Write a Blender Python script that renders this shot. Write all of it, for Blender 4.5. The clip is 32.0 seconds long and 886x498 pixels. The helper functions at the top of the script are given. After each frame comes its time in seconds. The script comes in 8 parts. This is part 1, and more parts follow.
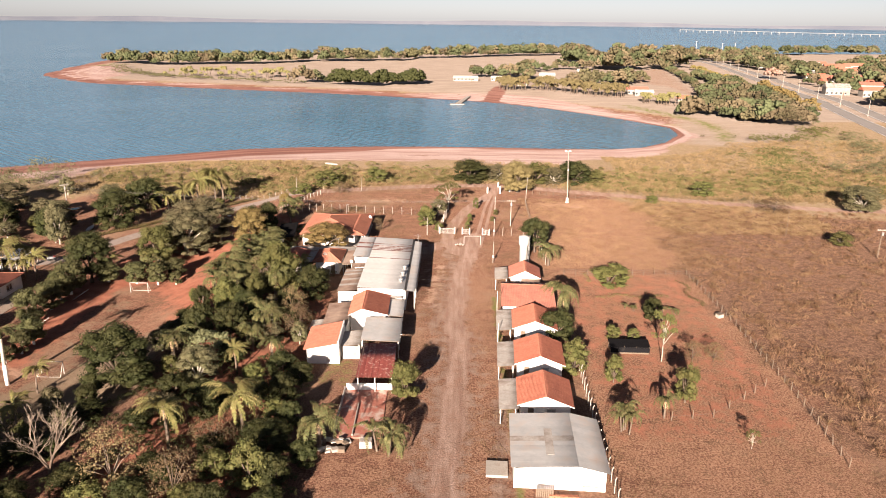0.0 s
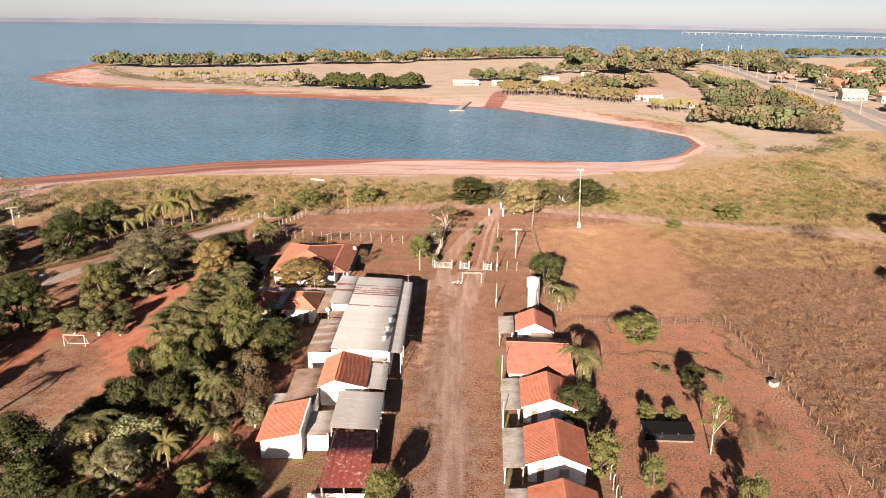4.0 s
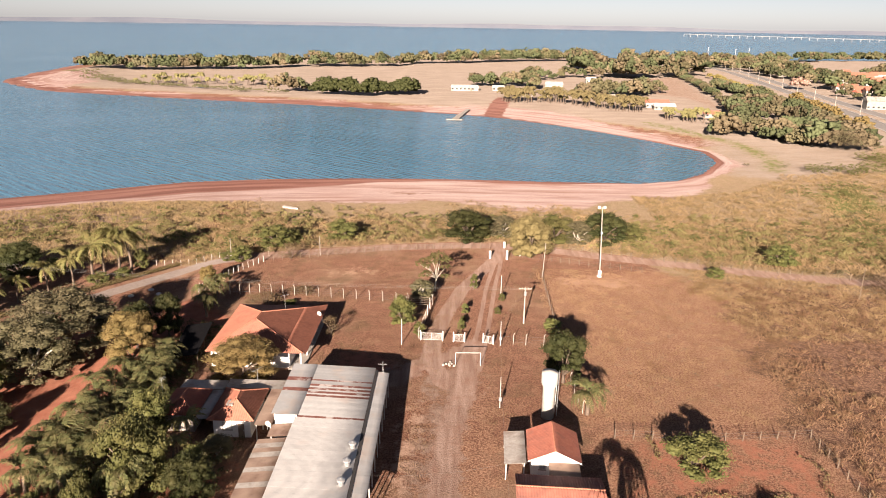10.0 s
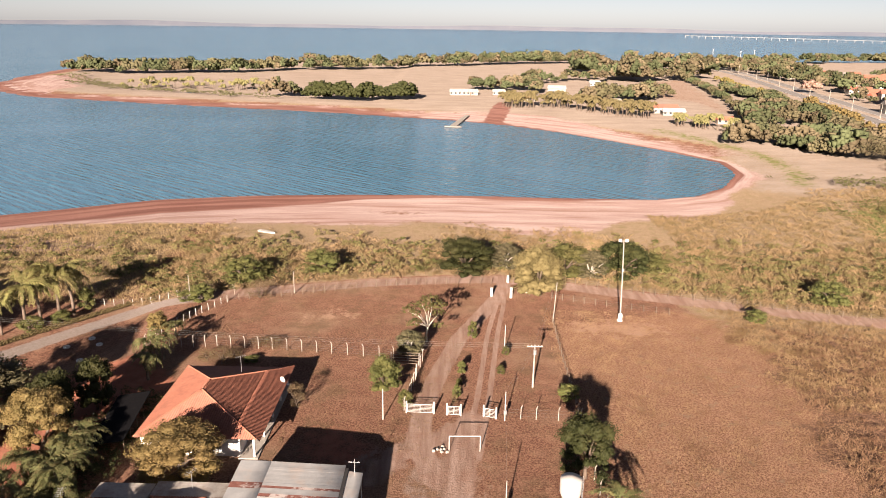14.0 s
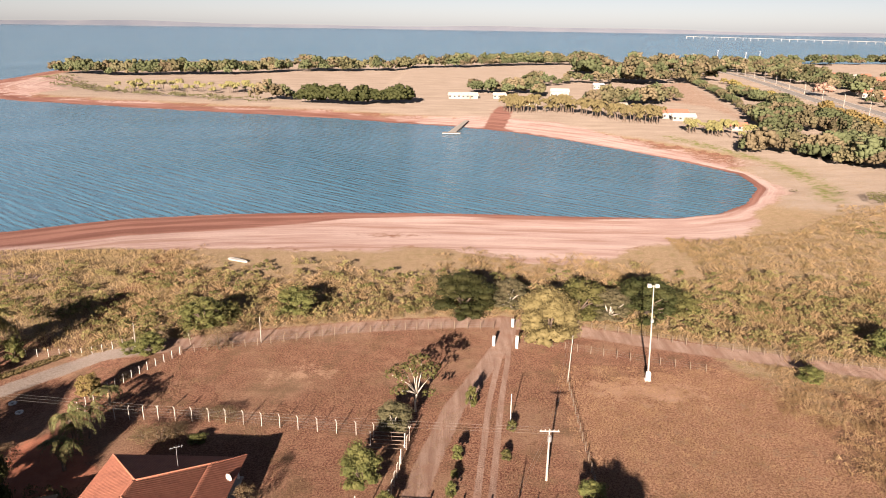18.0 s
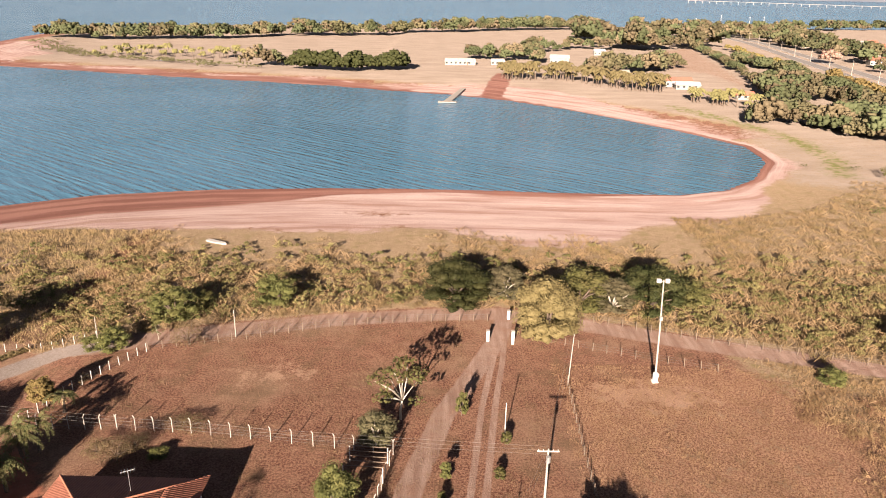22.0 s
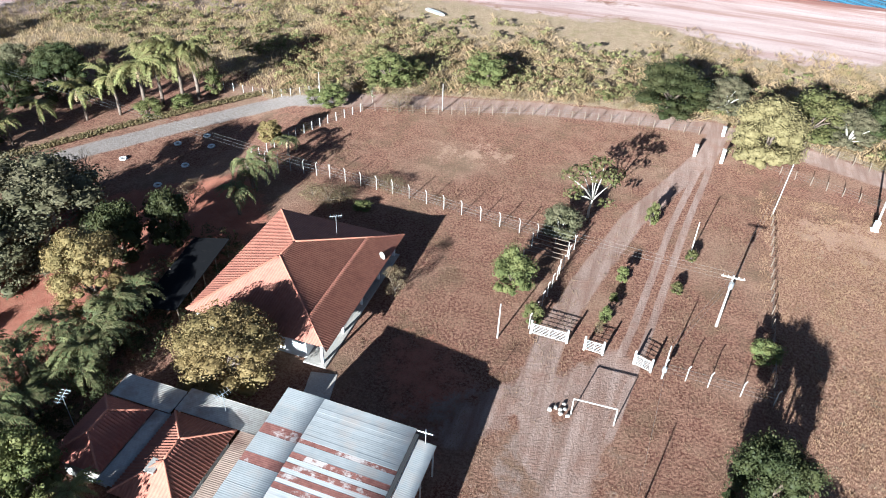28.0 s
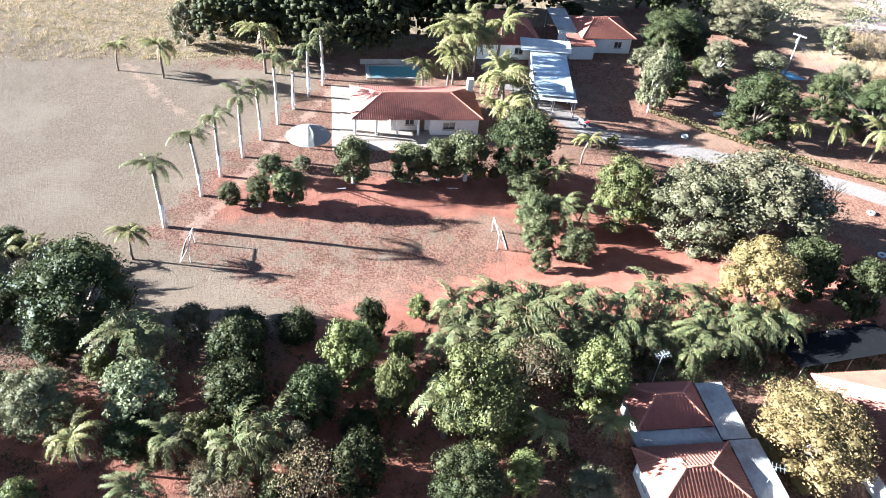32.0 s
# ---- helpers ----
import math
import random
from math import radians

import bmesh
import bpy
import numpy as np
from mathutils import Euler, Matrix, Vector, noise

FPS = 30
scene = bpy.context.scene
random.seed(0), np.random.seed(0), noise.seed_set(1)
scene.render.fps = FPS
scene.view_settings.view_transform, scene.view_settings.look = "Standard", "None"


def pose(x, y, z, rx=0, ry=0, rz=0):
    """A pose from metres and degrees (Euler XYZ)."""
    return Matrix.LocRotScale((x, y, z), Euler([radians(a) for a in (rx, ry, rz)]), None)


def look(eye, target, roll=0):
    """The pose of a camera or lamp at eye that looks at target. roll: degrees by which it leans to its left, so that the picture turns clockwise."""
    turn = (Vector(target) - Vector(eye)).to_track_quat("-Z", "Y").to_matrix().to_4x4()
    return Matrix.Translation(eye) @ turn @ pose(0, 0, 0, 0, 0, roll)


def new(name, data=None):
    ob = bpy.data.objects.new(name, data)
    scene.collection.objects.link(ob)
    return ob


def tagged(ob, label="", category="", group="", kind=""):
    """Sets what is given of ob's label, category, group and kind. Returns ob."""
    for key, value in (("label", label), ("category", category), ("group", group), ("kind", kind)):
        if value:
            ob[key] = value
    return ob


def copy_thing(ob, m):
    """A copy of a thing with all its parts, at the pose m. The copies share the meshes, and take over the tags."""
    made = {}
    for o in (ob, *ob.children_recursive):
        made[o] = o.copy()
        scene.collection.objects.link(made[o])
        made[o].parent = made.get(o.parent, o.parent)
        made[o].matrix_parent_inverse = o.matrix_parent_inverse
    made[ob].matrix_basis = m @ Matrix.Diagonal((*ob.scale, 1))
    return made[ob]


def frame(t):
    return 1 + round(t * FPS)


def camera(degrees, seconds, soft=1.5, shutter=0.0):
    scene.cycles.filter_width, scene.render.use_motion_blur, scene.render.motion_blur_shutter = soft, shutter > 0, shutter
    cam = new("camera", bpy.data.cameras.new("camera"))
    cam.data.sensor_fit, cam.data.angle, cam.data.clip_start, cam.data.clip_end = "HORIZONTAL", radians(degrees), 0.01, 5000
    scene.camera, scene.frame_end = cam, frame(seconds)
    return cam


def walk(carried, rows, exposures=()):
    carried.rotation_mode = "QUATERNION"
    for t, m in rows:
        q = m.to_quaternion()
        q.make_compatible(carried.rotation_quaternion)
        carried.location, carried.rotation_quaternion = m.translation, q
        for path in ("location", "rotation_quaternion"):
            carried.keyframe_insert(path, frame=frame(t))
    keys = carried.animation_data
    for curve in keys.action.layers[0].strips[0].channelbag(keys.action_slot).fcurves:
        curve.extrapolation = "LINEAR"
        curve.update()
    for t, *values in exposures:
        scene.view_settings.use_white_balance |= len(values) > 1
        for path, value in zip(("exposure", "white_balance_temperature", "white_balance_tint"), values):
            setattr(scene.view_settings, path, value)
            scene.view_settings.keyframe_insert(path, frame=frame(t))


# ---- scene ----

# ---- camera ----
PATH = (
    (0.0, -0.00, 0.00, 51.00, 72.38, -0.64, 0.82),
    (1.0, 0.30, 6.27, 51.09, 72.41, -0.63, 0.85),
    (2.0, 0.54, 12.52, 51.11, 72.45, -0.64, 0.87),
    (3.0, 0.70, 18.78, 51.04, 72.49, -0.65, 0.87),
    (3.5, 0.76, 21.91, 50.99, 72.51, -0.66, 0.87),
    (5.5, 0.91, 34.13, 51.15, 72.53, -0.87, 0.90),
    (6.0, 1.00, 37.13, 51.22, 72.54, -0.92, 0.90),
    (7.0, 1.18, 43.10, 51.35, 72.54, -0.98, 0.90),
    (8.0, 1.40, 49.01, 51.47, 72.55, -0.99, 0.89),
    (9.0, 1.65, 54.89, 51.51, 72.56, -0.96, 0.88),
    (10.0, 1.96, 60.81, 51.56, 72.58, -0.93, 0.87),
    (11.0, 2.27, 66.75, 51.55, 72.61, -0.92, 0.89),
    (12.0, 2.55, 72.74, 51.49, 72.65, -0.89, 0.87),
    (13.0, 2.75, 78.77, 51.38, 72.70, -0.85, 0.87),
    (14.0, 2.91, 84.75, 51.28, 72.73, -0.81, 0.86),
    (14.5, 3.00, 87.73, 51.25, 72.74, -0.79, 0.85),
    (16.5, 3.27, 99.27, 51.20, 72.78, -0.76, 0.84),
    (17.0, 3.39, 102.08, 51.23, 72.78, -0.79, 0.84),
    (18.0, 3.61, 107.61, 51.32, 72.77, -0.84, 0.85),
    (19.0, 3.83, 113.00, 51.45, 72.80, -0.86, 0.82),
    (19.5, 3.92, 115.33, 51.52, 72.92, -0.87, 0.80),
    (20.0, 4.11, 117.05, 51.57, 72.94, -0.93, 0.78),
    (20.5, 4.53, 118.07, 51.44, 72.92, -0.92, 0.80),
    (21.0, 4.58, 118.14, 51.44, 72.81, -0.96, 0.74),
    (21.5, 4.59, 118.15, 51.44, 71.98, -0.98, 0.73),
    (22.0, 4.59, 118.15, 51.44, 70.12, -1.03, 0.71),
    (22.5, 4.60, 118.15, 51.44, 67.87, -1.07, 0.73),
    (23.0, 4.60, 118.15, 51.44, 65.66, -1.15, 0.75),
    (23.5, 4.60, 118.16, 51.44, 63.42, -1.12, 0.77),
    (24.0, 4.59, 118.16, 51.45, 61.22, -1.15, 0.80),
    (24.5, 4.59, 118.16, 51.44, 59.02, -1.20, 0.82),
    (25.0, 4.59, 118.16, 51.44, 56.95, -1.20, 0.82),
    (25.5, 4.59, 118.16, 51.44, 55.11, -1.19, 0.82),
    (26.0, 4.59, 118.16, 51.44, 53.83, -1.19, 0.82),
    (26.5, 4.59, 118.16, 51.44, 53.44, -1.18, 0.82),
    (27.0, 4.58, 118.17, 51.44, 53.43, -1.36, 3.60),
    (27.5, 4.58, 118.17, 51.44, 53.30, -1.55, 10.72),
    (28.0, 4.57, 118.17, 51.44, 53.13, -1.99, 18.80),
    (28.5, 4.57, 118.16, 51.44, 52.92, -2.30, 26.76),
    (29.0, 4.58, 118.16, 51.43, 52.72, -2.66, 34.74),
    (29.5, 4.58, 118.16, 51.43, 52.47, -3.07, 42.83),
    (30.0, 4.58, 118.17, 51.43, 52.22, -3.38, 50.95),
    (30.5, 4.58, 118.17, 51.43, 51.93, -3.64, 59.06),
    (31.0, 4.59, 118.17, 51.43, 51.65, -3.90, 67.22),
    (31.5, 4.59, 118.17, 51.43, 51.38, -4.02, 75.27),
    (32.0, 4.59, 118.17, 51.43, 51.10, -4.22, 82.77),
)
cam = camera(63.0, 32.0, soft=1.0)
walk(cam, [(t, pose(x, y, z, rx, ry, rz)) for t, x, y, z, rx, ry, rz in PATH],
     exposures=[(0.0, 1.5, 6050, 12), (22.5, 1.55, 6130, 12), (24.0, 1.64, 5850, 9), (25.5, 1.8, 5200, 2), (27.0, 1.88, 4500, -5), (29.5, 2.28, 4400, -5), (31.0, 2.82, 4350, -4), (32.0, 3.16, 4380, -3)])

# ---- light ----
SUN_DIR = Vector((-0.19, -0.938, 0.289)).normalized()
world = bpy.data.worlds.new("world")
scene.world = world
world.use_nodes = True
wn, wl = world.node_tree.nodes, world.node_tree.links
sky = wn.new("ShaderNodeTexSky")
sky.sky_type = "NISHITA"
sky.sun_disc = False
sky.sun_elevation = math.asin(SUN_DIR.z)
sky.sun_rotation = math.atan2(SUN_DIR.x, SUN_DIR.y)
sky.air_density, sky.dust_density, sky.ozone_density = 0.8, 0.5, 2.5
soft_sky = wn.new("ShaderNodeHueSaturation")
soft_sky.inputs["Saturation"].default_value = 0.6
wl.new(sky.outputs[0], soft_sky.inputs["Color"])
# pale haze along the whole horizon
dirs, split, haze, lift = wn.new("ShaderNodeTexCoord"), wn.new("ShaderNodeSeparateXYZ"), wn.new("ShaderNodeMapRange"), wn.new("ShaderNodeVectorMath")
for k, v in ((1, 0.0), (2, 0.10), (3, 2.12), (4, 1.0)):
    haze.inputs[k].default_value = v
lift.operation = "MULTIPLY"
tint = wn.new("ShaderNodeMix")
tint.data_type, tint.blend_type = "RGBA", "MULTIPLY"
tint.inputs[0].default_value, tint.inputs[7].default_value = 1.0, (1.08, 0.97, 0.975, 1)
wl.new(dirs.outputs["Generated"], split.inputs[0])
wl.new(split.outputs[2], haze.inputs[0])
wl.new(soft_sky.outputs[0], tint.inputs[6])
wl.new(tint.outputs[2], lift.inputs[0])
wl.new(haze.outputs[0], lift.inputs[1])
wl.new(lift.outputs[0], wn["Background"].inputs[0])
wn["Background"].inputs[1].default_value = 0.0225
sun = new("sun", bpy.data.lights.new("sun", "SUN"))
sun.data.energy, sun.data.angle, sun.data.color = 6.4, radians(0.55), (1.0, 0.80, 0.62)
sun.matrix_world = look(SUN_DIR * 500, (0, 0, 0))

# ---- materials ----
def _mixer(nt, fac, a, b, mode="MIX"):
    n = nt.nodes.new("ShaderNodeMix")
    n.data_type, n.blend_type = "RGBA", mode
    for sock, val in ((n.inputs[0], fac), (n.inputs[6], a), (n.inputs[7], b)):
        if isinstance(val, (int, float)):
            sock.default_value = val
        elif isinstance(val, tuple):
            sock.default_value = (*val[:3], 1)
        else:
            nt.links.new(val, sock)
    return n.outputs[2]


def _math(nt, op, a, b=0.0, clamp=False):
    n = nt.nodes.new("ShaderNodeMath")
    n.operation, n.use_clamp = op, clamp
    for sock, val in zip(n.inputs, (a, b)):
        if isinstance(val, (int, float)):
            sock.default_value = val
        else:
            nt.links.new(val, sock)
    return n.outputs[0]


def _noise(nt, vec, scale, detail=4.0, rough=0.6, out=0):
    n = nt.nodes.new("ShaderNodeTexNoise")
    n.inputs["Scale"].default_value, n.inputs["Detail"].default_value, n.inputs["Roughness"].default_value = scale, detail, rough
    nt.links.new(vec, n.inputs["Vector"])
    return n.outputs[out]


def _ramp(nt, fac, lo, hi):
    n = nt.nodes.new("ShaderNodeMapRange")
    n.inputs[1].default_value, n.inputs[2].default_value = lo, hi
    n.clamp = True
    nt.links.new(fac, n.inputs[0])
    return n.outputs[0]


def _start(name, rough=0.8, metal=0.0, spec=0.5):
    m = bpy.data.materials.new(name)
    m.use_nodes = True
    nt = m.node_tree
    b = nt.nodes["Principled BSDF"]
    b.inputs["Roughness"].default_value, b.inputs["Metallic"].default_value = rough, metal
    b.inputs["Specular IOR Level"].default_value = spec
    b.inputs["Diffuse Roughness"].default_value = 0.45 if name == "ground_soil" else 0.35 if "tile" in name else 0.2 if "zinc" in name else 0.0
    return m, nt, b


def _bump(nt, b, height, strength, dist):
    n = nt.nodes.new("ShaderNodeBump")
    n.inputs["Strength"].default_value, n.inputs["Distance"].default_value = strength, dist
    nt.links.new(height, n.inputs["Height"])
    nt.links.new(n.outputs[0], b.inputs["Normal"])


def surface(name, c1, c2, scale, stain=None, stain_scale=0.4, stain_at=(0.5, 0.7), rough=0.8, metal=0.0, bump=0.3, dist=0.02,
            vary=0.0, spec=0.5, world_space=False):
    """Two tones of fine grain, larger stains of a third tone, and fine relief."""
    m, nt, b = _start(name, rough, metal, spec)
    tc = nt.nodes.new("ShaderNodeNewGeometry" if world_space else "ShaderNodeTexCoord")
    vec = tc.outputs["Position" if world_space else "Object"]
    fine = _noise(nt, vec, scale)
    col = _mixer(nt, _ramp(nt, fine, 0.3, 0.7), c1, c2)
    if stain:
        col = _mixer(nt, _ramp(nt, _noise(nt, vec, stain_scale, 5, 0.65), *stain_at), col, stain)
    if vary:
        info = nt.nodes.new("ShaderNodeObjectInfo")
        k = _math(nt, "ADD", _math(nt, "MULTIPLY", info.outputs["Random"], 2 * vary), 1 - vary)
        hsv = nt.nodes.new("ShaderNodeHueSaturation")
        nt.links.new(k, hsv.inputs["Value"])
        nt.links.new(col, hsv.inputs["Color"])
        col = hsv.outputs[0]
    nt.links.new(col, b.inputs["Base Color"])
    if bump:
        _bump(nt, b, fine, bump, dist)
    return m


def foliage(name, c1, c2, c3, rough=0.55, vary=0.18, gloss=0.1):
    """Leaves: tone by leaf (island), by clump and by plant, with a little light through them."""
    m, nt, b = _start(name, 0.55 if name.startswith("leaf") else rough, 0, gloss)
    c1, c2, c3 = [tuple((0.74 * v + 0.26 * (0.3 * c[0] + 0.6 * c[1] + 0.1 * c[2])) * k for v, k in zip(c, (1.24, 1.12, 0.9))) for c in (c1, c2, c3)]
    if name.startswith("leaf"):
        c1, c2, c3 = [tuple(0.72 * v for v in c) for c in (c1, c2, c3)]
    geo, tc = nt.nodes.new("ShaderNodeNewGeometry"), nt.nodes.new("ShaderNodeTexCoord")
    col = _mixer(nt, _math(nt, "ADD", _math(nt, "MULTIPLY", geo.outputs["Random Per Island"], 0.46), 0.27), c1, c2)
    col = _mixer(nt, _ramp(nt, _noise(nt, tc.outputs["Object"], 1.3 if name.startswith("leaf") else 0.3, 4), 0.45, 0.72 if name.startswith("leaf") else 0.6), col, c3)
    info = nt.nodes.new("ShaderNodeObjectInfo")
    hsv = nt.nodes.new("ShaderNodeHueSaturation")
    nt.links.new(_math(nt, "ADD", _math(nt, "MULTIPLY", info.outputs["Random"], 2 * vary), 1 - vary), hsv.inputs["Value"])
    nt.links.new(_math(nt, "ADD", _math(nt, "MULTIPLY", info.outputs["Random"], 0.03), 0.485), hsv.inputs["Hue"])
    nt.links.new(col, hsv.inputs["Color"])
    nt.links.new(hsv.outputs[0], b.inputs["Base Color"])
    tr = nt.nodes.new("ShaderNodeBsdfTranslucent")
    nt.links.new(hsv.outputs[0], tr.inputs["Color"])
    mx = nt.nodes.new("ShaderNodeMixShader")
    mx.inputs[0].default_value = 0.22
    nt.links.new(b.outputs[0], mx.inputs[1])
    nt.links.new(tr.outputs[0], mx.inputs[2])
    nt.links.new(mx.outputs[0], nt.nodes["Material Output"].inputs[0])
    return m


LEAF = dict(
    mango=foliage("leaf_dark", (0.03, 0.043, 0.013), (0.058, 0.074, 0.022), (0.085, 0.09, 0.028)),
    lime=foliage("leaf_bright", (0.078, 0.10, 0.022), (0.135, 0.15, 0.038), (0.175, 0.172, 0.048)),
    olive=foliage("leaf_grey_green", (0.10, 0.108, 0.055), (0.165, 0.165, 0.092), (0.195, 0.178, 0.105)),
    yellow=foliage("leaf_yellow", (0.21, 0.195, 0.072), (0.31, 0.28, 0.105), (0.26, 0.235, 0.09)),
    topiary=foliage("leaf_clipped", (0.07, 0.085, 0.03), (0.115, 0.13, 0.05), (0.14, 0.145, 0.06)),
    bush=foliage("leaf_bush", (0.09, 0.112, 0.026), (0.15, 0.168, 0.042), (0.17, 0.16, 0.05)),
    dry=foliage("leaf_dry", (0.14, 0.095, 0.054), (0.22, 0.152, 0.088), (0.16, 0.134, 0.066)),
    cactus=foliage("leaf_pale", (0.14, 0.17, 0.09), (0.22, 0.24, 0.14), (0.20, 0.22, 0.10)),
    autumn=foliage("leaf_golden", (0.20, 0.152, 0.044), (0.31, 0.24, 0.074), (0.21, 0.18, 0.052)),
    palm=foliage("leaf_palm", (0.09, 0.11, 0.036), (0.15, 0.175, 0.064), (0.20, 0.182, 0.072)),
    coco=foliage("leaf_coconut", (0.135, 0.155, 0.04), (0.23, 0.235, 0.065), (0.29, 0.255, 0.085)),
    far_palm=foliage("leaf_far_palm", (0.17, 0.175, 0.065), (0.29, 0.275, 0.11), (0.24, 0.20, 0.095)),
    scrub=foliage("leaf_scrub", (0.165, 0.142, 0.055), (0.27, 0.228, 0.092), (0.175, 0.172, 0.06)),
)


def woodland(name, tones):
    """Mixed far trees: each a few metres wide patch takes one of several leaf tones."""
    m = foliage(name, *tones[:3], vary=0.0, gloss=0.03)
    nt = m.node_tree
    tc = nt.nodes.new("ShaderNodeTexCoord")
    hue = nt.nodes.new("ShaderNodeTexVoronoi")
    hue.inputs["Scale"].default_value = 0.085
    nt.links.new(tc.outputs["Object"], hue.inputs["Vector"])
    pick = nt.nodes.new("ShaderNodeSeparateColor")
    nt.links.new(hue.outputs["Color"], pick.inputs[0])
    b = nt.nodes["Principled BSDF"]
    old = b.inputs["Base Color"].links[0].from_socket
    col = _mixer(nt, _ramp(nt, pick.outputs[0], 0.45, 0.55), old, tones[3])
    col = _mixer(nt, _ramp(nt, pick.outputs[1], 0.72, 0.8), col, tones[4])
    k = nt.nodes.new("ShaderNodeHueSaturation")
    nt.links.new(_math(nt, "ADD", _math(nt, "MULTIPLY", pick.outputs[2], 0.7), 0.62), k.inputs["Value"])
    nt.links.new(col, k.inputs["Color"])
    nt.links.new(k.outputs[0], b.inputs["Base Color"])
    return m


# far leaf tones, lightened and greyed to stand in for distance haze
LEAF["wood"] = woodland("leaf_woods", ((0.10, 0.108, 0.06), (0.165, 0.165, 0.092), (0.20, 0.18, 0.105), (0.105, 0.118, 0.058), (0.17, 0.135, 0.082)))
GRASS_DRY = foliage("grass_dry", (0.19, 0.134, 0.069), (0.39, 0.292, 0.158), (0.185, 0.148, 0.065), 0.8, gloss=0.05)
CROP = foliage("crop_dry", (0.14, 0.08, 0.05), (0.37, 0.245, 0.15), (0.17, 0.10, 0.058), 0.8, gloss=0.05)
GRASS_LOW = foliage("grass_short", (0.14, 0.088, 0.053), (0.23, 0.15, 0.092), (0.13, 0.096, 0.052), 0.9)
BLOSSOM = foliage("blossom_pink", (0.34, 0.21, 0.20), (0.45, 0.30, 0.28), (0.25, 0.18, 0.14), 0.8)
SHUTTER = surface("grey_shutter", (0.30, 0.31, 0.31), (0.38, 0.39, 0.385), 6, rough=0.6)
BARK = surface("bark", (0.09, 0.062, 0.045), (0.16, 0.118, 0.085), 6, (0.22, 0.18, 0.135), 1.5, bump=0.6, dist=0.03)
BARK_PALE = surface("bark_pale", (0.34, 0.30, 0.24), (0.46, 0.42, 0.35), 5, (0.22, 0.18, 0.14), 1.2, bump=0.5)
LIME_WASH = surface("lime_wash", (0.74, 0.72, 0.68), (0.82, 0.80, 0.76), 5, (0.5, 0.44, 0.36), 1.5, (0.6, 0.8))
DEAD_FROND = surface("dead_frond", (0.34, 0.23, 0.12), (0.46, 0.33, 0.19), 9)
WALL_WHITE = surface("white_render", (0.74, 0.72, 0.68), (0.82, 0.80, 0.77), 3, (0.58, 0.47, 0.38), 0.5, (0.58, 0.8), 0.85, bump=0.15)
WALL_GREY = surface("grey_render", (0.36, 0.33, 0.29), (0.46, 0.42, 0.37), 4, (0.28, 0.2, 0.15), 0.5, (0.5, 0.75), 0.9)
TILE = surface("clay_tile", (0.31, 0.104, 0.064), (0.40, 0.15, 0.095), 2.2, (0.25, 0.085, 0.055), 0.7, (0.5, 0.75), 0.75, vary=0.07, bump=0.25)
TILE_OLD = surface("clay_tile_weathered", (0.30, 0.102, 0.068), (0.39, 0.148, 0.10), 2.5, (0.24, 0.096, 0.07), 0.6, (0.45, 0.7), 0.8, vary=0.06)
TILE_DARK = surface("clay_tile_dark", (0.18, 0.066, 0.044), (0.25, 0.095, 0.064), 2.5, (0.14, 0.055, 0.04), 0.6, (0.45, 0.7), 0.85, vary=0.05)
TILE_TERRA = surface("terracotta_tile", (0.24, 0.09, 0.056), (0.31, 0.124, 0.078), 2.2, (0.19, 0.072, 0.047), 0.7, (0.5, 0.75), 0.8, vary=0.07, bump=0.25)
RIDGE = surface("ridge_tile", (0.33, 0.125, 0.075), (0.42, 0.175, 0.105), 5, rough=0.8)
FIBRE = surface("fibre_cement", (0.32, 0.29, 0.26), (0.42, 0.385, 0.345), 2.5, (0.22, 0.17, 0.14), 0.5, (0.45, 0.7), 0.9, vary=0.06)
FIBRE_BROWN = surface("fibre_cement_stained", (0.27, 0.19, 0.14), (0.36, 0.26, 0.2), 1.8, (0.18, 0.11, 0.08), 0.45, (0.42, 0.65), 0.9, vary=0.10)
ZINC = surface("zinc_sheet", (0.36, 0.355, 0.345), (0.44, 0.43, 0.415), 1.4, (0.40, 0.33, 0.28), 0.35, (0.5, 0.72), 0.45, 0.15, 0.1, vary=0.07)
ZINC_WHITE = surface("zinc_white", (0.47, 0.455, 0.435), (0.55, 0.535, 0.51), 1.2, (0.50, 0.42, 0.37), 0.3, (0.55, 0.78), 0.5, 0.05, 0.1, vary=0.06)
RUST = surface("rusted_sheet", (0.16, 0.06, 0.045), (0.28, 0.12, 0.09), 2.5, (0.52, 0.44, 0.4), 0.55, (0.55, 0.62), 0.8, vary=0.1)
RED_SHEET = surface("red_sheet", (0.22, 0.045, 0.035), (0.30, 0.08, 0.06), 3.5, (0.48, 0.29, 0.24), 1.7, (0.54, 0.64), 0.7, vary=0.1)
BLUE_SHEET = surface("blue_grey_sheet", (0.42, 0.46, 0.50), (0.54, 0.57, 0.60), 1.6, (0.25, 0.25, 0.26), 0.4, (0.5, 0.7), 0.45, 0.1)
CONCRETE = surface("concrete", (0.30, 0.265, 0.23), (0.41, 0.37, 0.32), 7, (0.26, 0.20, 0.16), 1.5, (0.55, 0.75), 0.9)
PALE_PAINT = surface("pale_paint", (0.42, 0.395, 0.36), (0.53, 0.50, 0.46), 6, (0.38, 0.31, 0.25), 1.2, (0.58, 0.75), 0.6)
WOOD_GREY = surface("weathered_wood", (0.13, 0.095, 0.068), (0.21, 0.16, 0.115), 8, (0.14, 0.10, 0.07), 2, rough=0.9)
METAL = surface("galvanised", (0.45, 0.45, 0.45), (0.58, 0.58, 0.57), 8, rough=0.4, metal=0.7, bump=0)
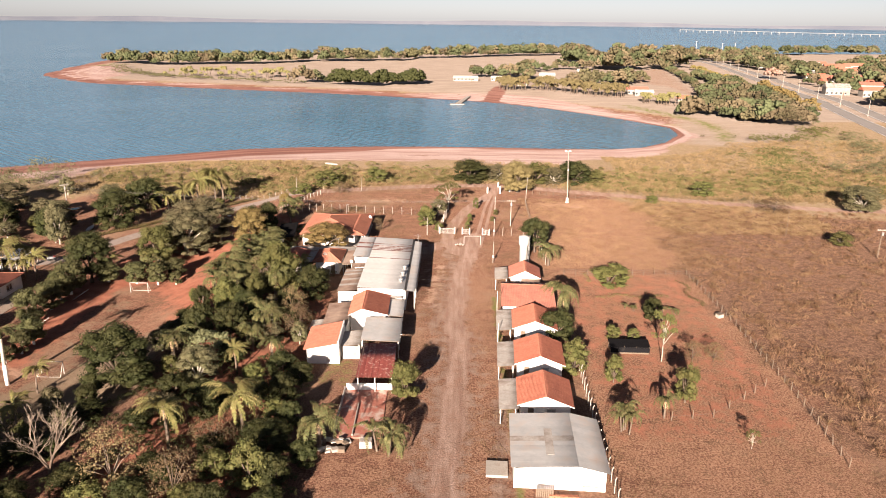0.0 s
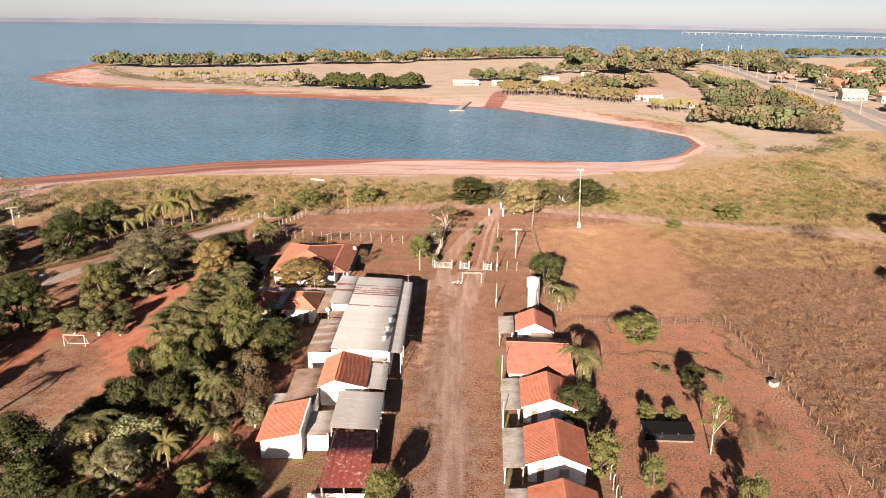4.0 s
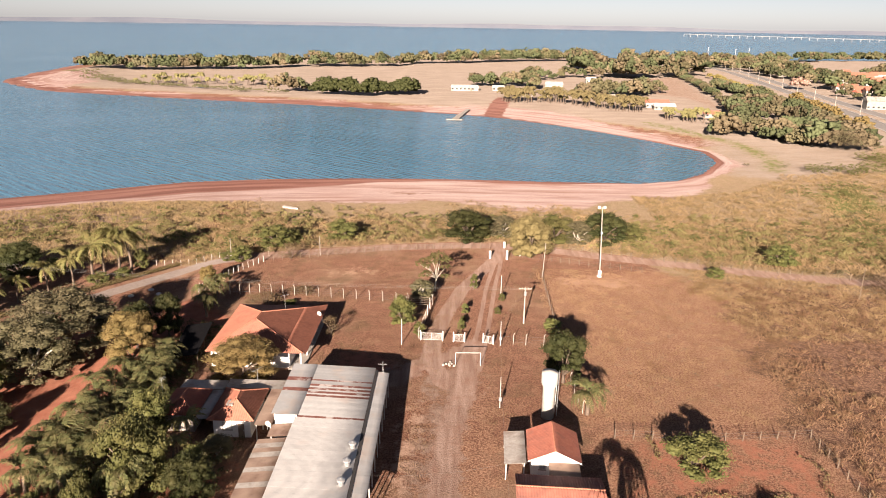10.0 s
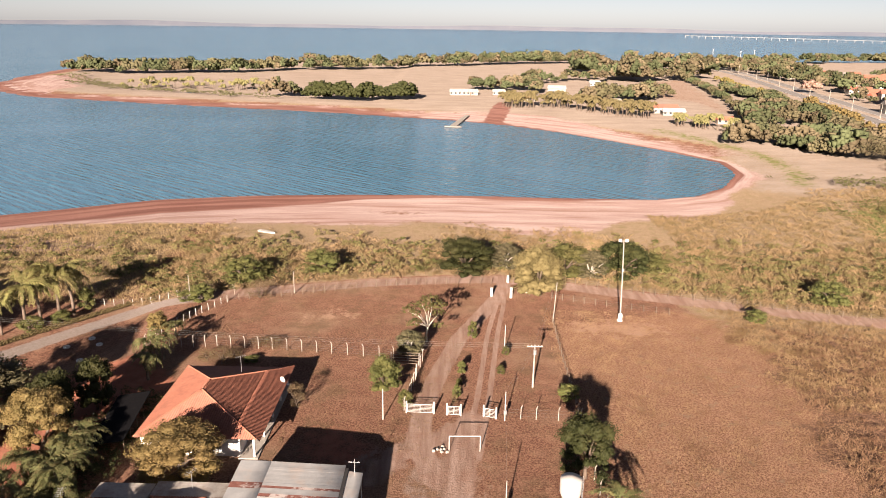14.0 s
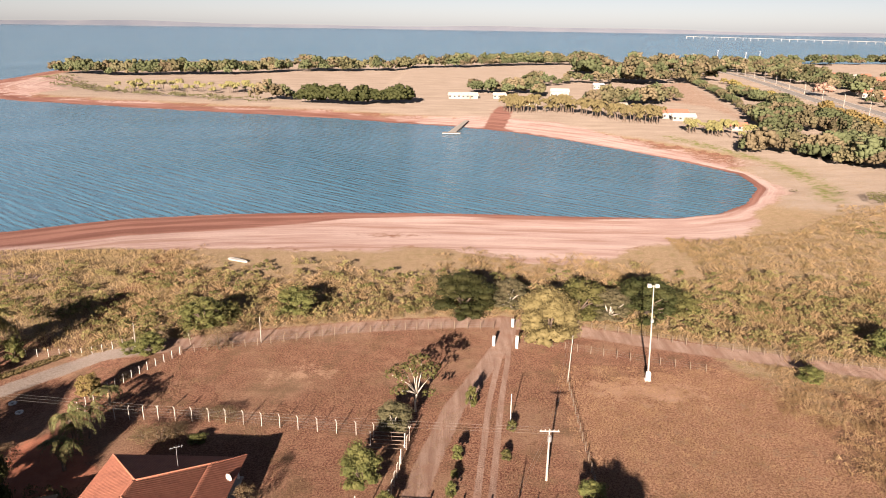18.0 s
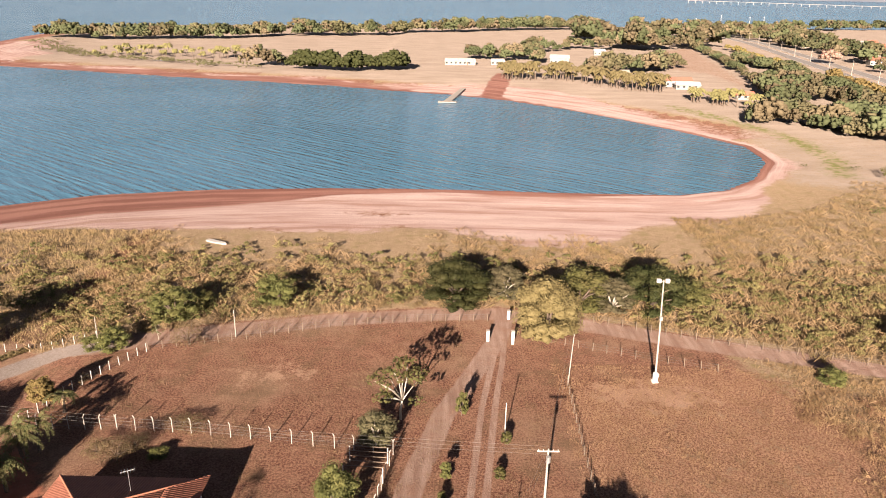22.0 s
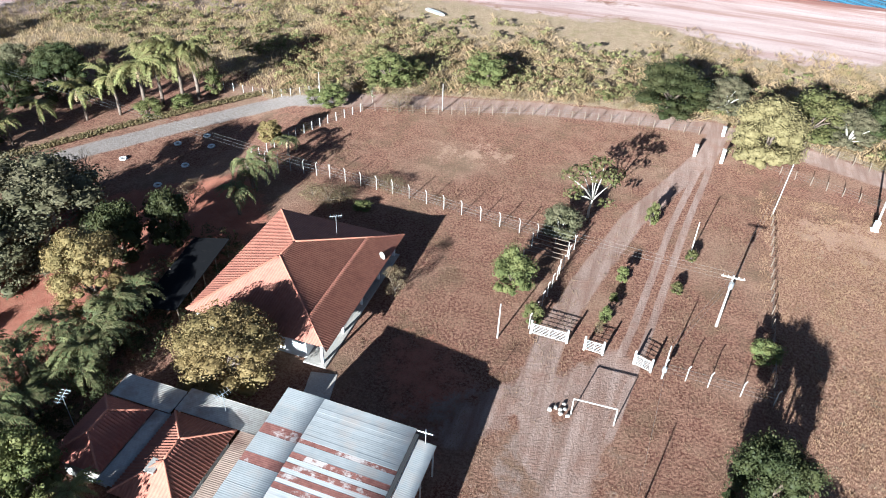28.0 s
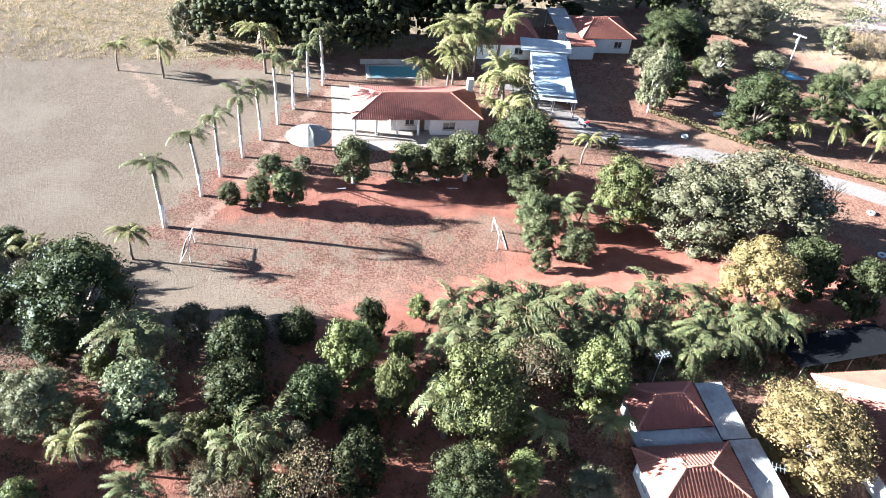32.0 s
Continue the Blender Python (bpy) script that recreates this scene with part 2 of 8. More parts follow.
WIRE = surface("wire", (0.18, 0.17, 0.16), (0.24, 0.23, 0.21), 8, rough=0.5, metal=0.6, bump=0)
DARK = surface("dark_opening", (0.02, 0.02, 0.02), (0.035, 0.03, 0.03), 3, rough=0.9, bump=0)
SHADE_NET = surface("shade_net", (0.008, 0.008, 0.009), (0.018, 0.017, 0.018), 14, (0.03, 0.027, 0.025), 1.2, (0.6, 0.75), 1.0, spec=0.0)
GLASS = surface("window_glass", (0.03, 0.035, 0.04), (0.05, 0.055, 0.06), 2, rough=0.08, bump=0, spec=0.8)
THATCH = surface("thatch", (0.22, 0.19, 0.155), (0.36, 0.32, 0.27), 12, (0.26, 0.22, 0.18), 2, bump=0.8, dist=0.05)
FAR_WALL = surface("faded_plaster", (0.29, 0.265, 0.23), (0.37, 0.34, 0.30), 0.6, (0.23, 0.20, 0.17), 0.2, (0.5, 0.7), 0.9, vary=0.12)
BRICK = surface("brick_red", (0.36, 0.14, 0.08), (0.48, 0.21, 0.12), 6, (0.55, 0.4, 0.3), 2, (0.6, 0.75), 0.9, vary=0.15)
PAVING = surface("worn_paving", (0.24, 0.185, 0.14), (0.33, 0.26, 0.20), 4, (0.20, 0.14, 0.10), 0.7, (0.5, 0.7), 0.9)
POOL = surface("pool_water", (0.15, 0.28, 0.29), (0.18, 0.33, 0.34), 1.5, rough=0.05, bump=0.1, spec=0.6)
FLOOR_RED = surface("red_floor", (0.30, 0.10, 0.07), (0.40, 0.16, 0.11), 3, (0.46, 0.36, 0.3), 0.6, (0.5, 0.65), 0.7)
ASPHALT = surface("asphalt", (0.25, 0.225, 0.205), (0.31, 0.28, 0.25), 2, (0.33, 0.29, 0.25), 0.05, world_space=True, rough=0.9, bump=0)
LINE_WHITE = surface("line_paint", (0.62, 0.6, 0.57), (0.72, 0.7, 0.66), 2, rough=0.7, bump=0)
# grey-blue of the backdrop hills is haze put into their colour
HILL = surface("far_hills", (0.098, 0.106, 0.13), (0.125, 0.13, 0.15), 0.004, (0.088, 0.098, 0.125), 0.0015, world_space=True, rough=1.0, bump=0, spec=0)
TYRE_PAINT = surface("painted_tyre", (0.6, 0.58, 0.54), (0.72, 0.7, 0.66), 8, rough=0.7)
RUBBER = surface("rubber", (0.02, 0.02, 0.02), (0.035, 0.035, 0.035), 8, rough=0.8)
CAR_RED = surface("red_enamel", (0.42, 0.03, 0.03), (0.5, 0.05, 0.04), 3, rough=0.3, bump=0)
CAR_GREY = surface("grey_enamel", (0.20, 0.21, 0.22), (0.27, 0.28, 0.29), 3, rough=0.3, bump=0)


def water_material():
    m, nt, b = _start("lake_water", 0.16, 0, 0.5)
    geo = nt.nodes.new("ShaderNodeNewGeometry")
    mp = nt.nodes.new("ShaderNodeMapping")
    mp.vector_type = "TEXTURE"
    mp.inputs["Rotation"].default_value = (0, 0, radians(-38))
    mp.inputs["Scale"].default_value = (7.0, 1.5, 1)
    nt.links.new(geo.outputs["Position"], mp.inputs["Vector"])
    rows = nt.nodes.new("ShaderNodeTexWave")
    rows.wave_type, rows.bands_direction = "BANDS", "Y"
    rows.inputs["Scale"].default_value, rows.inputs["Distortion"].default_value = 0.17, 9.0
    rows.inputs["Detail"].default_value, rows.inputs["Detail Scale"].default_value = 2.0, 0.8
    nt.links.new(mp.outputs[0], rows.inputs["Vector"])
    waves = _math(nt, "ADD", _math(nt, "MULTIPLY", rows.outputs["Fac"], 0.13), _math(nt, "MULTIPLY", _noise(nt, mp.outputs[0], 0.55, 3, 0.6), 0.75))
    calm = _ramp(nt, _noise(nt, geo.outputs["Position"], 0.008, 2), 0.35, 0.7)
    col = _mixer(nt, calm, (0.06, 0.165, 0.245), (0.10, 0.222, 0.318))
    nt.links.new(col, b.inputs["Base Color"])
    _bump(nt, b, _math(nt, "MULTIPLY", waves, _math(nt, "ADD", _math(nt, "MULTIPLY", calm, -0.5), 1.0)), 0.8, 1.6)
    return m


def ground_material():
    """One soil sheet: cover masks are stored on its corners, edges broken up by noise."""
    m, nt, b = _start("ground_soil", 0.95, 0, 0.15)
    geo = nt.nodes.new("ShaderNodeNewGeometry")
    pos = geo.outputs["Position"]
    masks = []
    for name in ("cover_a", "cover_b", "cover_c", "cover_d"):
        at = nt.nodes.new("ShaderNodeAttribute")
        at.attribute_name = name
        sp = nt.nodes.new("ShaderNodeSeparateColor")
        nt.links.new(at.outputs["Color"], sp.inputs[0])
        masks += sp.outputs[:3]
        if name == "cover_a":
            street = at.outputs["Alpha"]
        if name == "cover_b":
            far_tone = at.outputs["Alpha"]
    beach, wet, dirt, redsoil, dry, green, crop, gravel, pale, tan, bare, dist = masks
    n_fine, n_mid, n_big = _noise(nt, pos, 2.6, 4, 0.7), _noise(nt, pos, 0.45, 5, 0.65), _noise(nt, pos, 0.06, 4, 0.6)
    mp = nt.nodes.new("ShaderNodeMapping")
    mp.inputs["Scale"].default_value = (0.35, 1.0, 1)
    nt.links.new(pos, mp.inputs["Vector"])
    n_streak = _noise(nt, mp.outputs[0], 0.12, 5, 0.6)
    xyz, band = nt.nodes.new("ShaderNodeSeparateXYZ"), nt.nodes.new("ShaderNodeCombineXYZ")
    nt.links.new(pos, xyz.inputs[0])
    for k, (src, f) in enumerate(((xyz.outputs[0], 0.022), (dist, 26.0), (xyz.outputs[1], 0.012))):
        nt.links.new(_math(nt, "MULTIPLY", src, f), band.inputs[k])
    n_band = _noise(nt, band.outputs[0], 1.0, 6, 0.62)
    rut = nt.nodes.new("ShaderNodeMapping")
    rut.inputs["Scale"].default_value = (1.0, 0.09, 1)
    nt.links.new(pos, rut.inputs["Vector"])
    n_rut = _noise(nt, rut.outputs[0], 0.9, 4, 0.6)
    n_tuft = _noise(nt, pos, 3.6, 3, 0.75)
    tuft = _ramp(nt, n_tuft, 0.43, 0.58)

    def edge(mask, spread=0.45):
        k = _math(nt, "ADD", mask, _math(nt, "MULTIPLY", _math(nt, "SUBTRACT", n_mid, 0.5), spread * 2))
        k = _math(nt, "ADD", k, _math(nt, "MULTIPLY", _math(nt, "SUBTRACT", n_fine, 0.5), spread))
        return _ramp(nt, k, 0.38, 0.62)

    col = _mixer(nt, tuft, (0.115, 0.048, 0.031), (0.27, 0.147, 0.093))
    col = _mixer(nt, _math(nt, "MULTIPLY", _ramp(nt, n_mid, 0.45, 0.7), 0.6), col, (0.30, 0.175, 0.11))
    col = _mixer(nt, _math(nt, "MULTIPLY", _ramp(nt, n_big, 0.5, 0.68), 0.6), col, (0.285, 0.19, 0.122))
    col = _mixer(nt, _math(nt, "MULTIPLY", _ramp(nt, _noise(nt, pos, 0.17, 5, 0.65), 0.53, 0.66), 0.5), col, (0.115, 0.078, 0.042))
    palecol = _mixer(nt, tuft, (0.178, 0.124, 0.08), (0.245, 0.175, 0.115))
    palecol = _mixer(nt, _math(nt, "MULTIPLY", _ramp(nt, n_streak, 0.45, 0.65), 0.6), palecol, (0.185, 0.135, 0.083))
    palecol = _mixer(nt, _math(nt, "MULTIPLY", _ramp(nt, _noise(nt, pos, 0.09, 4, 0.65), 0.5, 0.62), 0.6), palecol, (0.26, 0.195, 0.13))
    tancol = _mixer(nt, tuft, (0.165, 0.08, 0.049), (0.37, 0.22, 0.138))
    tancol = _mixer(nt, _math(nt, "MULTIPLY", _ramp(nt, n_mid, 0.5, 0.68), 0.5), tancol, (0.30, 0.165, 0.10))
    col = _mixer(nt, edge(tan, 0.8), col, tancol)
    col = _mixer(nt, edge(pale, 0.7), col, palecol)
    red = _mixer(nt, _ramp(nt, n_mid, 0.35, 0.65), (0.25, 0.085, 0.052), (0.345, 0.145, 0.09))
    red = _mixer(nt, _math(nt, "MULTIPLY", _ramp(nt, n_fine, 0.5, 0.7), 0.6), red, (0.25, 0.135, 0.08))
    col = _mixer(nt, edge(redsoil, 0.6), col, red)
    drycol = _mixer(nt, tuft, (0.20, 0.135, 0.078), (0.36, 0.268, 0.17))
    drycol = _mixer(nt, _ramp(nt, n_mid, 0.5, 0.7), drycol, (0.20, 0.158, 0.073))
    col = _mixer(nt, edge(dry, 0.5), col, drycol)
    # pale field tone of far ground, with distance haze put into the colour
    col = _mixer(nt, edge(far_tone, 0.3), col, _mixer(nt, _ramp(nt, n_streak, 0.35, 0.65), (0.25, 0.196, 0.15), (0.325, 0.262, 0.208)))
    grn = _mixer(nt, _ramp(nt, n_fine, 0.35, 0.65), (0.10, 0.11, 0.03), (0.19, 0.18, 0.06))
    col = _mixer(nt, edge(green, 0.6), col, grn)
    crp = _mixer(nt, tuft, (0.10, 0.05, 0.032), (0.29, 0.178, 0.112))
    n_clump = _noise(nt, pos, 0.95, 4, 0.6)
    crp = _mixer(nt, _math(nt, "MULTIPLY", _ramp(nt, n_clump, 0.5, 0.6), 0.75), crp, (0.085, 0.044, 0.029))
    col = _mixer(nt, edge(crop, 0.4), col, crp)
    sand = _mixer(nt, _ramp(nt, n_streak, 0.35, 0.65), (0.335, 0.228, 0.198), (0.42, 0.315, 0.28))
    sand = _mixer(nt, _math(nt, "MULTIPLY", _ramp(nt, n_band, 0.50, 0.60), 0.75), sand, (0.25, 0.142, 0.11))
    sand = _mixer(nt, _math(nt, "MULTIPLY", _ramp(nt, n_band, 0.46, 0.40), 0.6), sand, (0.46, 0.355, 0.315))
    sand = _mixer(nt, _math(nt, "MULTIPLY", _ramp(nt, n_fine, 0.4, 0.7), 0.35), sand, (0.27, 0.168, 0.128))
    col = _mixer(nt, edge(_math(nt, "ADD", beach, _math(nt, "MULTIPLY", _math(nt, "SUBTRACT", n_big, 0.5), 1.1)), 0.5), col, sand)
    wetcol = _mixer(nt, _ramp(nt, n_band, 0.42, 0.58), (0.15, 0.066, 0.05), (0.24, 0.122, 0.094))
    wetk = _math(nt, "ADD", wet, _math(nt, "MULTIPLY", _math(nt, "SUBTRACT", n_band, 0.5), 1.6))
    col = _mixer(nt, _ramp(nt, wetk, 0.36, 0.64), col, wetcol)
    yard = _mixer(nt, _ramp(nt, n_mid, 0.4, 0.62), (0.16, 0.102, 0.074), (0.265, 0.182, 0.14))
    yard = _mixer(nt, _math(nt, "MULTIPLY", _ramp(nt, n_rut, 0.5, 0.62), 0.6), yard, (0.295, 0.205, 0.158))
    yard = _mixer(nt, _math(nt, "MULTIPLY", _ramp(nt, n_tuft, 0.52, 0.64), 0.55), yard, (0.16, 0.105, 0.06))
    col = _mixer(nt, edge(street, 0.75), col, yard)
    road = _mixer(nt, _ramp(nt, n_rut, 0.38, 0.62), (0.225, 0.142, 0.105), (0.33, 0.23, 0.18))
    road = _mixer(nt, _math(nt, "MULTIPLY", _ramp(nt, n_mid, 0.48, 0.7), 0.7), road, (0.25, 0.14, 0.095))
    col = _mixer(nt, edge(dirt, 0.3), col, road)
    grv = _mixer(nt, _ramp(nt, n_fine, 0.35, 0.65), (0.21, 0.172, 0.145), (0.30, 0.25, 0.215))
    col = _mixer(nt, edge(gravel, 0.3), col, grv)
    col = _mixer(nt, _math(nt, "MULTIPLY", edge(bare, 0.9), 0.6), col, (0.42, 0.27, 0.185))
    n_speck = _noise(nt, pos, 7.0, 2, 0.6)
    col = _mixer(nt, _math(nt, "MULTIPLY", _ramp(nt, n_speck, 0.52, 0.66), 0.35), col, (0.10, 0.065, 0.036))
    col = _mixer(nt, 1.0, col, (0.84, 0.845, 0.87), "MULTIPLY")
    nt.links.new(col, b.inputs["Base Color"])
    n_grit = _noise(nt, pos, 9.0, 3, 0.7)
    rough_cover = _math(nt, "MULTIPLY", _math(nt, "MAXIMUM", crop, _math(nt, "MULTIPLY", dry, 0.8)), _math(nt, "MULTIPLY", _noise(nt, pos, 1.1, 4, 0.6), 7.0))
    n_grit = _math(nt, "ADD", n_grit, rough_cover)
    _bump(nt, b, _math(nt, "ADD", _math(nt, "MULTIPLY", n_grit, 0.5), _math(nt, "ADD", n_tuft, n_mid)), 0.7, 0.12)
    return m


WATER, GROUND = water_material(), ground_material()

# ---- geometry helpers ----
class Geo:
    """Collects corners and faces of one part."""

    def __init__(self):
        self.v, self.f = [], []

    def face(self, *pts):
        k = len(self.v)
        self.v += [tuple(p) for p in pts]
        self.f.append(tuple(range(k, k + len(pts))))
        return self

    def rings(self, rings, cap=True):
        k, n = len(self.v), len(rings[0])
        for r in rings:
            self.v += [tuple(p) for p in r]
        for i in range(len(rings) - 1):
            for j in range(n):
                a, b = k + i * n + j, k + i * n + (j + 1) % n
                self.f.append((a, b, b + n, a + n))
        if cap:
            self.f.append(tuple(range(k + n - 1, k - 1, -1)))
            self.f.append(tuple(range(k + (len(rings) - 1) * n, k + len(rings) * n)))
        return self

    def box(self, x, y, z, sx, sy, sz, rz=0.0, cut=0.0):
        """A block standing on z, centred on x, y, with cut (bevelled) upright and top edges."""
        c, s = math.cos(radians(rz)), math.sin(radians(rz))

        def ring(hx, hy, zz, e):
            pts = [(hx - e, -hy), (hx, -hy + e), (hx, hy - e), (hx - e, hy), (-hx + e, hy), (-hx, hy - e), (-hx, -hy + e), (-hx + e, -hy)] if e else \
                [(hx, -hy), (hx, hy), (-hx, hy), (-hx, -hy)]
            return [(x + px * c - py * s, y + px * s + py * c, zz) for px, py in pts]
        hx, hy = sx / 2, sy / 2
        if cut:
            return self.rings([ring(hx, hy, z, cut), ring(hx, hy, z + sz - cut, cut), ring(hx - cut, hy - cut, z + sz, cut * 0.5)])
        return self.rings([ring(hx, hy, z, 0), ring(hx, hy, z + sz, 0)])

    def tube(self, pts, radii, sides=7, cap=True):
        pts = [Vector(p) for p in pts]
        rings = []
        for i, p in enumerate(pts):
            d = (pts[min(i + 1, len(pts) - 1)] - pts[max(i - 1, 0)]).normalized()
            a = d.cross(Vector((0.13, 0.92, 0.2)) if abs(d.z) > 0.6 else Vector((0, 0, 1))).normalized()
            b = d.cross(a)
            r = radii[i] if isinstance(radii, (list, tuple)) else radii
            rings.append([p + (a * math.cos(q) + b * math.sin(q)) * r for q in [2 * math.pi * j / sides for j in range(sides)]])
        return self.rings(rings, cap)

    def slab(self, pts, thick):
        """A flat or warped plate: its top outline, counter-clockwise, and its thickness."""
        return self.rings([[(p[0], p[1], p[2] - thick) for p in pts], pts])

    def mesh(self, name, material, smooth=False):
        me = bpy.data.meshes.new(name)
        me.from_pydata(self.v, [], self.f)
        me.materials.append(material)
        if smooth:
            me.shade_smooth()
        me.update()
        return me


def part(name, geo, material, parent=None, label="", smooth=False):
    ob = new(name, geo.mesh(name, material, smooth) if isinstance(geo, Geo) else geo)
    ob.parent = parent
    return tagged(ob, label)


def thing(name, label, category, x=0.0, y=0.0, z=0.0, rz=0.0, group="", kind=""):
    ob = new(name)
    ob.empty_display_size = 0.3
    ob.matrix_basis = pose(x, y, z, 0, 0, rz)
    return tagged(ob, label, category, group, kind)


def np_mesh(name, verts, quads, material, smooth=False):
    me = bpy.data.meshes.new(name)
    verts, quads = np.asarray(verts, np.float32), np.asarray(quads, np.int32)
    n = quads.shape[1]
    me.vertices.add(len(verts))
    me.vertices.foreach_set("co", verts.ravel())
    me.loops.add(quads.size)
    me.loops.foreach_set("vertex_index", quads.ravel())
    me.polygons.add(len(quads))
    me.polygons.foreach_set("loop_start", np.arange(0, quads.size, n, dtype=np.int32))
    me.materials.append(material)
    me.update(calc_edges=True)
    if smooth:
        me.shade_smooth()
    return me


# ---- terrain ----
ROAD_LINE = [(-2.4, -160), (-0.6, -20), (0.2, 40), (0.2, 70), (0.6, 90), (1.0, 100), (1.6, 125), (2.8, 150), (4.6, 163), (6.0, 172)]
WATER_Z = -2.4
LAKE = np.array([(-4900, -1500), (-900, -20), (-400, 160), (-165, 259), (-112, 290), (-89, 304), (-60, 312), (-28, 316), (4, 317), (37, 316), (70, 316),
                 (85, 322), (99, 337), (112, 361), (114, 386), (99, 414), (81, 440), (59, 468), (33, 492), (4, 510), (-28, 520), (-62, 535),
                 (-97, 546), (-134, 555), (-213, 578), (-303, 606), (-345, 640), (-385, 683), (-414, 794), (-436, 930), (-400, 1130), (-100, 1230),
                 (300, 1330), (700, 1400), (1500, 1500), (4900, 2300), (4900, 4900), (-4900, 4900)], float)


def seg_dist(px, py, line):
    best = np.full(px.shape, 1e9)
    for (ax, ay), (bx, by) in zip(line[:-1], line[1:]):
        dx, dy = bx - ax, by - ay
        t = np.clip(((px - ax) * dx + (py - ay) * dy) / (dx * dx + dy * dy + 1e-9), 0, 1)
        best = np.minimum(best, np.hypot(px - ax - t * dx, py - ay - t * dy))
    return best


def inside(px, py, poly):
    odd = np.zeros(px.shape, bool)
    for (ax, ay), (bx, by) in zip(poly, np.roll(poly, -1, axis=0)):
        odd ^= ((ay > py) != (by > py)) & (px < (bx - ax) * (py - ay) / (by - ay + 1e-12) + ax)
    return odd


def smooth(a, lo, hi):
    t = np.clip((a - lo) / (hi - lo), 0, 1)
    return t * t * (3 - 2 * t)


def region(px, py, poly, soft):
    poly = np.array(poly, float)
    d = seg_dist(px, py, np.vstack([poly, poly[:1]]))
    return np.clip(0.5 + np.where(inside(px, py, poly), d, -d) / (2 * soft), 0, 1)


def lane(px, py, line, half, soft):
    return np.clip(0.5 + (half - seg_dist(px, py, line)) / (2 * soft), 0, 1)


def shore(px, py):
    """Distance from the lake's edge, positive on land."""
    d = seg_dist(px, py, np.vstack([LAKE, LAKE[:1]]))
    return np.where(inside(px, py, LAKE), -d, d)


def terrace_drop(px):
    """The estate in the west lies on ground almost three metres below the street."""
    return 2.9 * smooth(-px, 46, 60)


def land_z(px, py, d=None):
    d = shore(px, py) if d is None else d
    dry = WATER_Z + (-terrace_drop(px) * smooth(d, 40, 90) - WATER_Z) * smooth(d, -2, 62)
    return np.where(d > 0, np.where(d < 50, np.maximum(dry, WATER_Z + 0.03 * np.clip(d, 0, 8)), dry), WATER_Z - np.clip(-d * 0.06, 0, 4) - 0.02)


def shore_road(px):
    """The y of the sandy road's middle."""
    return np.interp(px, (-47, -40, -29, -14, 2, 14, 28, 42, 57, 75, 110, 160), (214, 217.5, 221, 225, 228, 229, 225, 220, 215.5, 210, 203, 200))


# where the camera hovers last; the western estate is fitted to this view
CAM_SPOT = (4.6, 118.2, 51.0)


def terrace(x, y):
    """A place read off the camera's view at street level, moved along its ray to the terrace."""
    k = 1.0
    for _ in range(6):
        k = 1 + float(terrace_drop(np.array([CAM_SPOT[0] + (x - CAM_SPOT[0]) * k]))[0]) / CAM_SPOT[2]
    return CAM_SPOT[0] + (x - CAM_SPOT[0]) * k, CAM_SPOT[1] + (y - CAM_SPOT[1]) * k, k


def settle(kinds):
    """Sets the estate's things on the lower terrace, scaled to look the same from the camera."""
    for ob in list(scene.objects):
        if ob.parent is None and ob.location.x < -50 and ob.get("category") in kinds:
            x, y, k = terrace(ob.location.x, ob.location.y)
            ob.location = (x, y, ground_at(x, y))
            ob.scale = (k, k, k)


def ground_at(x, y):
    return float(land_z(np.array([float(x)]), np.array([float(y)]))[0])


def spaced(lo, hi, near_lo, near_hi, step, growth, limit):
    mid = list(np.arange(near_lo, near_hi + 0.01, step))
    up, s = [near_hi], step
    while up[-1] < hi:
        s = min(s * growth, limit)
        up.append(up[-1] + s)
    down, s = [near_lo], step
    while down[-1] > lo:
        s = min(s * growth, limit)
        down.append(down[-1] - s)
    return np.array(down[:0:-1] + mid + up[1:])


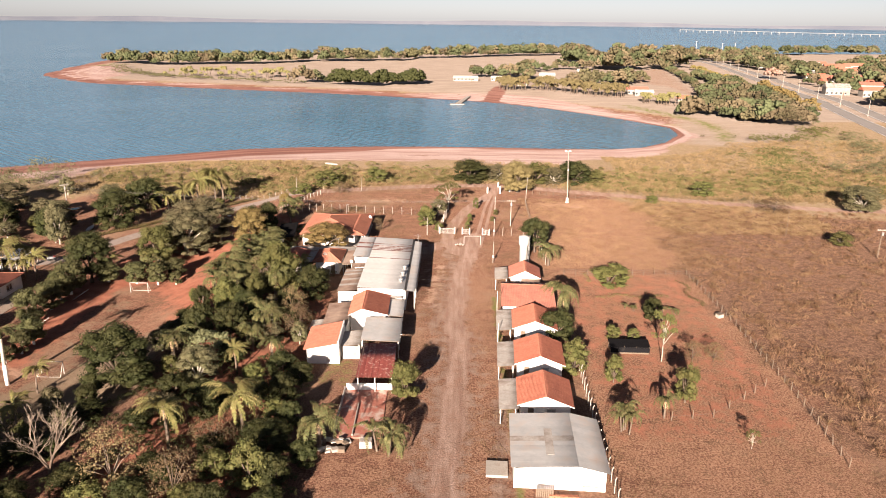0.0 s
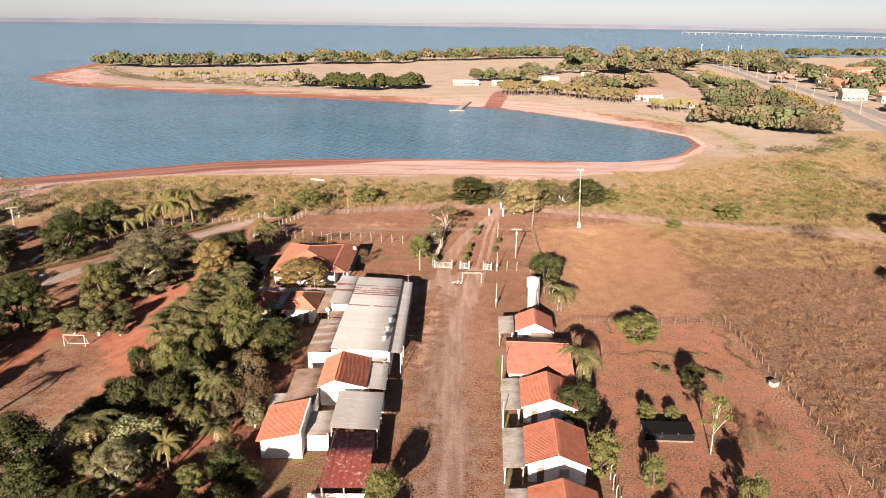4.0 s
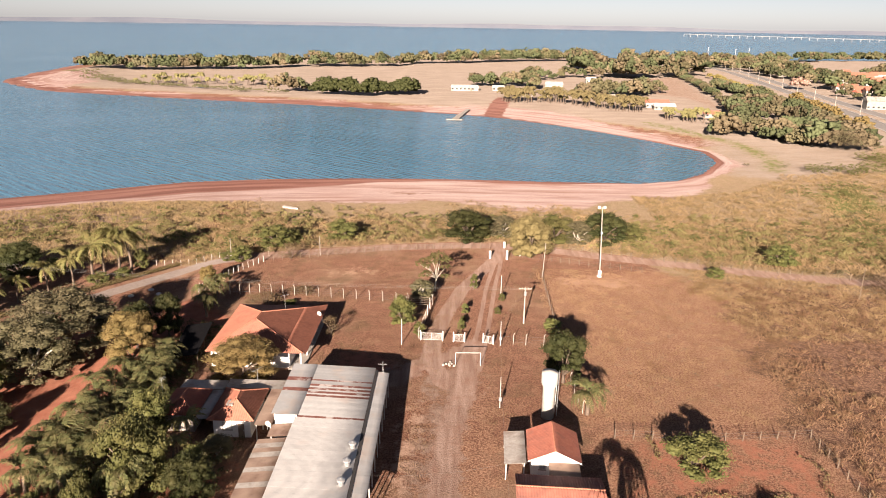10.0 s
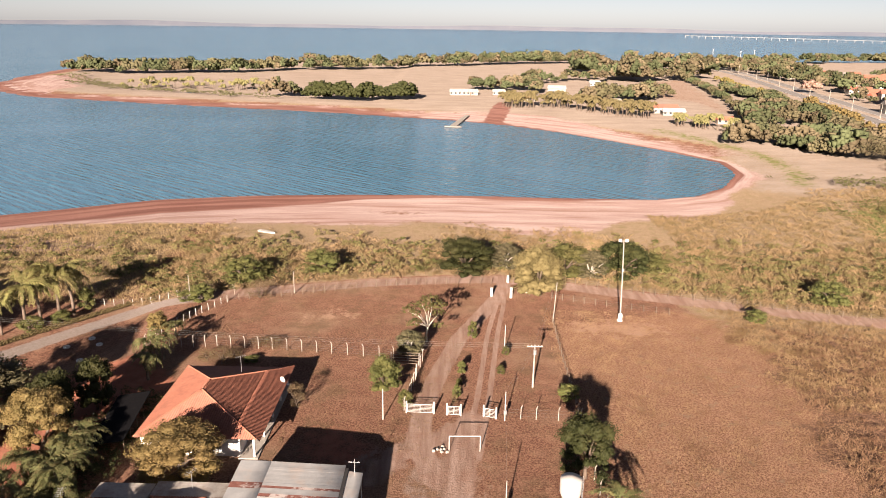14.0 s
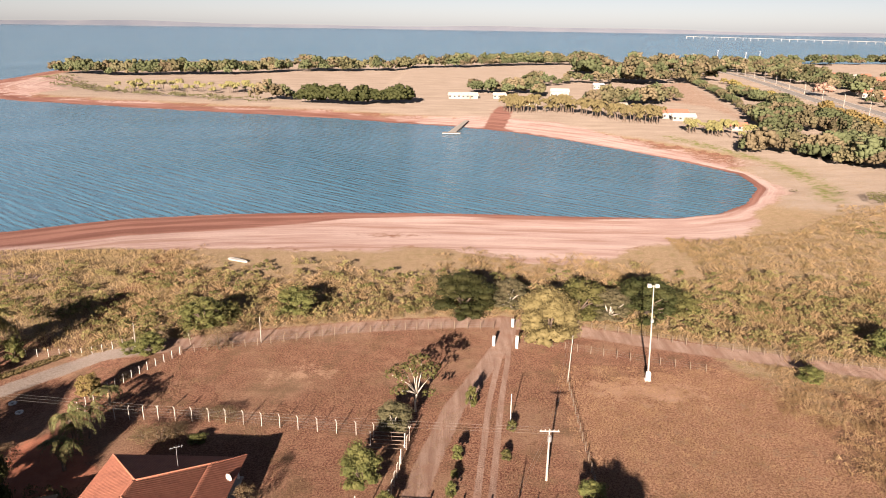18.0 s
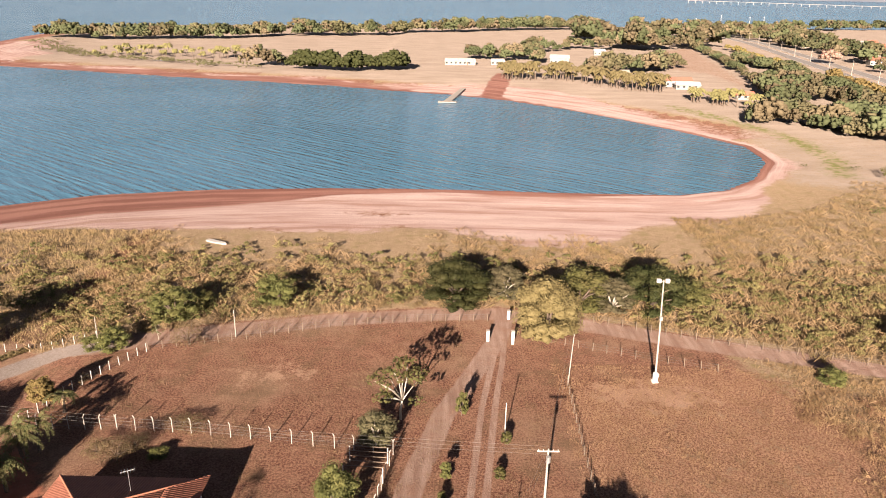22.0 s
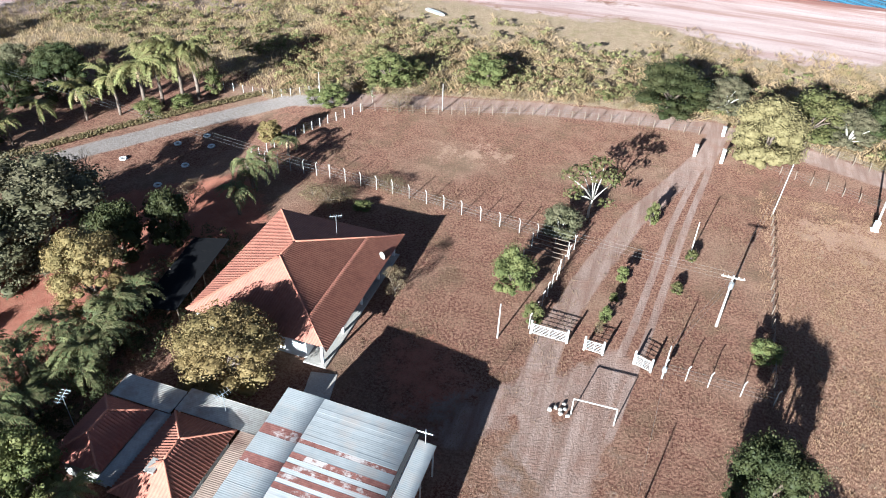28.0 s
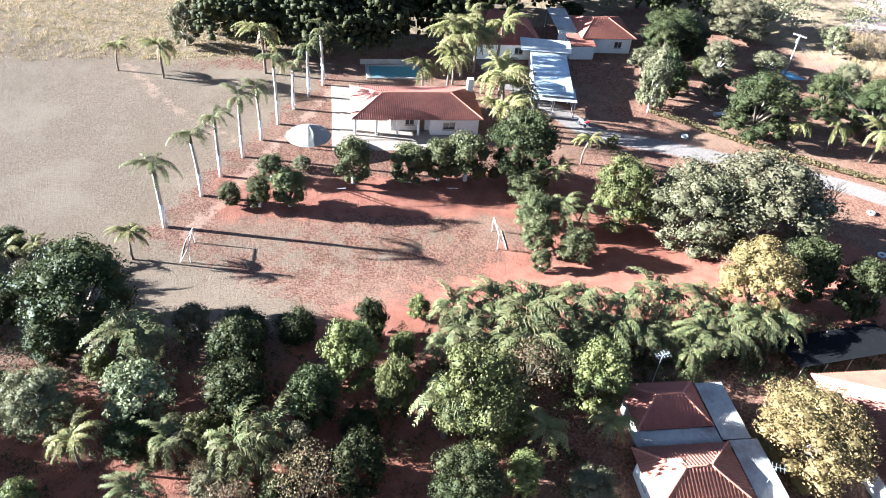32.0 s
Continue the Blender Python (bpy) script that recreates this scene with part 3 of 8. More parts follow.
def build_ground():
    gx = spaced(-4900, 4900, -118, 70, 1.0, 1.06, 300)
    gx = np.unique(np.concatenate([gx, np.arange(-9.5, 22, 1.0)]))
    gx = np.unique(np.concatenate([gx, np.arange(3.25, 15, 0.5)]))
    gy = spaced(-1500, 4900, 62, 330, 1.2, 1.045, 300)
    px, py = np.meshgrid(gx, gy)
    d = shore(px, py)
    near_bay = py < 400
    # estate masks are fitted to the same camera view
    k = CAM_SPOT[2] / (CAM_SPOT[2] + terrace_drop(px))
    qx, qy = CAM_SPOT[0] + (px - CAM_SPOT[0]) * k, CAM_SPOT[1] + (py - CAM_SPOT[1]) * k
    z = land_z(px, py, d)
    bumps = np.sin(px * 0.21 + 1.3 * np.sin(py * 0.17)) * np.sin(py * 0.19 + np.sin(px * 0.13)) * 0.05
    z = z + np.where(d > 3, bumps, 0)
    width = np.where(near_bay, 46 - 18 * smooth(px, 20, 80), 20 + 16 * smooth(px, -60, 40)) - np.where(near_bay, 20, 15) * smooth(px, 70, 120) + 5 * np.sin(px * 0.05) + 4 * np.sin(px * 0.11 + py * 0.04)
    width = np.where(px < -300, 70, width)
    beach = np.clip(0.5 + (width - d) / np.where(near_bay, 12, 34), 0, 1) * (d > -3) * (seg_dist(px, py, LAKE[3:28]) < 110)
    beach *= 1 - 0.75 * smooth(np.sin(px * 0.043 + 2) * np.sin(py * 0.09), 0.3, 0.8) * smooth(d, 20, 34)
    wetband = np.clip(0.5 + ((3.5 + 15 * smooth(-px, -10, 60)) + 2 * np.sin(px * 0.06) - d) / 5, 0, 1) * (d > -4)
    wetband = np.maximum(wetband, lane(px, py, [(22, 474), (38, 586)], 6, 2))
    sway = 0.9 * np.sin(py * 0.11) + 0.5 * np.sin(py * 0.27 + 1)
    dirt = lane(px + sway * 0.6, py, ROAD_LINE, 1.7, 1.6)
    street = 0.56 * lane(px + sway, py, [(-2, -160), (0, 40), (0, 70), (0.3, 120), (0.6, 150), (1.4, 160)], 5.6, 3.4)
    street = np.maximum(street, 0.62 * lane(px, py, [(-8, 159), (-2, 164), (4, 168)], 3.4, 2.5))
    street = np.maximum(street, 0.6 * lane(px, py, [(6, 64), (6.5, 74), (7, 90)], 2.0, 2.0))
    for track in ([(5.0, 163), (7.2, 178), (9.6, 200), (11.9, 214), (13.6, 222)], [(7.0, 163), (8.9, 178), (11.3, 200), (13.0, 212), (14.2, 222)]):
        dirt = np.maximum(dirt, lane(px, py, track, 0.42, 0.28))
    dirt = np.maximum(dirt, lane(px, py, [(1.5, 158), (-0.8, 166), (-0.6, 174), (1.2, 184), (4.6, 198), (9.6, 211), (13.2, 221), (14.5, 228)], 1.5, 0.6))
    dirt = np.maximum(dirt, 0.8 * lane(px, py, [(-6, 158), (-2, 165), (5, 169)], 2.0, 1.5))
    dirt = np.maximum(dirt, lane(px, py, [(-47, 214), (-40, 217.5), (-29, 221), (-14, 225), (2, 228), (14, 229), (28, 225), (42, 220), (57, 215.5), (75, 210), (110, 203), (160, 200)], 2.3, 1.0))
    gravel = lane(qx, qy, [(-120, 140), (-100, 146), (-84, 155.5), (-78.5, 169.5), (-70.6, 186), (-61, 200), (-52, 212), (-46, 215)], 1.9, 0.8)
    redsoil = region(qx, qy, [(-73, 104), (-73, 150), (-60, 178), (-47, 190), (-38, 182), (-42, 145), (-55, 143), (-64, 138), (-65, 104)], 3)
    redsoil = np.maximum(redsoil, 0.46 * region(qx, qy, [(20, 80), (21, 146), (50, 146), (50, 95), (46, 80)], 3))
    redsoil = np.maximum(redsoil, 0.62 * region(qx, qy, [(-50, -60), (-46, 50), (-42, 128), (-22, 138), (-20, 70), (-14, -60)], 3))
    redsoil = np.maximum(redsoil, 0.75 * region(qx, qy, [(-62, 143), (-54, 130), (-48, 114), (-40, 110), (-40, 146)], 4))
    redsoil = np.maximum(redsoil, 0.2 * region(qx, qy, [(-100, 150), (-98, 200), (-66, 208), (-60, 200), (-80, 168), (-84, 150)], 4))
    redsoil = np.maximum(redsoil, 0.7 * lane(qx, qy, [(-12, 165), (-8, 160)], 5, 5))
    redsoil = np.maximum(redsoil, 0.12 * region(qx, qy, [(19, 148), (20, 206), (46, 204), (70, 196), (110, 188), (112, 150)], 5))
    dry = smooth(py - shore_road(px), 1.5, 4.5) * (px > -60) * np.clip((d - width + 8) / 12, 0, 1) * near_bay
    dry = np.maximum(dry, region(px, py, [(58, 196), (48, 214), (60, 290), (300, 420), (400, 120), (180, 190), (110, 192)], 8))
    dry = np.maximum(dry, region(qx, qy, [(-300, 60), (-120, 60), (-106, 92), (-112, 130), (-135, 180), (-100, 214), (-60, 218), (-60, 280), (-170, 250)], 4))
    red_field = region(px, py, [(171, 778), (214, 834), (246, 868), (186, 554), (170, 523), (175, 610), (153, 648)], 6)
    dry = np.maximum(dry, (py > 400) * (d > 26) * 0.9) * (1 - red_field)
    redsoil = np.maximum(redsoil, 0.3 * red_field)
    dry = np.maximum(dry, region(px, py, [(-211, 902), (-175, 966), (1, 1035), (74, 1102), (200, 1150), (152, 856), (107, 796), (60, 804), (0, 735), (-110, 700), (-156, 758)], 10))
    tan_field = 0.55 * red_field
    # land across the bay takes the paler, hazier tone
    far_tone = np.maximum((py > 400) * smooth(d, 16, 40) * 0.8, 0.6 * region(px, py, [(100, 330), (118, 420), (200, 470), (205, 400), (165, 330), (120, 312)], 12)) * (1 - 0.35 * red_field)
    green = region(px, py, [(106, 246), (118, 294), (144, 314), (136, 276), (128, 246)], 6) * 0.75
    green = np.maximum(green, 0.62 * lane(px, py, [(112, 470), (128, 432), (138, 400), (136, 362), (128, 340)], 6, 6))
    green = np.maximum(green, 0.45 * region(px, py, [(150, 300), (160, 350), (190, 380), (200, 330), (180, 290)], 10))
    green = np.maximum(green, 0.6 * lane(px, py, [(8.2, 60), (8.6, 130)], 0.8, 0.8))
    green = np.maximum(green, 0.5 * region(px, py, [(-20, 95), (-14, 92), (-14, 104), (-19, 104)], 2))
    wob = 1.6 * np.sin(py * 0.31) + 1.1 * np.sin(py * 0.83 + px * 0.2)
    crop = region(px + wob, py, [(50, -150), (51, 40), (51, 125), (49, 150), (55, 188), (61, 205), (110, 192), (240, 170), (240, -150)], 5)
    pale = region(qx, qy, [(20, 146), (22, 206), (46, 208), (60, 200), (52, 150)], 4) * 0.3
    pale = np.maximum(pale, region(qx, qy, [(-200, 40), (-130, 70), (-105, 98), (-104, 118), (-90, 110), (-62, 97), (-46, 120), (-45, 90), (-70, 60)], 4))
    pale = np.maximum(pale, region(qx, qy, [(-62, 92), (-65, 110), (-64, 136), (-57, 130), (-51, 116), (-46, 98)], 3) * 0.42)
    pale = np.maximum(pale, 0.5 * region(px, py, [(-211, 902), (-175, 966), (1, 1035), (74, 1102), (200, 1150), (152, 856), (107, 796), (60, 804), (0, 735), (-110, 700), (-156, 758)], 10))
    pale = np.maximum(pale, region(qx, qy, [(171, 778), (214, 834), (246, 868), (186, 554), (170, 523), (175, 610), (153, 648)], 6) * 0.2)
    tan = 0.95 * region(px, py, [(20.5, 148), (21.5, 206), (46, 212), (64, 206), (56, 150), (50, 146)], 3)
    tan = np.maximum(tan, 0.62 * region(px, py, [(17, -150), (17, 50), (20, 147), (52, 147), (52, -150)], 2))
    tan = np.maximum(tan, 0.62 * lane(px, py, [(-2.4, -160), (0, 40), (1, 100), (2.5, 150)], 7.5, 4))
    tan = np.maximum(tan, 0.55 * region(px, py, [(-20, 40), (-18, 78), (0, 78), (0, 40)], 4))
    tan = np.maximum(tan, tan_field)
    bare = 0.75 * lane(px, py, [(28, 204), (38, 203)], 3.5, 4) + 0.6 * lane(px, py, [(-22, 206), (-16, 208)], 2.5, 3) + 0.5 * lane(px, py, [(-4, 128), (-2, 150)], 2.2, 2)
    bare = bare + 0.8 * lane(px, py, [(-64.5, 100.2), (-80, 107.2), (-104, 118.6)], 0.9, 0.9) + 0.6 * lane(px, py, [(-112, 84), (-95, 96), (-88, 104)], 1.2, 1.5)
    verts = np.stack([px, py, z], -1).reshape(-1, 3)
    ny, nx = px.shape
    i = np.arange(ny * nx).reshape(ny, nx)
    quads = np.stack([i[:-1, :-1], i[:-1, 1:], i[1:, 1:], i[1:, :-1]], -1).reshape(-1, 4)
    me = np_mesh("ground", verts, quads, GROUND, True)
    for name, chan in (("cover_a", (beach, wetband, dirt)), ("cover_b", (redsoil, dry, green)), ("cover_c", (crop, gravel, pale)), ("cover_d", (tan, bare, np.clip(d, 0, 100) / 100))):
        at = me.attributes.new(name, "FLOAT_COLOR", "POINT")
        rgba = np.ones((len(verts), 4), np.float32)
        for k in range(3):
            rgba[:, k] = chan[k].ravel()
        if name == "cover_a":
            rgba[:, 3] = street.ravel()
        elif name == "cover_b":
            rgba[:, 3] = far_tone.ravel()
        at.data.foreach_set("color", rgba.ravel())
    tagged(new("ground", me), "dry reddish brown soil and mown grass sloping to a lake", "ground", kind="structure")

    wx = np.concatenate([np.linspace(-4900, -700, 24), np.linspace(-600, 600, 40), np.linspace(700, 4900, 24)])
    wy = np.concatenate([np.linspace(-1500, 200, 8), np.linspace(240, 1500, 40), np.linspace(1650, 4900, 30)])
    px, py = np.meshgrid(wx, wy)
    far = np.hypot(px, py)
    z = WATER_Z + 26 * np.clip((far - 1500) / 3400, 0, 1) ** 1.5
    ny, nx = px.shape
    i = np.arange(ny * nx).reshape(ny, nx)
    wet = shore(px, py) < 45
    quads = np.stack([i[:-1, :-1], i[:-1, 1:], i[1:, 1:], i[1:, :-1]], -1).reshape(-1, 4)
    quads = quads[(wet[:-1, :-1] | wet[:-1, 1:] | wet[1:, 1:] | wet[1:, :-1]).ravel()]
    tagged(new("water", np_mesh("water", np.stack([px, py, z], -1).reshape(-1, 3), quads, WATER, True)),
           "wide blue lake with small wind ripples", "lake", kind="structure")


def far_hills():
    g = Geo()
    rnd = random.Random(4)
    for row, (dist, base, top) in enumerate(((4780, 14, 42), (4700, 14, 33))):
        prev = None
        for i in range(121):
            a = radians(-62 + i * 124 / 120)
            h = top + 5 * math.sin(i * 0.21 + row) + 3 * math.sin(i * 0.53 + 2 * row) + rnd.uniform(-1, 1)
            if row:
                h = top + 6 * math.sin(i * 0.17 + 4) + rnd.uniform(-1, 1)
            x, y = math.sin(a), math.cos(a)
            cur = [(x * dist, y * dist, base), (x * dist, y * dist, h), (x * (dist + 60), y * (dist + 60), base)]
            if prev:
                g.face(prev[0], cur[0], cur[1], prev[1]).face(prev[1], cur[1], cur[2], prev[2])
            prev = cur
    tagged(part("backdrop", g, HILL), "low hazy far shore across the lake", "hills", kind="structure")


build_ground()
far_hills()

# ---- plants ----
def leaf_cloud(rng, centres, radii, count, size, flat=0.75):
    """Leaf quads scattered over the skins of clumps; returns corners and quads."""
    centres, radii = np.asarray(centres, float), np.asarray(radii, float)
    w = radii ** 2
    k = rng.choice(len(radii), count, p=w / w.sum())
    n = rng.normal(size=(count, 3))
    n[:, 2] = np.abs(n[:, 2]) * 0.9 + n[:, 2] * 0.35
    n /= np.linalg.norm(n, axis=1, keepdims=True)
    depth = 1.13 - 0.45 * rng.random(count) ** 1.4
    c = centres[k] + n * (radii[k] * depth)[:, None] * np.array([1, 1, flat])
    face = n + rng.normal(size=(count, 3)) * 0.5
    face /= np.linalg.norm(face, axis=1, keepdims=True)
    a = np.cross(face, rng.normal(size=(count, 3)))
    a /= np.linalg.norm(a, axis=1, keepdims=True)
    b = np.cross(face, a)
    s = size * (0.5 + 1.0 * rng.random(count))[:, None]
    q = np.stack([c - a * s * 0.5, c - b * s * 0.42 + face * s * 0.12, c + a * s * 0.5, c + b * s * 0.42 - face * s * 0.10], 1)
    return q.reshape(-1, 3), np.arange(count * 4).reshape(-1, 4)


def _lump(ts):
    """A rounded block of quads, welded: directions and faces."""
    dirs, quads, seen = [], [], {}
    n = len(ts)
    for axis in range(3):
        for side in (-1, 1):
            ids = []
            for a in ts:
                for b in ts:
                    p = [0, 0, 0]
                    p[axis], p[(axis + 1) % 3], p[(axis + 2) % 3] = side, a * side, b
                    key = tuple(p)
                    if key not in seen:
                        seen[key] = len(dirs)
                        dirs.append(Vector(p).normalized()[:])
                    ids.append(seen[key])
            quads += [(ids[i * n + j], ids[i * n + n + j], ids[i * n + n + 1 + j], ids[i * n + 1 + j]) for i in range(n - 1) for j in range(n - 1)]
    return np.array(dirs), np.array(quads)


LUMP, CHUNK = _lump((-1, -0.36, 0.36, 1)), _lump((-1, 1))


def cores(rng, centres, radii, share, flat=0.75, lump=LUMP, rough=0.65):
    """The dense uneven inside of leaf clumps; returns corners and quads."""
    centres, radii = np.asarray(centres, float), np.asarray(radii, float)
    n, m = len(radii), len(lump[0])
    k = share * (1 - rough / 2 + rough * rng.random((n, m, 1)))
    v = centres[:, None] + lump[0][None] * radii[:, None, None] * k * np.array([1, 1, flat])
    q = lump[1][None] + (np.arange(n) * m)[:, None, None]
    return v.reshape(-1, 3), q.reshape(-1, 4)


def joined(*pieces):
    """Several (corners, quads) as one."""
    vs, qs, k = [], [], 0
    for v, q in pieces:
        vs.append(v)
        qs.append(q + k)
        k += len(v)
    return np.concatenate(vs), np.concatenate(qs)


def clumps(rng, n, spread, low, high, r_lo, r_hi):
    """Clump centres in a rounded crown: unit radius, from low to high."""
    c, r = [], []
    for i in range(n):
        a = i * 2.399 + rng.uniform(-0.5, 0.5)
        u = math.sqrt((i + 0.5) / n)
        h = rng.random()
        lift = math.sqrt(max(0.0, 1 - (u * 0.92) ** 2))
        zz = low + (high - low) * (0.35 + 0.65 * lift * (0.55 + 0.45 * h))
        c.append((math.cos(a) * u * spread, math.sin(a) * u * spread, zz))
        r.append(rng.uniform(r_lo, r_hi))
    for i in range(int(n * 0.75)):
        a, u = i * 2.399 * 2 + 1, rng.uniform(0.72, 0.98)
        c.append((math.cos(a) * spread * u, math.sin(a) * spread * u, low + (high - low) * rng.uniform(0.06, 0.42)))
        r.append(rng.uniform(r_lo, r_hi) * 0.9)
    return np.array(c), np.array(r)


def build_tree(kind, seed, trunk_share, n_clump, n_leaf, leaf, spread=0.72, r=(0.22, 0.38), bark=None, sparse=False, white=0.0, flat=0.8):
    """One pattern tree, 1 m in crown radius and 2 m high; copies are scaled."""
    rng = np.random.default_rng(seed)
    base = thing(kind, "", "tree")
    low, high = trunk_share * 2, 2.0 - r[0] * flat
    c, rad = clumps(rng, n_clump, spread, low, high, *r)
    g = Geo()
    lean = rng.uniform(-0.06, 0.06, 2)
    fork = (lean[0], lean[1], max(0.32, low * 0.9))
    thin = 0.5 if sparse else 1.0
    g.tube([(0, 0, -0.06), (0.01, 0, fork[2] * 0.5), fork], [0.085 * thin, 0.062 * thin, 0.05 * thin], 7)
    for j in rng.choice(len(c), min(len(c), 9 if sparse else 6), replace=False):
        e = c[j]
        m = ((fork[0] + e[0]) * 0.5 + rng.uniform(-.06, .06), (fork[1] + e[1]) * 0.5, fork[2] + (e[2] - fork[2]) * 0.62)
        g.tube([fork, m, tuple(e)], [0.045 * thin, 0.028 * thin, 0.010], 5)
    part("trunk", g, bark or BARK, base, smooth=True)
    if white:
        part("painted_collar", Geo().tube([(0, 0, -0.05), (0.005, 0, white)], [0.092, 0.078], 8), LIME_WASH, base, "lime-washed lower trunk", True)
    v, q = leaf_cloud(rng, c, rad, n_leaf, leaf, flat)
    if not sparse:
        v, q = joined((v, q), cores(rng, c, rad, 0.56, flat))
    part("crown", np_mesh("crown", v, q, LEAF[kind]), None, base)
    return base


def build_bare(seed):
    rng = random.Random(seed)
    base = thing("bare_tree", "", "tree")
    g = Geo()

    def grow(p, d, length, r, depth):
        e = p + d * length
        mid = p + d * length * 0.5 + Vector((rng.uniform(-1, 1), rng.uniform(-1, 1), 0.3)) * length * 0.07
        g.tube([p, mid, e], [r, r * 0.8, r * 0.6], 5 if depth > 2 else 3, False)
        if depth:
            for _ in range(3):
                nd = (d + Vector((rng.uniform(-1, 1), rng.uniform(-1, 1), rng.uniform(-0.1, 0.5))) * 0.6).normalized()
                grow(e, nd, length * rng.uniform(0.6, 0.85), r * 0.6, depth - 1)
    g.tube([(0, 0, -0.06), (0, 0, 0.2)], [0.07, 0.055], 7)
    for k in range(4):
        a = k * 1.57 + rng.uniform(-0.5, 0.5)
        grow(Vector((0, 0, 0.15)), Vector((0.62 * math.cos(a), 0.62 * math.sin(a), 0.9)).normalized(), 0.52, 0.034, 4)
    part("branch", g, BARK, base, "leafless brown wood")
    return base


def frond_mesh(name, length, droop, leaflet, pairs, material, rise=0.5, width=0.07, hang=0.6):
    """One feathered palm leaf from the origin along +x."""
    g = Geo()
    pts = []
    for i in range(8):
        t = i / 7
        pts.append(Vector((length * t * (1 - 0.22 * t * droop), 0, length * (rise * t - (0.55 * droop + rise * 0.5) * t * t))))
    g.tube(pts, [0.03 * (1 - 0.85 * i / 7) for i in range(8)], 4, False)
    rnd = random.Random(int(length * 100) + pairs)
    for i in range(pairs):
        t = min(0.10 + 0.90 * (i + rnd.uniform(-0.1, 1.1)) / pairs, 1.0)
        k = min(int(t * 7), 6)
        p = pts[k].lerp(pts[k + 1], t * 7 - k)
        d = (pts[k + 1] - pts[k]).normalized()
        ll = leaflet * rnd.uniform(0.7, 1.2) * (0.5 + 0.7 * math.sin(math.pi * min(1, t * 0.85 + 0.12))) * (1 - 0.25 * t)
        for s in (-1, 1):
            knee = p + Vector((d.x * rnd.uniform(0.1, 0.7), s * rnd.uniform(0.35, 0.75), d.z * 0.35 + rnd.uniform(-0.25, 0.15) * hang)) * ll * 0.55
            tip = knee + Vector((d.x * 0.25 + 0.3 * math.sin(i * 5.1 + s), s * (0.55 - 0.4 * hang) + 0.2 * math.sin(i * 3.7), -0.15 - 0.75 * hang)) * ll * (0.4 + 0.25 * ((i * 0.37) % 1.0))
            w = d * width
            g.face(p - w, p + w, knee + w, knee - w).face(knee - w, knee + w, tip + w * 0.2, tip - w * 0.2)
    return g.mesh(name, material)


def build_palm(kind, seed, trunk_h, trunk_r, frond, n, material, lean=0.0, white=False, crownshaft=False, dead=0, clump=False):
    """A palm at its true size: ringed trunk, fronds as leaves of their own."""
    rng = random.Random(seed)
    base = thing(kind, "", "palm")
    stems = [(0, 0)] if not clump else [(rng.uniform(-0.7, 0.7), rng.uniform(-0.7, 0.7)) for _ in range(4)]
    for sx, sy in stems:
        h = trunk_h * (rng.uniform(0.6, 1.0) if clump else 1)
        top = Vector((sx + lean * h * 0.25 + (sx * 0.5 if clump else 0), sy + (sy * 0.5 if clump else 0), h))
        g, steps = Geo(), 9
        pts = [Vector((sx, sy, -0.1)).lerp(top, i / steps) + Vector((-lean * h * 0.1 * math.sin(math.pi * i / steps), 0, 0)) for i in range(steps + 1)]
        g.tube(pts, [trunk_r * (1.25 - 0.35 * i / steps + (0.06 if i % 2 else 0)) for i in range(steps + 1)], 8)
        part("trunk", g, BARK_PALE if crownshaft else BARK, base, smooth=True)
        if white:
            g = Geo().tube([pts[0], pts[2], pts[4]], [trunk_r * 1.33, trunk_r * 1.27, trunk_r * 1.2], 9)
            part("painted_collar", g, LIME_WASH, base, "lime-washed lower trunk", True)
        if crownshaft:
            part("crownshaft", Geo().tube([top, top + Vector((0, 0, 1.1))], [trunk_r * 1.0, trunk_r * 0.55], 8), LEAF["topiary"], base, "green crownshaft", True)
            top = top + Vector((0, 0, 1.0))
        count = n if not clump else max(5, n // 3)
        for i in range(count):
            ob = new("frond", frond[i % len(frond)])
            ob.parent = base
            tilt = -62 + 118 * ((i * 0.618) % 1.0)
            s = rng.uniform(0.85, 1.1)
            ob.matrix_basis = pose(top.x, top.y, top.z, 0, 0, i * 137.5 + rng.uniform(-14, 14)) @ pose(0, 0, 0, rng.uniform(-12, 12), tilt * 0.62, 0) @ Matrix.Diagonal((s, s, s, 1))
        for i in range(dead):
            ob = new("dead_frond", DEAD[i % 2])
            ob.parent = base
            ob.matrix_basis = pose(top.x, top.y, top.z - 0.2, 0, 0, i * 67) @ pose(0, 0, 0, 0, 62, 0)
    return base


F_ROYAL = [frond_mesh("frond", 3.5, 1.0, 0.75, 34, LEAF["palm"], 0.6, 0.035, 0.7), frond_mesh("frond", 3.1, 1.3, 0.75, 32, LEAF["palm"], 0.7, 0.03, 0.8)]
F_COCO = [frond_mesh("frond", 4.3, 0.8, 0.85, 40, LEAF["coco"], 0.6, 0.045, 0.85), frond_mesh("frond", 3.9, 1.2, 0.8, 38, LEAF["coco"], 0.7, 0.045, 0.95)]
F_DATE = [frond_mesh("frond", 3.6, 1.2, 0.75, 34, LEAF["palm"], 0.75, 0.04, 0.95), frond_mesh("frond", 3.3, 1.6, 0.72, 32, LEAF["palm"], 0.95, 0.04, 1.0)]
DEAD = [frond_mesh("dead_frond", 2.0, 0.5, 0.4, 9, DEAD_FROND, 0.1), frond_mesh("dead_frond", 1.7, 0.3, 0.35, 8, DEAD_FROND, 0.05)]

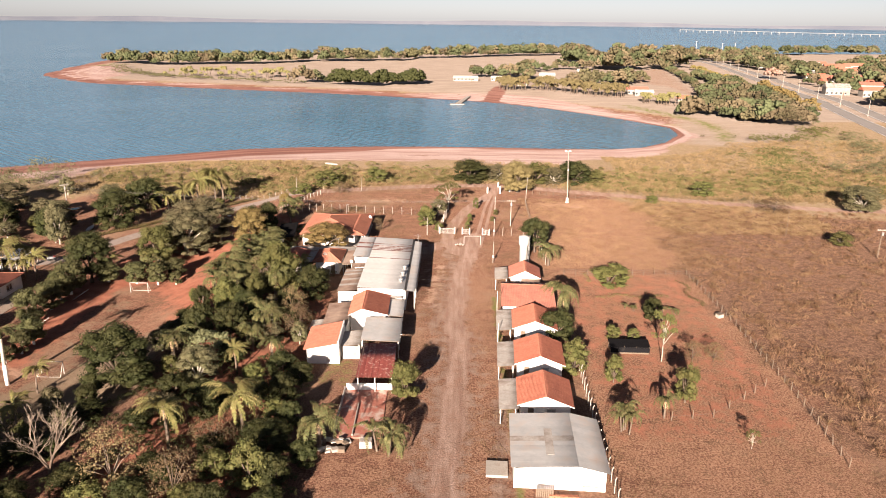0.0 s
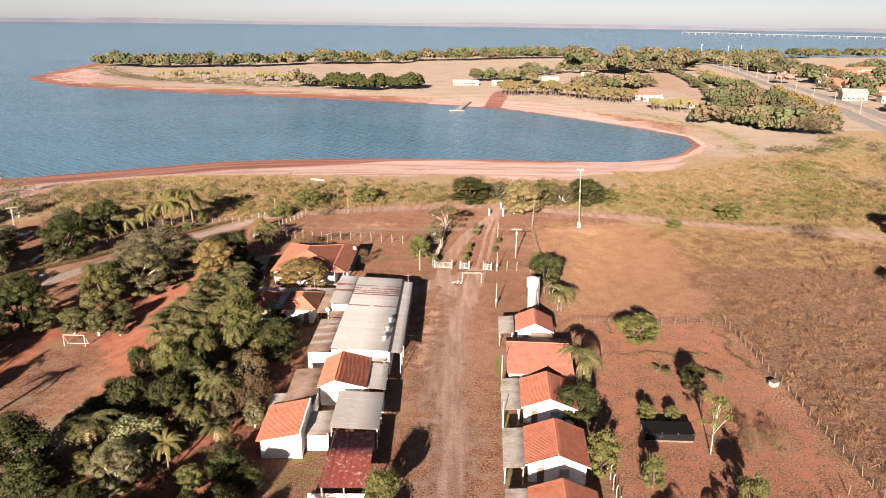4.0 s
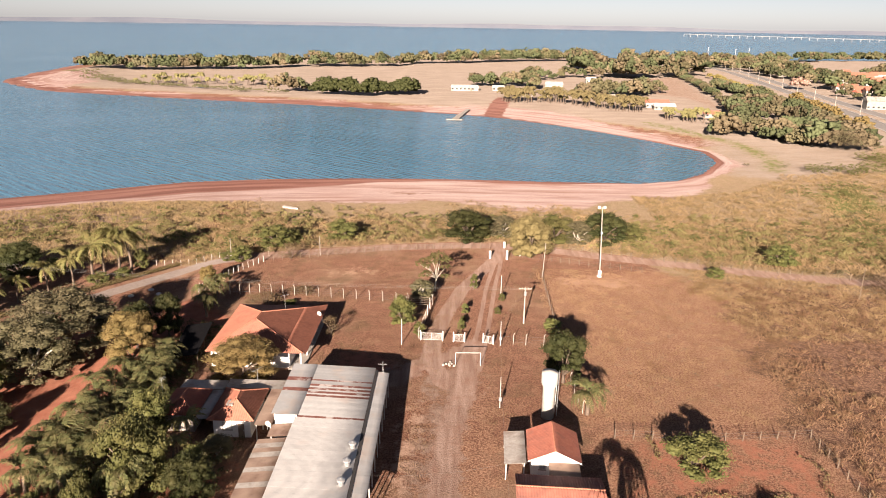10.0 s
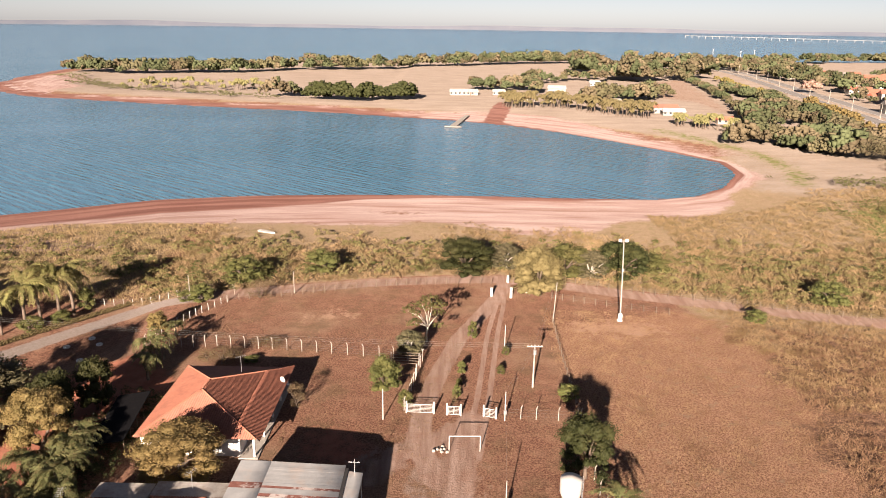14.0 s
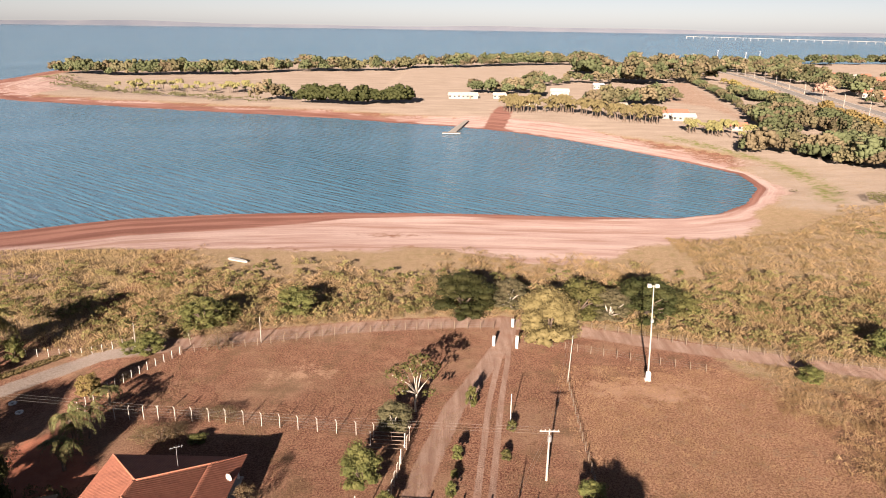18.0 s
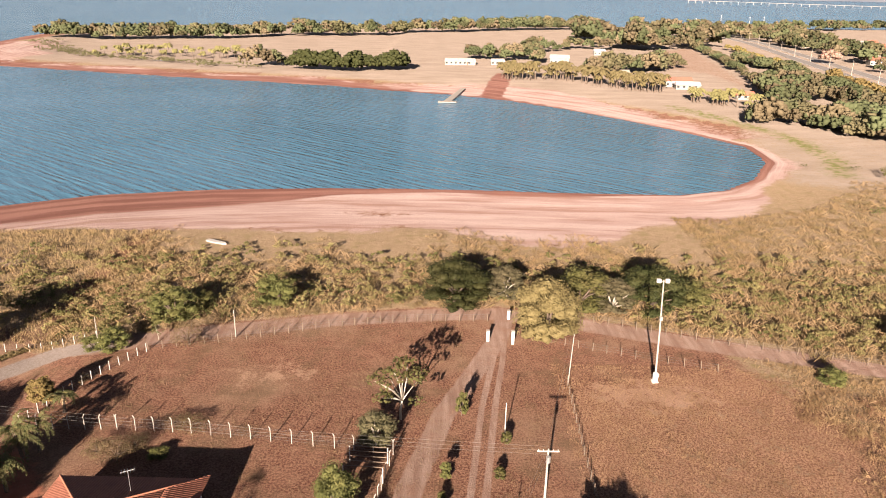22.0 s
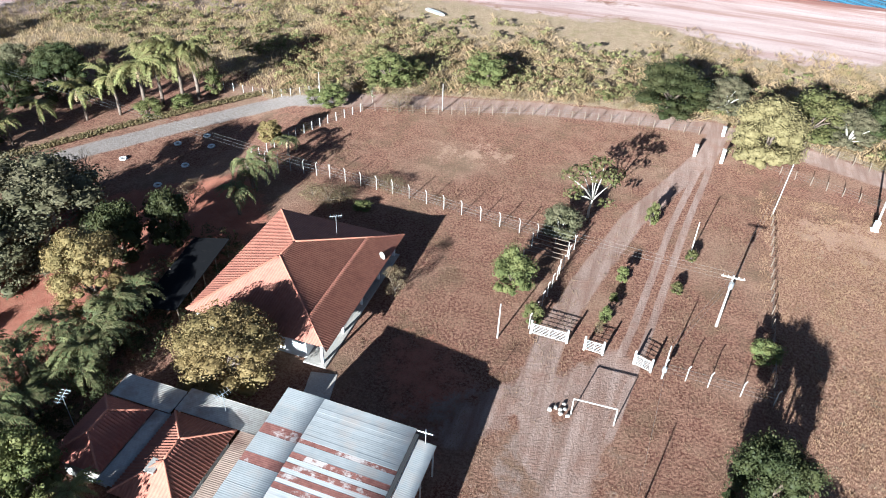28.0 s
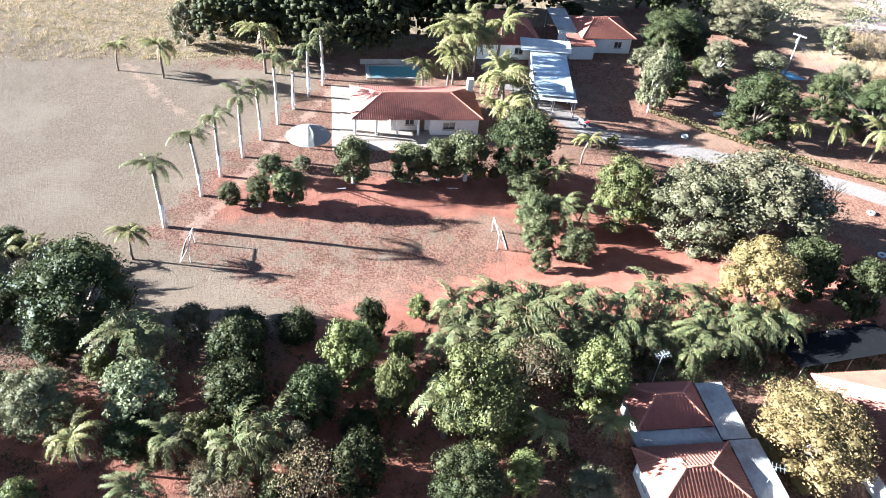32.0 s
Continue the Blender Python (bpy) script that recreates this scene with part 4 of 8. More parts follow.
PATTERN = dict(
    mango=[build_tree("mango", s, 0.08, 24, 5200, 0.058, r=(0.24, 0.40)) for s in (1, 2, 3)],
    mango_big=[build_tree("mango", s, 0.07, 36, 11000, 0.038, r=(0.18, 0.34)) for s in (21, 22)],
    lime_big=[build_tree("lime", s, 0.07, 34, 8000, 0.043, r=(0.18, 0.34)) for s in (23,)],
    olive_big=[build_tree("olive", s, 0.07, 44, 14000, 0.034, r=(0.16, 0.28), bark=BARK_PALE) for s in (24, 25)],
    autumn_big=[build_tree("autumn", 26, 0.04, 42, 17000, 0.032, r=(0.17, 0.30))],
    yellow_big=[build_tree("yellow", 27, 0.07, 44, 15000, 0.04, r=(0.25, 0.35))],
    lime=[build_tree("lime", s, 0.08, 22, 4800, 0.058, r=(0.24, 0.42)) for s in (4, 5)],
    olive=[build_tree("olive", s, 0.10, 30, 5000, 0.056, r=(0.18, 0.34), bark=BARK_PALE) for s in (6, 7)],
    yellow=[build_tree("yellow", s, 0.12, 30, 5000, 0.07, r=(0.22, 0.32)) for s in (8,)],
    autumn=[build_tree("autumn", s, 0.16, 28, 4600, 0.08, r=(0.20, 0.34)) for s in (9,)],
    topiary=[build_tree("topiary", s, 0.13, 22, 4600, 0.06, spread=0.66, r=(0.30, 0.40), white=0.3) for s in (10, 11)],
    bush=[build_tree("bush", s, 0.04, 16, 2800, 0.072, r=(0.22, 0.42)) for s in (12, 13)],
    dry=[build_tree("dry", s, 0.04, 18, 2400, 0.05, r=(0.18, 0.42), sparse=True) for s in (14, 15)],
    cactus=[build_tree("cactus", 16, 0.08, 24, 3000, 0.085, r=(0.16, 0.30), sparse=True)],
    sparse=[build_tree("bush", s, 0.35, 9, 900, 0.075, r=(0.16, 0.30), bark=BARK_PALE, sparse=True) for s in (17, 18)],
    bare=[build_bare(19), build_bare(20)],
)
PLANT_WORDS = dict(
    mango=("broadleaf_tree", "dense dark green broadleaf tree on red soil", "tree"),
    lime=("fruit_tree", "bright green leafy fruit tree", "tree"),
    olive=("shade_tree", "large grey-green shade tree with pale branches", "tree"),
    yellow=("round_tree", "round yellow-green tree with dense small leaves", "tree"),
    autumn=("golden_tree", "golden olive leafed tree beside a red roofed house", "tree"),
    topiary=("clipped_tree", "clipped round tree with a lime-washed trunk", "tree"),
    bush=("shrub", "green leafy shrub on dry ground", "shrub"),
    dry=("dry_shrub", "half-dry brownish shrub on bare soil", "shrub"),
    cactus=("pale_shrub", "pale grey-green shrub with thick leaves", "shrub"),
    sparse=("young_tree", "thin young tree with sparse yellowish leaves", "tree"),
    bare=("bare_tree", "leafless grey tree with thin branches", "tree"),
    royal=("royal_palm", "tall royal palm with a lime-washed trunk", "palm"),
    coco=("coconut_palm", "coconut palm with arching yellow-green fronds", "palm"),
    date=("feather_palm", "low feather palm with drooping green fronds", "palm"))
_count = {}


def plant(kind, x, y, h, r):
    """Sets a plant of that kind, height and crown radius at x, y."""
    name, label, cat = PLANT_WORDS[kind]
    k = _count[kind] = _count.get(kind, -1) + 1
    z, turn = ground_at(x, y), (k * 77.7) % 360
    if kind in PATTERN:
        pats = PATTERN.get(kind + "_big") if r > 3.2 and kind + "_big" in PATTERN else PATTERN[kind]
        m = pose(x, y, z, 0, 0, turn) @ Matrix.Diagonal((r, r, h / 2.0, 1))
        ob = copy_thing(pats[k % len(pats)], m)
    else:
        pats = PALMS[kind]
        pat, ph = pats[k % len(pats)]
        s = h / ph
        w = min(max(r / 2.9 * 1.25, s * 0.75), s * (1.35 if kind != "coco" else 1.02))
        ob = copy_thing(pat, pose(x, y, z, 0, 0, turn) @ Matrix.Diagonal((w, w, s, 1)))
    ob.name = name
    return tagged(ob, label, cat, {"royal": "palms along the drive", "topiary": "clipped trees by the house"}.get(kind, ""))


PALMS = dict(
    royal=[(build_palm("royal_palm", s, 7.6, 0.21, F_ROYAL, 15, None, lean, True, True), 10.2) for s, lean in ((1, 0.1), (2, -0.15))],
    coco=[(build_palm("coconut_palm", s, 5.6, 0.16, F_COCO, 22, None, lean, False, False, 6), 8.0) for s, lean in ((3, 0.5), (4, -0.4), (5, 0.2))],
    date=[(build_palm("feather_palm", s, 3.9, 0.2, F_DATE, 22, None, 0.1, False, False, 5), 6.8) for s in (6, 7)] +
         [(build_palm("feather_palm", 8, 3.2, 0.1, F_DATE, 24, None, 0.0, False, False, 0, True), 5.6)],
)

# ---- buildings ----
def tile_plane(a, b, top_a, top_b, pitch=0.30, course=0.45, amp=0.062, thick=0.12):
    """A ribbed roof slope: eave corners a, b (seen from outside, left to right) and the ends of its upper edge."""
    a, b, ta, tb = Vector(a), Vector(b), Vector(top_a), Vector(top_b)
    u = (b - a).normalized()
    n = u.cross(ta - a if (ta - a).length > 0.1 else tb - a).normalized()
    if n.z < 0:
        n = -n
    w = n.cross(u)
    w = w if w.z > 0 else -w
    L = (b - a).length
    ua, va, ub, vb = (ta - a).dot(u), (ta - a).dot(w), (tb - a).dot(u), (tb - a).dot(w)
    V = max(va, vb)
    nu = max(int(L / pitch) * 4, 4)
    nv = max(int(V / course), 1)
    us = np.linspace(0, L, nu + 1)
    top = np.full(us.shape, V)
    if ua > 0.05:
        top = np.minimum(top, us / ua * va)
    if L - ub > 0.05:
        top = np.minimum(top, (L - us) / (L - ub) * vb)
    hgt = amp * np.sin(us / pitch * 2 * np.pi)
    rows = []
    for j in range(nv + 1):
        for k in ((0,) if j == 0 else (1,) if j == nv else (1, 0)):
            v = np.minimum(V * j / nv, top)
            lift = hgt + (0.02 if k == 0 else 0.0)
            rows.append(np.array(a) + us[:, None] * np.array(u) + v[:, None] * np.array(w) + lift[:, None] * np.array(n))
    rows.insert(0, rows[0] - np.array(n) * thick)
    verts = np.concatenate(rows)
    i = np.arange(len(verts)).reshape(len(rows), nu + 1)
    q = np.stack([i[:-1, :-1], i[:-1, 1:], i[1:, 1:], i[1:, :-1]], -1).reshape(-1, 4)
    return verts, q


def roof_slope(parent, a, b, ta, tb, material, **kw):
    v, q = tile_plane(a, b, ta, tb, **kw)
    return part("roof_slope", np_mesh("roof_slope", v, q, material), None, parent)


def ridge_caps(parent, p, q, r=0.11):
    """A row of half-round cap tiles between two points."""
    p, q = Vector(p), Vector(q)
    n = max(int((q - p).length / 0.45), 2)
    pts = [p.lerp(q, i / n) + Vector((0, 0, 0.02)) for i in range(n + 1)]
    part("ridge_cap", Geo().tube(pts, [r * (1.0 if i % 2 else 0.84) for i in range(n + 1)], 7), RIDGE, parent, smooth=True)


def soffit(parent, pts, z):
    part("ceiling_board", Geo().slab([(x, y, z) for x, y in pts], 0.04), WOOD_GREY, parent)


def walls_rect(parent, x0, y0, x1, y1, z, material, gable=None, t=0.16):
    """Four walls as one shell each; gable=(ridge_x, ridge_z) closes the ends along y."""
    for (ax, ay, bx, by) in ((x0, y0, x1, y0), (x1, y1, x0, y1)):
        sgn = 1 if ay == y0 else -1
        pts = [(ax, ay, -0.1), (bx, by, -0.1), (bx, by, z)]
        if gable:
            pts.append((gable[0], ay, gable[1]))
        pts.append((ax, ay, z))
        g = Geo()
        back = [(p[0], p[1] + sgn * t, p[2]) for p in pts]
        g.rings([back, pts])
        part("wall", g, material, parent)
    for (x, sgn) in ((x0, 1), (x1, -1)):
        part("wall", Geo().box(x + sgn * t / 2, (y0 + y1) / 2, -0.1, t, y1 - y0 - 2 * t, z + 0.1), material, parent)


def window(parent, x, y, z, w, h, facing, pane=None, frame=None):
    """A framed window on a wall; facing is the outward way: 'S', 'E', 'N' or 'W'."""
    rz = {"S": 0, "E": 90, "N": 180, "W": 270}[facing]
    win = new("window")
    win.parent = parent
    win.matrix_basis = pose(x, y, z, 0, 0, rz)
    g = Geo()
    for dx, dz, sx, sz in ((0, 0, w + 0.12, 0.07), (0, h, w + 0.12, 0.07), (-w / 2, 0.07, 0.07, h - 0.07), (w / 2, 0.07, 0.07, h - 0.07), (0, 0.07, 0.05, h - 0.07)):
        g.box(dx, -0.02, dz, sx, 0.09, sz)
    part("frame", g, frame or METAL, win)
    for s in (-1, 1):
        part("pane", Geo().box(s * w / 4, 0.0, 0.06, w / 2 - 0.05, 0.02, h - 0.06), pane or GLASS, win)
    part("sill", Geo().box(0, -0.06, -0.06, w + 0.24, 0.2, 0.06, 0, 0.01), CONCRETE, win)


def door(parent, x, y, w, h, facing, material=None):
    rz = {"S": 0, "E": 90, "N": 180, "W": 270}[facing]
    d = part("door", Geo().box(0, -0.03, 0, w, 0.06, h, 0, 0.008).box(0, -0.05, 0.15, w * 0.7, 0.05, h * 0.35).box(0, -0.05, h * 0.55, w * 0.7, 0.05, h * 0.35), material or WOOD_GREY, parent)
    d.matrix_basis = pose(x, y, 0, 0, 0, rz)
    part("handle", Geo().box(w * 0.38, -0.1, 1.0, 0.03, 0.06, 0.14, 0, 0.005), METAL, d)


def gable_house(label, x, y, w, d, rz, eave, ridge, tile=TILE, ridge_at=0.5, over=0.45, windows=(), doors=(), wall=WALL_WHITE, eave_r=None):
    """A house whose ridge runs along its depth; x, y is the near left wall corner."""
    h = thing("house", label, "house", x, y, 0, rz)
    rx, er = w * ridge_at, eave if eave_r is None else eave_r
    sl, sr = (ridge - eave) / rx, (ridge - er) / (w - rx)
    walls_rect(h, 0, 0, w, d, min(eave, er) - 0.08, wall, (rx, ridge - 0.12))
    roof_slope(h, (-over, d + over, eave - sl * over), (-over, -over, eave - sl * over), (rx, d + over, ridge), (rx, -over, ridge), tile)
    roof_slope(h, (w + over, -over, er - sr * over), (w + over, d + over, er - sr * over), (rx, -over, ridge), (rx, d + over, ridge), tile)
    ridge_caps(h, (rx, -over, ridge), (rx, d + over, ridge))
    for yy in (-over + 0.02, d + over - 0.02):
        for x0, z0, x1, z1 in ((-over, eave - sl * over, rx, ridge), (w + over, er - sr * over, rx, ridge)):
            part("fascia", Geo().slab([(x0, yy - 0.03, z0 - 0.03), (x0, yy + 0.03, z0 - 0.03), (x1, yy + 0.03, z1 - 0.03), (x1, yy - 0.03, z1 - 0.03)] if x0 < x1 else
                                      [(x1, yy - 0.03, z1 - 0.03), (x1, yy + 0.03, z1 - 0.03), (x0, yy + 0.03, z0 - 0.03), (x0, yy - 0.03, z0 - 0.03)], 0.13), WALL_WHITE, h)
    for spec in windows:
        window(h, *spec)
    for spec in doors:
        door(h, *spec)
    return h


def hip_house(label, x0, y0, x1, y1, eave, p, q, top, tile=TILE, over=0.6, wall=WALL_WHITE, windows=(), doors=(), inset=None, rz=0.0, flip=False):
    """A hipped roof over walls: eave rectangle and the two ends p, q of its ridge (p nearer to y0, or to x0 when flip)."""
    cx, cy = (x0 + x1) / 2, (y0 + y1) / 2
    h = thing("house", label, "house", cx, cy, 0, rz)
    x0, x1, y0, y1 = x0 - cx, x1 - cx, y0 - cy, y1 - cy
    P, Q = (p[0] - cx, p[1] - cy, top), (q[0] - cx, q[1] - cy, top)
    A, B, C, D = (x0, y0, eave), (x1, y0, eave), (x1, y1, eave), (x0, y1, eave)
    if flip:
        slopes = ((A, B, P, Q), (B, C, Q, Q), (C, D, Q, P), (D, A, P, P))
        hips = ((A, P), (D, P), (B, Q), (C, Q))
    else:
        slopes = ((A, B, P, P), (B, C, P, Q), (C, D, Q, Q), (D, A, Q, P))
        hips = ((A, P), (B, P), (C, Q), (D, Q))
    for s in slopes:
        roof_slope(h, *s, tile)
    ridge_caps(h, P, Q)
    for a, b in hips:
        ridge_caps(h, a, b)
    soffit(h, [(x0 + 0.1, y0 + 0.1), (x1 - 0.1, y0 + 0.1), (x1 - 0.1, y1 - 0.1), (x0 + 0.1, y1 - 0.1)], eave - 0.06)
    wx0, wy0, wx1, wy1 = inset or (x0 + over, y0 + over, x1 - over, y1 - over)
    walls_rect(h, wx0, wy0, wx1, wy1, eave - 0.1, wall)
    for spec in windows:
        window(h, *spec)
    for spec in doors:
        door(h, *spec)
    return h


def sheet_roof(parent, x0, x1, y0, y1, zl, zr, materials, width=1.05, along="y", overlap=0.06, wave=0.18, amp=0.008, ragged=0.0, seed=0):
    """Corrugated sheets side by side; each sheet is a piece. Ribs run down the slope, along x; sheets follow one another along y."""
    rng = random.Random(seed)
    n = max(int(round((y1 - y0) / width)), 1)
    step = (y1 - y0) / n
    cells = max(int(step / wave) * 4, 4)
    for i in range(n):
        ya, yb = y0 + i * step, y0 + (i + 1) * step + overlap
        e0, e1 = rng.uniform(-ragged, ragged), rng.uniform(-ragged, ragged)
        ys = np.linspace(ya, yb, cells + 1)
        lift = amp * np.sin((ys - y0) / wave * 2 * np.pi) + 0.008 * (i % 2)
        rows = []
        for xx, zz in ((x0 + e0, zl), ((x0 + x1) / 2, (zl + zr) / 2), (x1 + e1, zr)):
            rows.append(np.stack([np.full(ys.shape, xx), ys, zz + lift], -1))
        low = [r - [0, 0, 0.018] for r in rows[::-1]]
        verts = np.concatenate(rows + low)
        k = np.arange(len(verts)).reshape(6, cells + 1)
        q = np.stack([k[:-1, :-1], k[1:, :-1], k[1:, 1:], k[:-1, 1:]], -1).reshape(-1, 4)
        mat = materials[i] if isinstance(materials, list) else materials
        part("roof_sheet", np_mesh("roof_sheet", verts, q, mat), None, parent)


def lean_to(label, x0, x1, y0, y1, zl, zr, material, rz=0.0, posts=True, wall=None, name="shed", walls=(), post_mat=None, wave=0.18, amp=0.015):
    """A mono-pitch roof on posts, or on some walls ('S', 'E', 'N', 'W')."""
    cx, cy = (x0 + x1) / 2, (y0 + y1) / 2
    s = thing(name, label, "shed", cx, cy, 0, rz)
    a, b, c, d = x0 - cx, x1 - cx, y0 - cy, y1 - cy
    sheet_roof(s, a, b, c, d, zl, zr, material, wave=wave, amp=amp, seed=int(abs(x0 * 7 + y0)))
    for k in range(max(int((d - c) / 2.6), 1) + 1):
        yy = c + 0.2 + k * (d - c - 0.4) / max(int((d - c) / 2.6), 1)
        part("beam", Geo().slab([(a + 0.1, yy - 0.05, zl - 0.04), (b - 0.1, yy - 0.05, zr - 0.04), (b - 0.1, yy + 0.05, zr - 0.04), (a + 0.1, yy + 0.05, zl - 0.04)], 0.12), WOOD_GREY, s)
        if posts:
            for xx, zz in ((a + 0.25, zl), (b - 0.25, zr)):
                part("post", Geo().box(xx, yy, 0, 0.14, 0.14, zz - 0.14, 0, 0.01), post_mat or PALE_PAINT, s)
    zw = min(zl, zr) - 0.12
    for side in walls:
        bx = {"S": (0, c + 0.1, b - a - 0.2, 0.16), "N": (0, d - 0.1, b - a - 0.2, 0.16), "E": (b - 0.2, 0, 0.16, d - c - 0.4), "W": (a + 0.2, 0, 0.16, d - c - 0.4)}[side]
        part("wall", Geo().box(bx[0], bx[1], -0.1, bx[2], bx[3], zw + 0.1), wall or WALL_WHITE, s)
    return s


def street_east():
    """The row of small houses along the east side of the dirt road."""
    win = lambda w: ((w * 0.62, -0.01, 1.0, 1.1, 0.9, "S", SHUTTER),)
    # warehouse with a low metal roof
    g = thing("warehouse", "white warehouse with a grey corrugated metal roof", "warehouse", 7.6, 70.6, 0, -3.0)
    walls_rect(g, 0, 0.1, 10.4, 10.9, 2.55, WALL_WHITE, (7.2, 3.35))
    sheet_roof(g, -0.4, 7.2, -0.35, 11.3, 3.05, 3.5, [ZINC if i != 5 else FIBRE for i in range(11)], 1.06, seed=3)
    sheet_roof(g, 7.2, 10.8, -0.35, 11.3, 3.49, 2.7, ZINC, 1.06, seed=4)
    part("skylight_sheet", Geo().box(4.2, 4.8, 3.36, 0.95, 5.6, 0.02), FIBRE, g, "dull translucent skylight sheet")
    window(g, 8.7, 0.09, 0.7, 1.6, 1.3, "S", SHUTTER)
    for y0, x0, d in ((85.3, 9.6, 6.9), (97.3, 10.2, 7.3), (110.2, 10.85, 7.2)):
        gable_house("small white house with an orange clay tile roof", x0, y0, 6.6, d, -3.5, 2.75, 4.0, windows=win(6.6), doors=((1.4, -0.01, 0.8, 2.0, "S"),))
    gable_house("small white house with a weathered red tile roof", 12.1, 135.0, 5.4, 5.9, -3.5, 2.75, 4.0, TILE_OLD, windows=((1.3, -0.01, 1.2, 0.7, 0.6, "S", SHUTTER),))
    # house whose ridge runs across
    h = thing("house", "long low house with a red clay tile roof", "house", 9.2, 119.4, 0, -3.0)
    walls_rect(h, 0.3, 0.6, 9.2, 11.6, 2.5, WALL_WHITE)
    # dark red near slope, its tile darkened further to offset the full sun
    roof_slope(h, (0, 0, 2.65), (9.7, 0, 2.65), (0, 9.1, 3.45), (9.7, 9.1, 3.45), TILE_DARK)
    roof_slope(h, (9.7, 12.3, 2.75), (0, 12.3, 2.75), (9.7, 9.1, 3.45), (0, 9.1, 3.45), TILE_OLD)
    ridge_caps(h, (0, 9.1, 3.45), (9.7, 9.1, 3.45))
    part("roof_sheet", Geo().slab([(7.9, -1.0, 2.45), (9.6, -1.0, 2.45), (9.6, 0.1, 2.6), (7.9, 0.1, 2.6)], 0.03), TILE, h)
    # lean-to roofs on the road side
    for x0, y0, y1, mat in ((6.9, 84.2, 92.6, FIBRE), (7.4, 96.6, 105.0, FIBRE), (8.0, 109.6, 118.2, FIBRE), (9.0, 134.2, 141.2, FIBRE)):
        lean_to("grey fibre-cement lean-to with a pale frame beside a house", x0, x0 + 2.6, y0, y1, 2.25, 2.5, mat, -3.0, walls=("N",), wall=WALL_GREY, name="lean_to")
    lean_to("small fibre-cement porch roof on a house gable", 14.0, 17.6, 132.2, 135.0, 2.2, 2.25, FIBRE_BROWN, -3.5, name="porch_roof", posts=True)


def street_west():
    """Sheds and houses along the west side of the road."""
    # floor of a demolished house
    s = thing("ruined_floor", "bare red floor slab with low broken walls", "ruin", -11.7, 86.6, 0, 1)
    part("slab", Geo().box(0, 0, -0.2, 6.2, 12.6, 0.38, 0, 0.05), FLOOR_RED, s)
    part("low_wall", Geo().box(-3.0, 0.4, 0.15, 0.18, 11.5, 0.55, 0, 0.03), WALL_GREY, s)
    part("low_wall", Geo().box(0.4, 6.2, 0.15, 6.4, 0.2, 1.0, 0, 0.03), WALL_WHITE, s, "white painted low wall")
    part("low_wall", Geo().box(-0.6, -2.0, 0.15, 0.16, 8.0, 0.3, 0, 0.03), CONCRETE, s)
    lean_to("open shed with a faded red corrugated roof", -16.2, -5.0, 94.8, 100.0, 2.65, 2.72, RED_SHEET, 91.5, wave=0.74, amp=0.05)
    lean_to("shed with a plain grey sheet roof on posts", -13.9, -7.8, 103.2, 112.4, 3.15, 2.9, ZINC, 1.0, walls=("W", "N"))
    # white house, single slope of tiles
    h = thing("house", "white house with a single slope of orange tiles", "house", -21.9, 101.0, 0, 2)
    walls_rect(h, 0, 0, 4.9, 8.0, 2.35, WALL_WHITE)
    part("parapet", Geo().slab([(4.8, -0.05, 3.75), (5.0, -0.05, 3.75), (5.0, 8.1, 3.75), (4.8, 8.1, 3.75)], 3.8), WALL_WHITE, h)
    part("gable_wall", Geo().rings([[(0, 0.16, 2.2), (4.9, 0.16, 2.2), (4.9, 0.16, 3.45), (0, 0.16, 2.5)], [(0, 0, 2.2), (4.9, 0, 2.2), (4.9, 0, 3.45), (0, 0, 2.5)]]), WALL_WHITE, h)
    roof_slope(h, (-0.5, 8.3, 2.5), (-0.5, -0.35, 2.5), (4.8, 8.3, 3.55), (4.8, -0.35, 3.55), TILE)
    lean_to("low grey fibre-cement shed between houses", -17.0, -13.9, 102.8, 108.2, 2.3, 2.5, FIBRE, 2, walls=("S",), wall=WALL_GREY)
    lean_to("old shed with stained fibre-cement sheets", -21.2, -17.0, 109.2, 119.5, 2.6, 2.9, FIBRE_BROWN, 2, walls=("S", "W", "E"), name="shed")
    lean_to("low white outbuilding with a grey roof", -23.2, -20.6, 109.4, 113.0, 2.1, 2.3, FIBRE, 2, walls=("S", "W"))
    gable_house("white house with a bright orange tile roof", -16.9, 113.9, 6.0, 8.3, 1.5, 3.1, 4.05, TILE, 0.34, 0.4, eave_r=3.1)
    lean_to("grey porch roof beside an orange roofed house", -10.7, -8.0, 114.2, 121.9, 2.7, 2.5, ZINC, 1.5, name="porch_roof")
    # long workshop
    b = thing("workshop", "long workshop with a patched pale metal roof and three vents", "workshop", 0, 0, 0, 0)
    rnd = random.Random(7)
    near = [ZINC_WHITE] * 17
    sheet_roof(b, -16.9, -8.3, 122.9, 140.0, 4.45, 4.1, near, 1.0, seed=1)
    far = []
    for i in range(30):
        far.append(RUST if i in (0, 11, 13, 15, 17, 20) else ZINC_WHITE if i < 18 else ZINC)
    sheet_roof(b, -16.6, -8.3, 140.05, 154.4, 4.45, 4.1, far, 0.48, seed=2)
    sheet_roof(b, -20.0, -16.6, 140.6, 154.4, 4.55, 4.47, [ZINC if i not in (6, 9) else RUST for i in range(14)], 0.98, seed=5)
    sheet_roof(b, -7.9, -6.3, 122.9, 153.6, 3.95, 3.75, ZINC, 1.0, seed=6)
    sheet_roof(b, -20.9, -16.9, 124.6, 137.2, 2.9, 3.3, [rnd.choice([FIBRE_BROWN, FIBRE_BROWN, FIBRE]) for _ in range(13)], 1.0, seed=8)
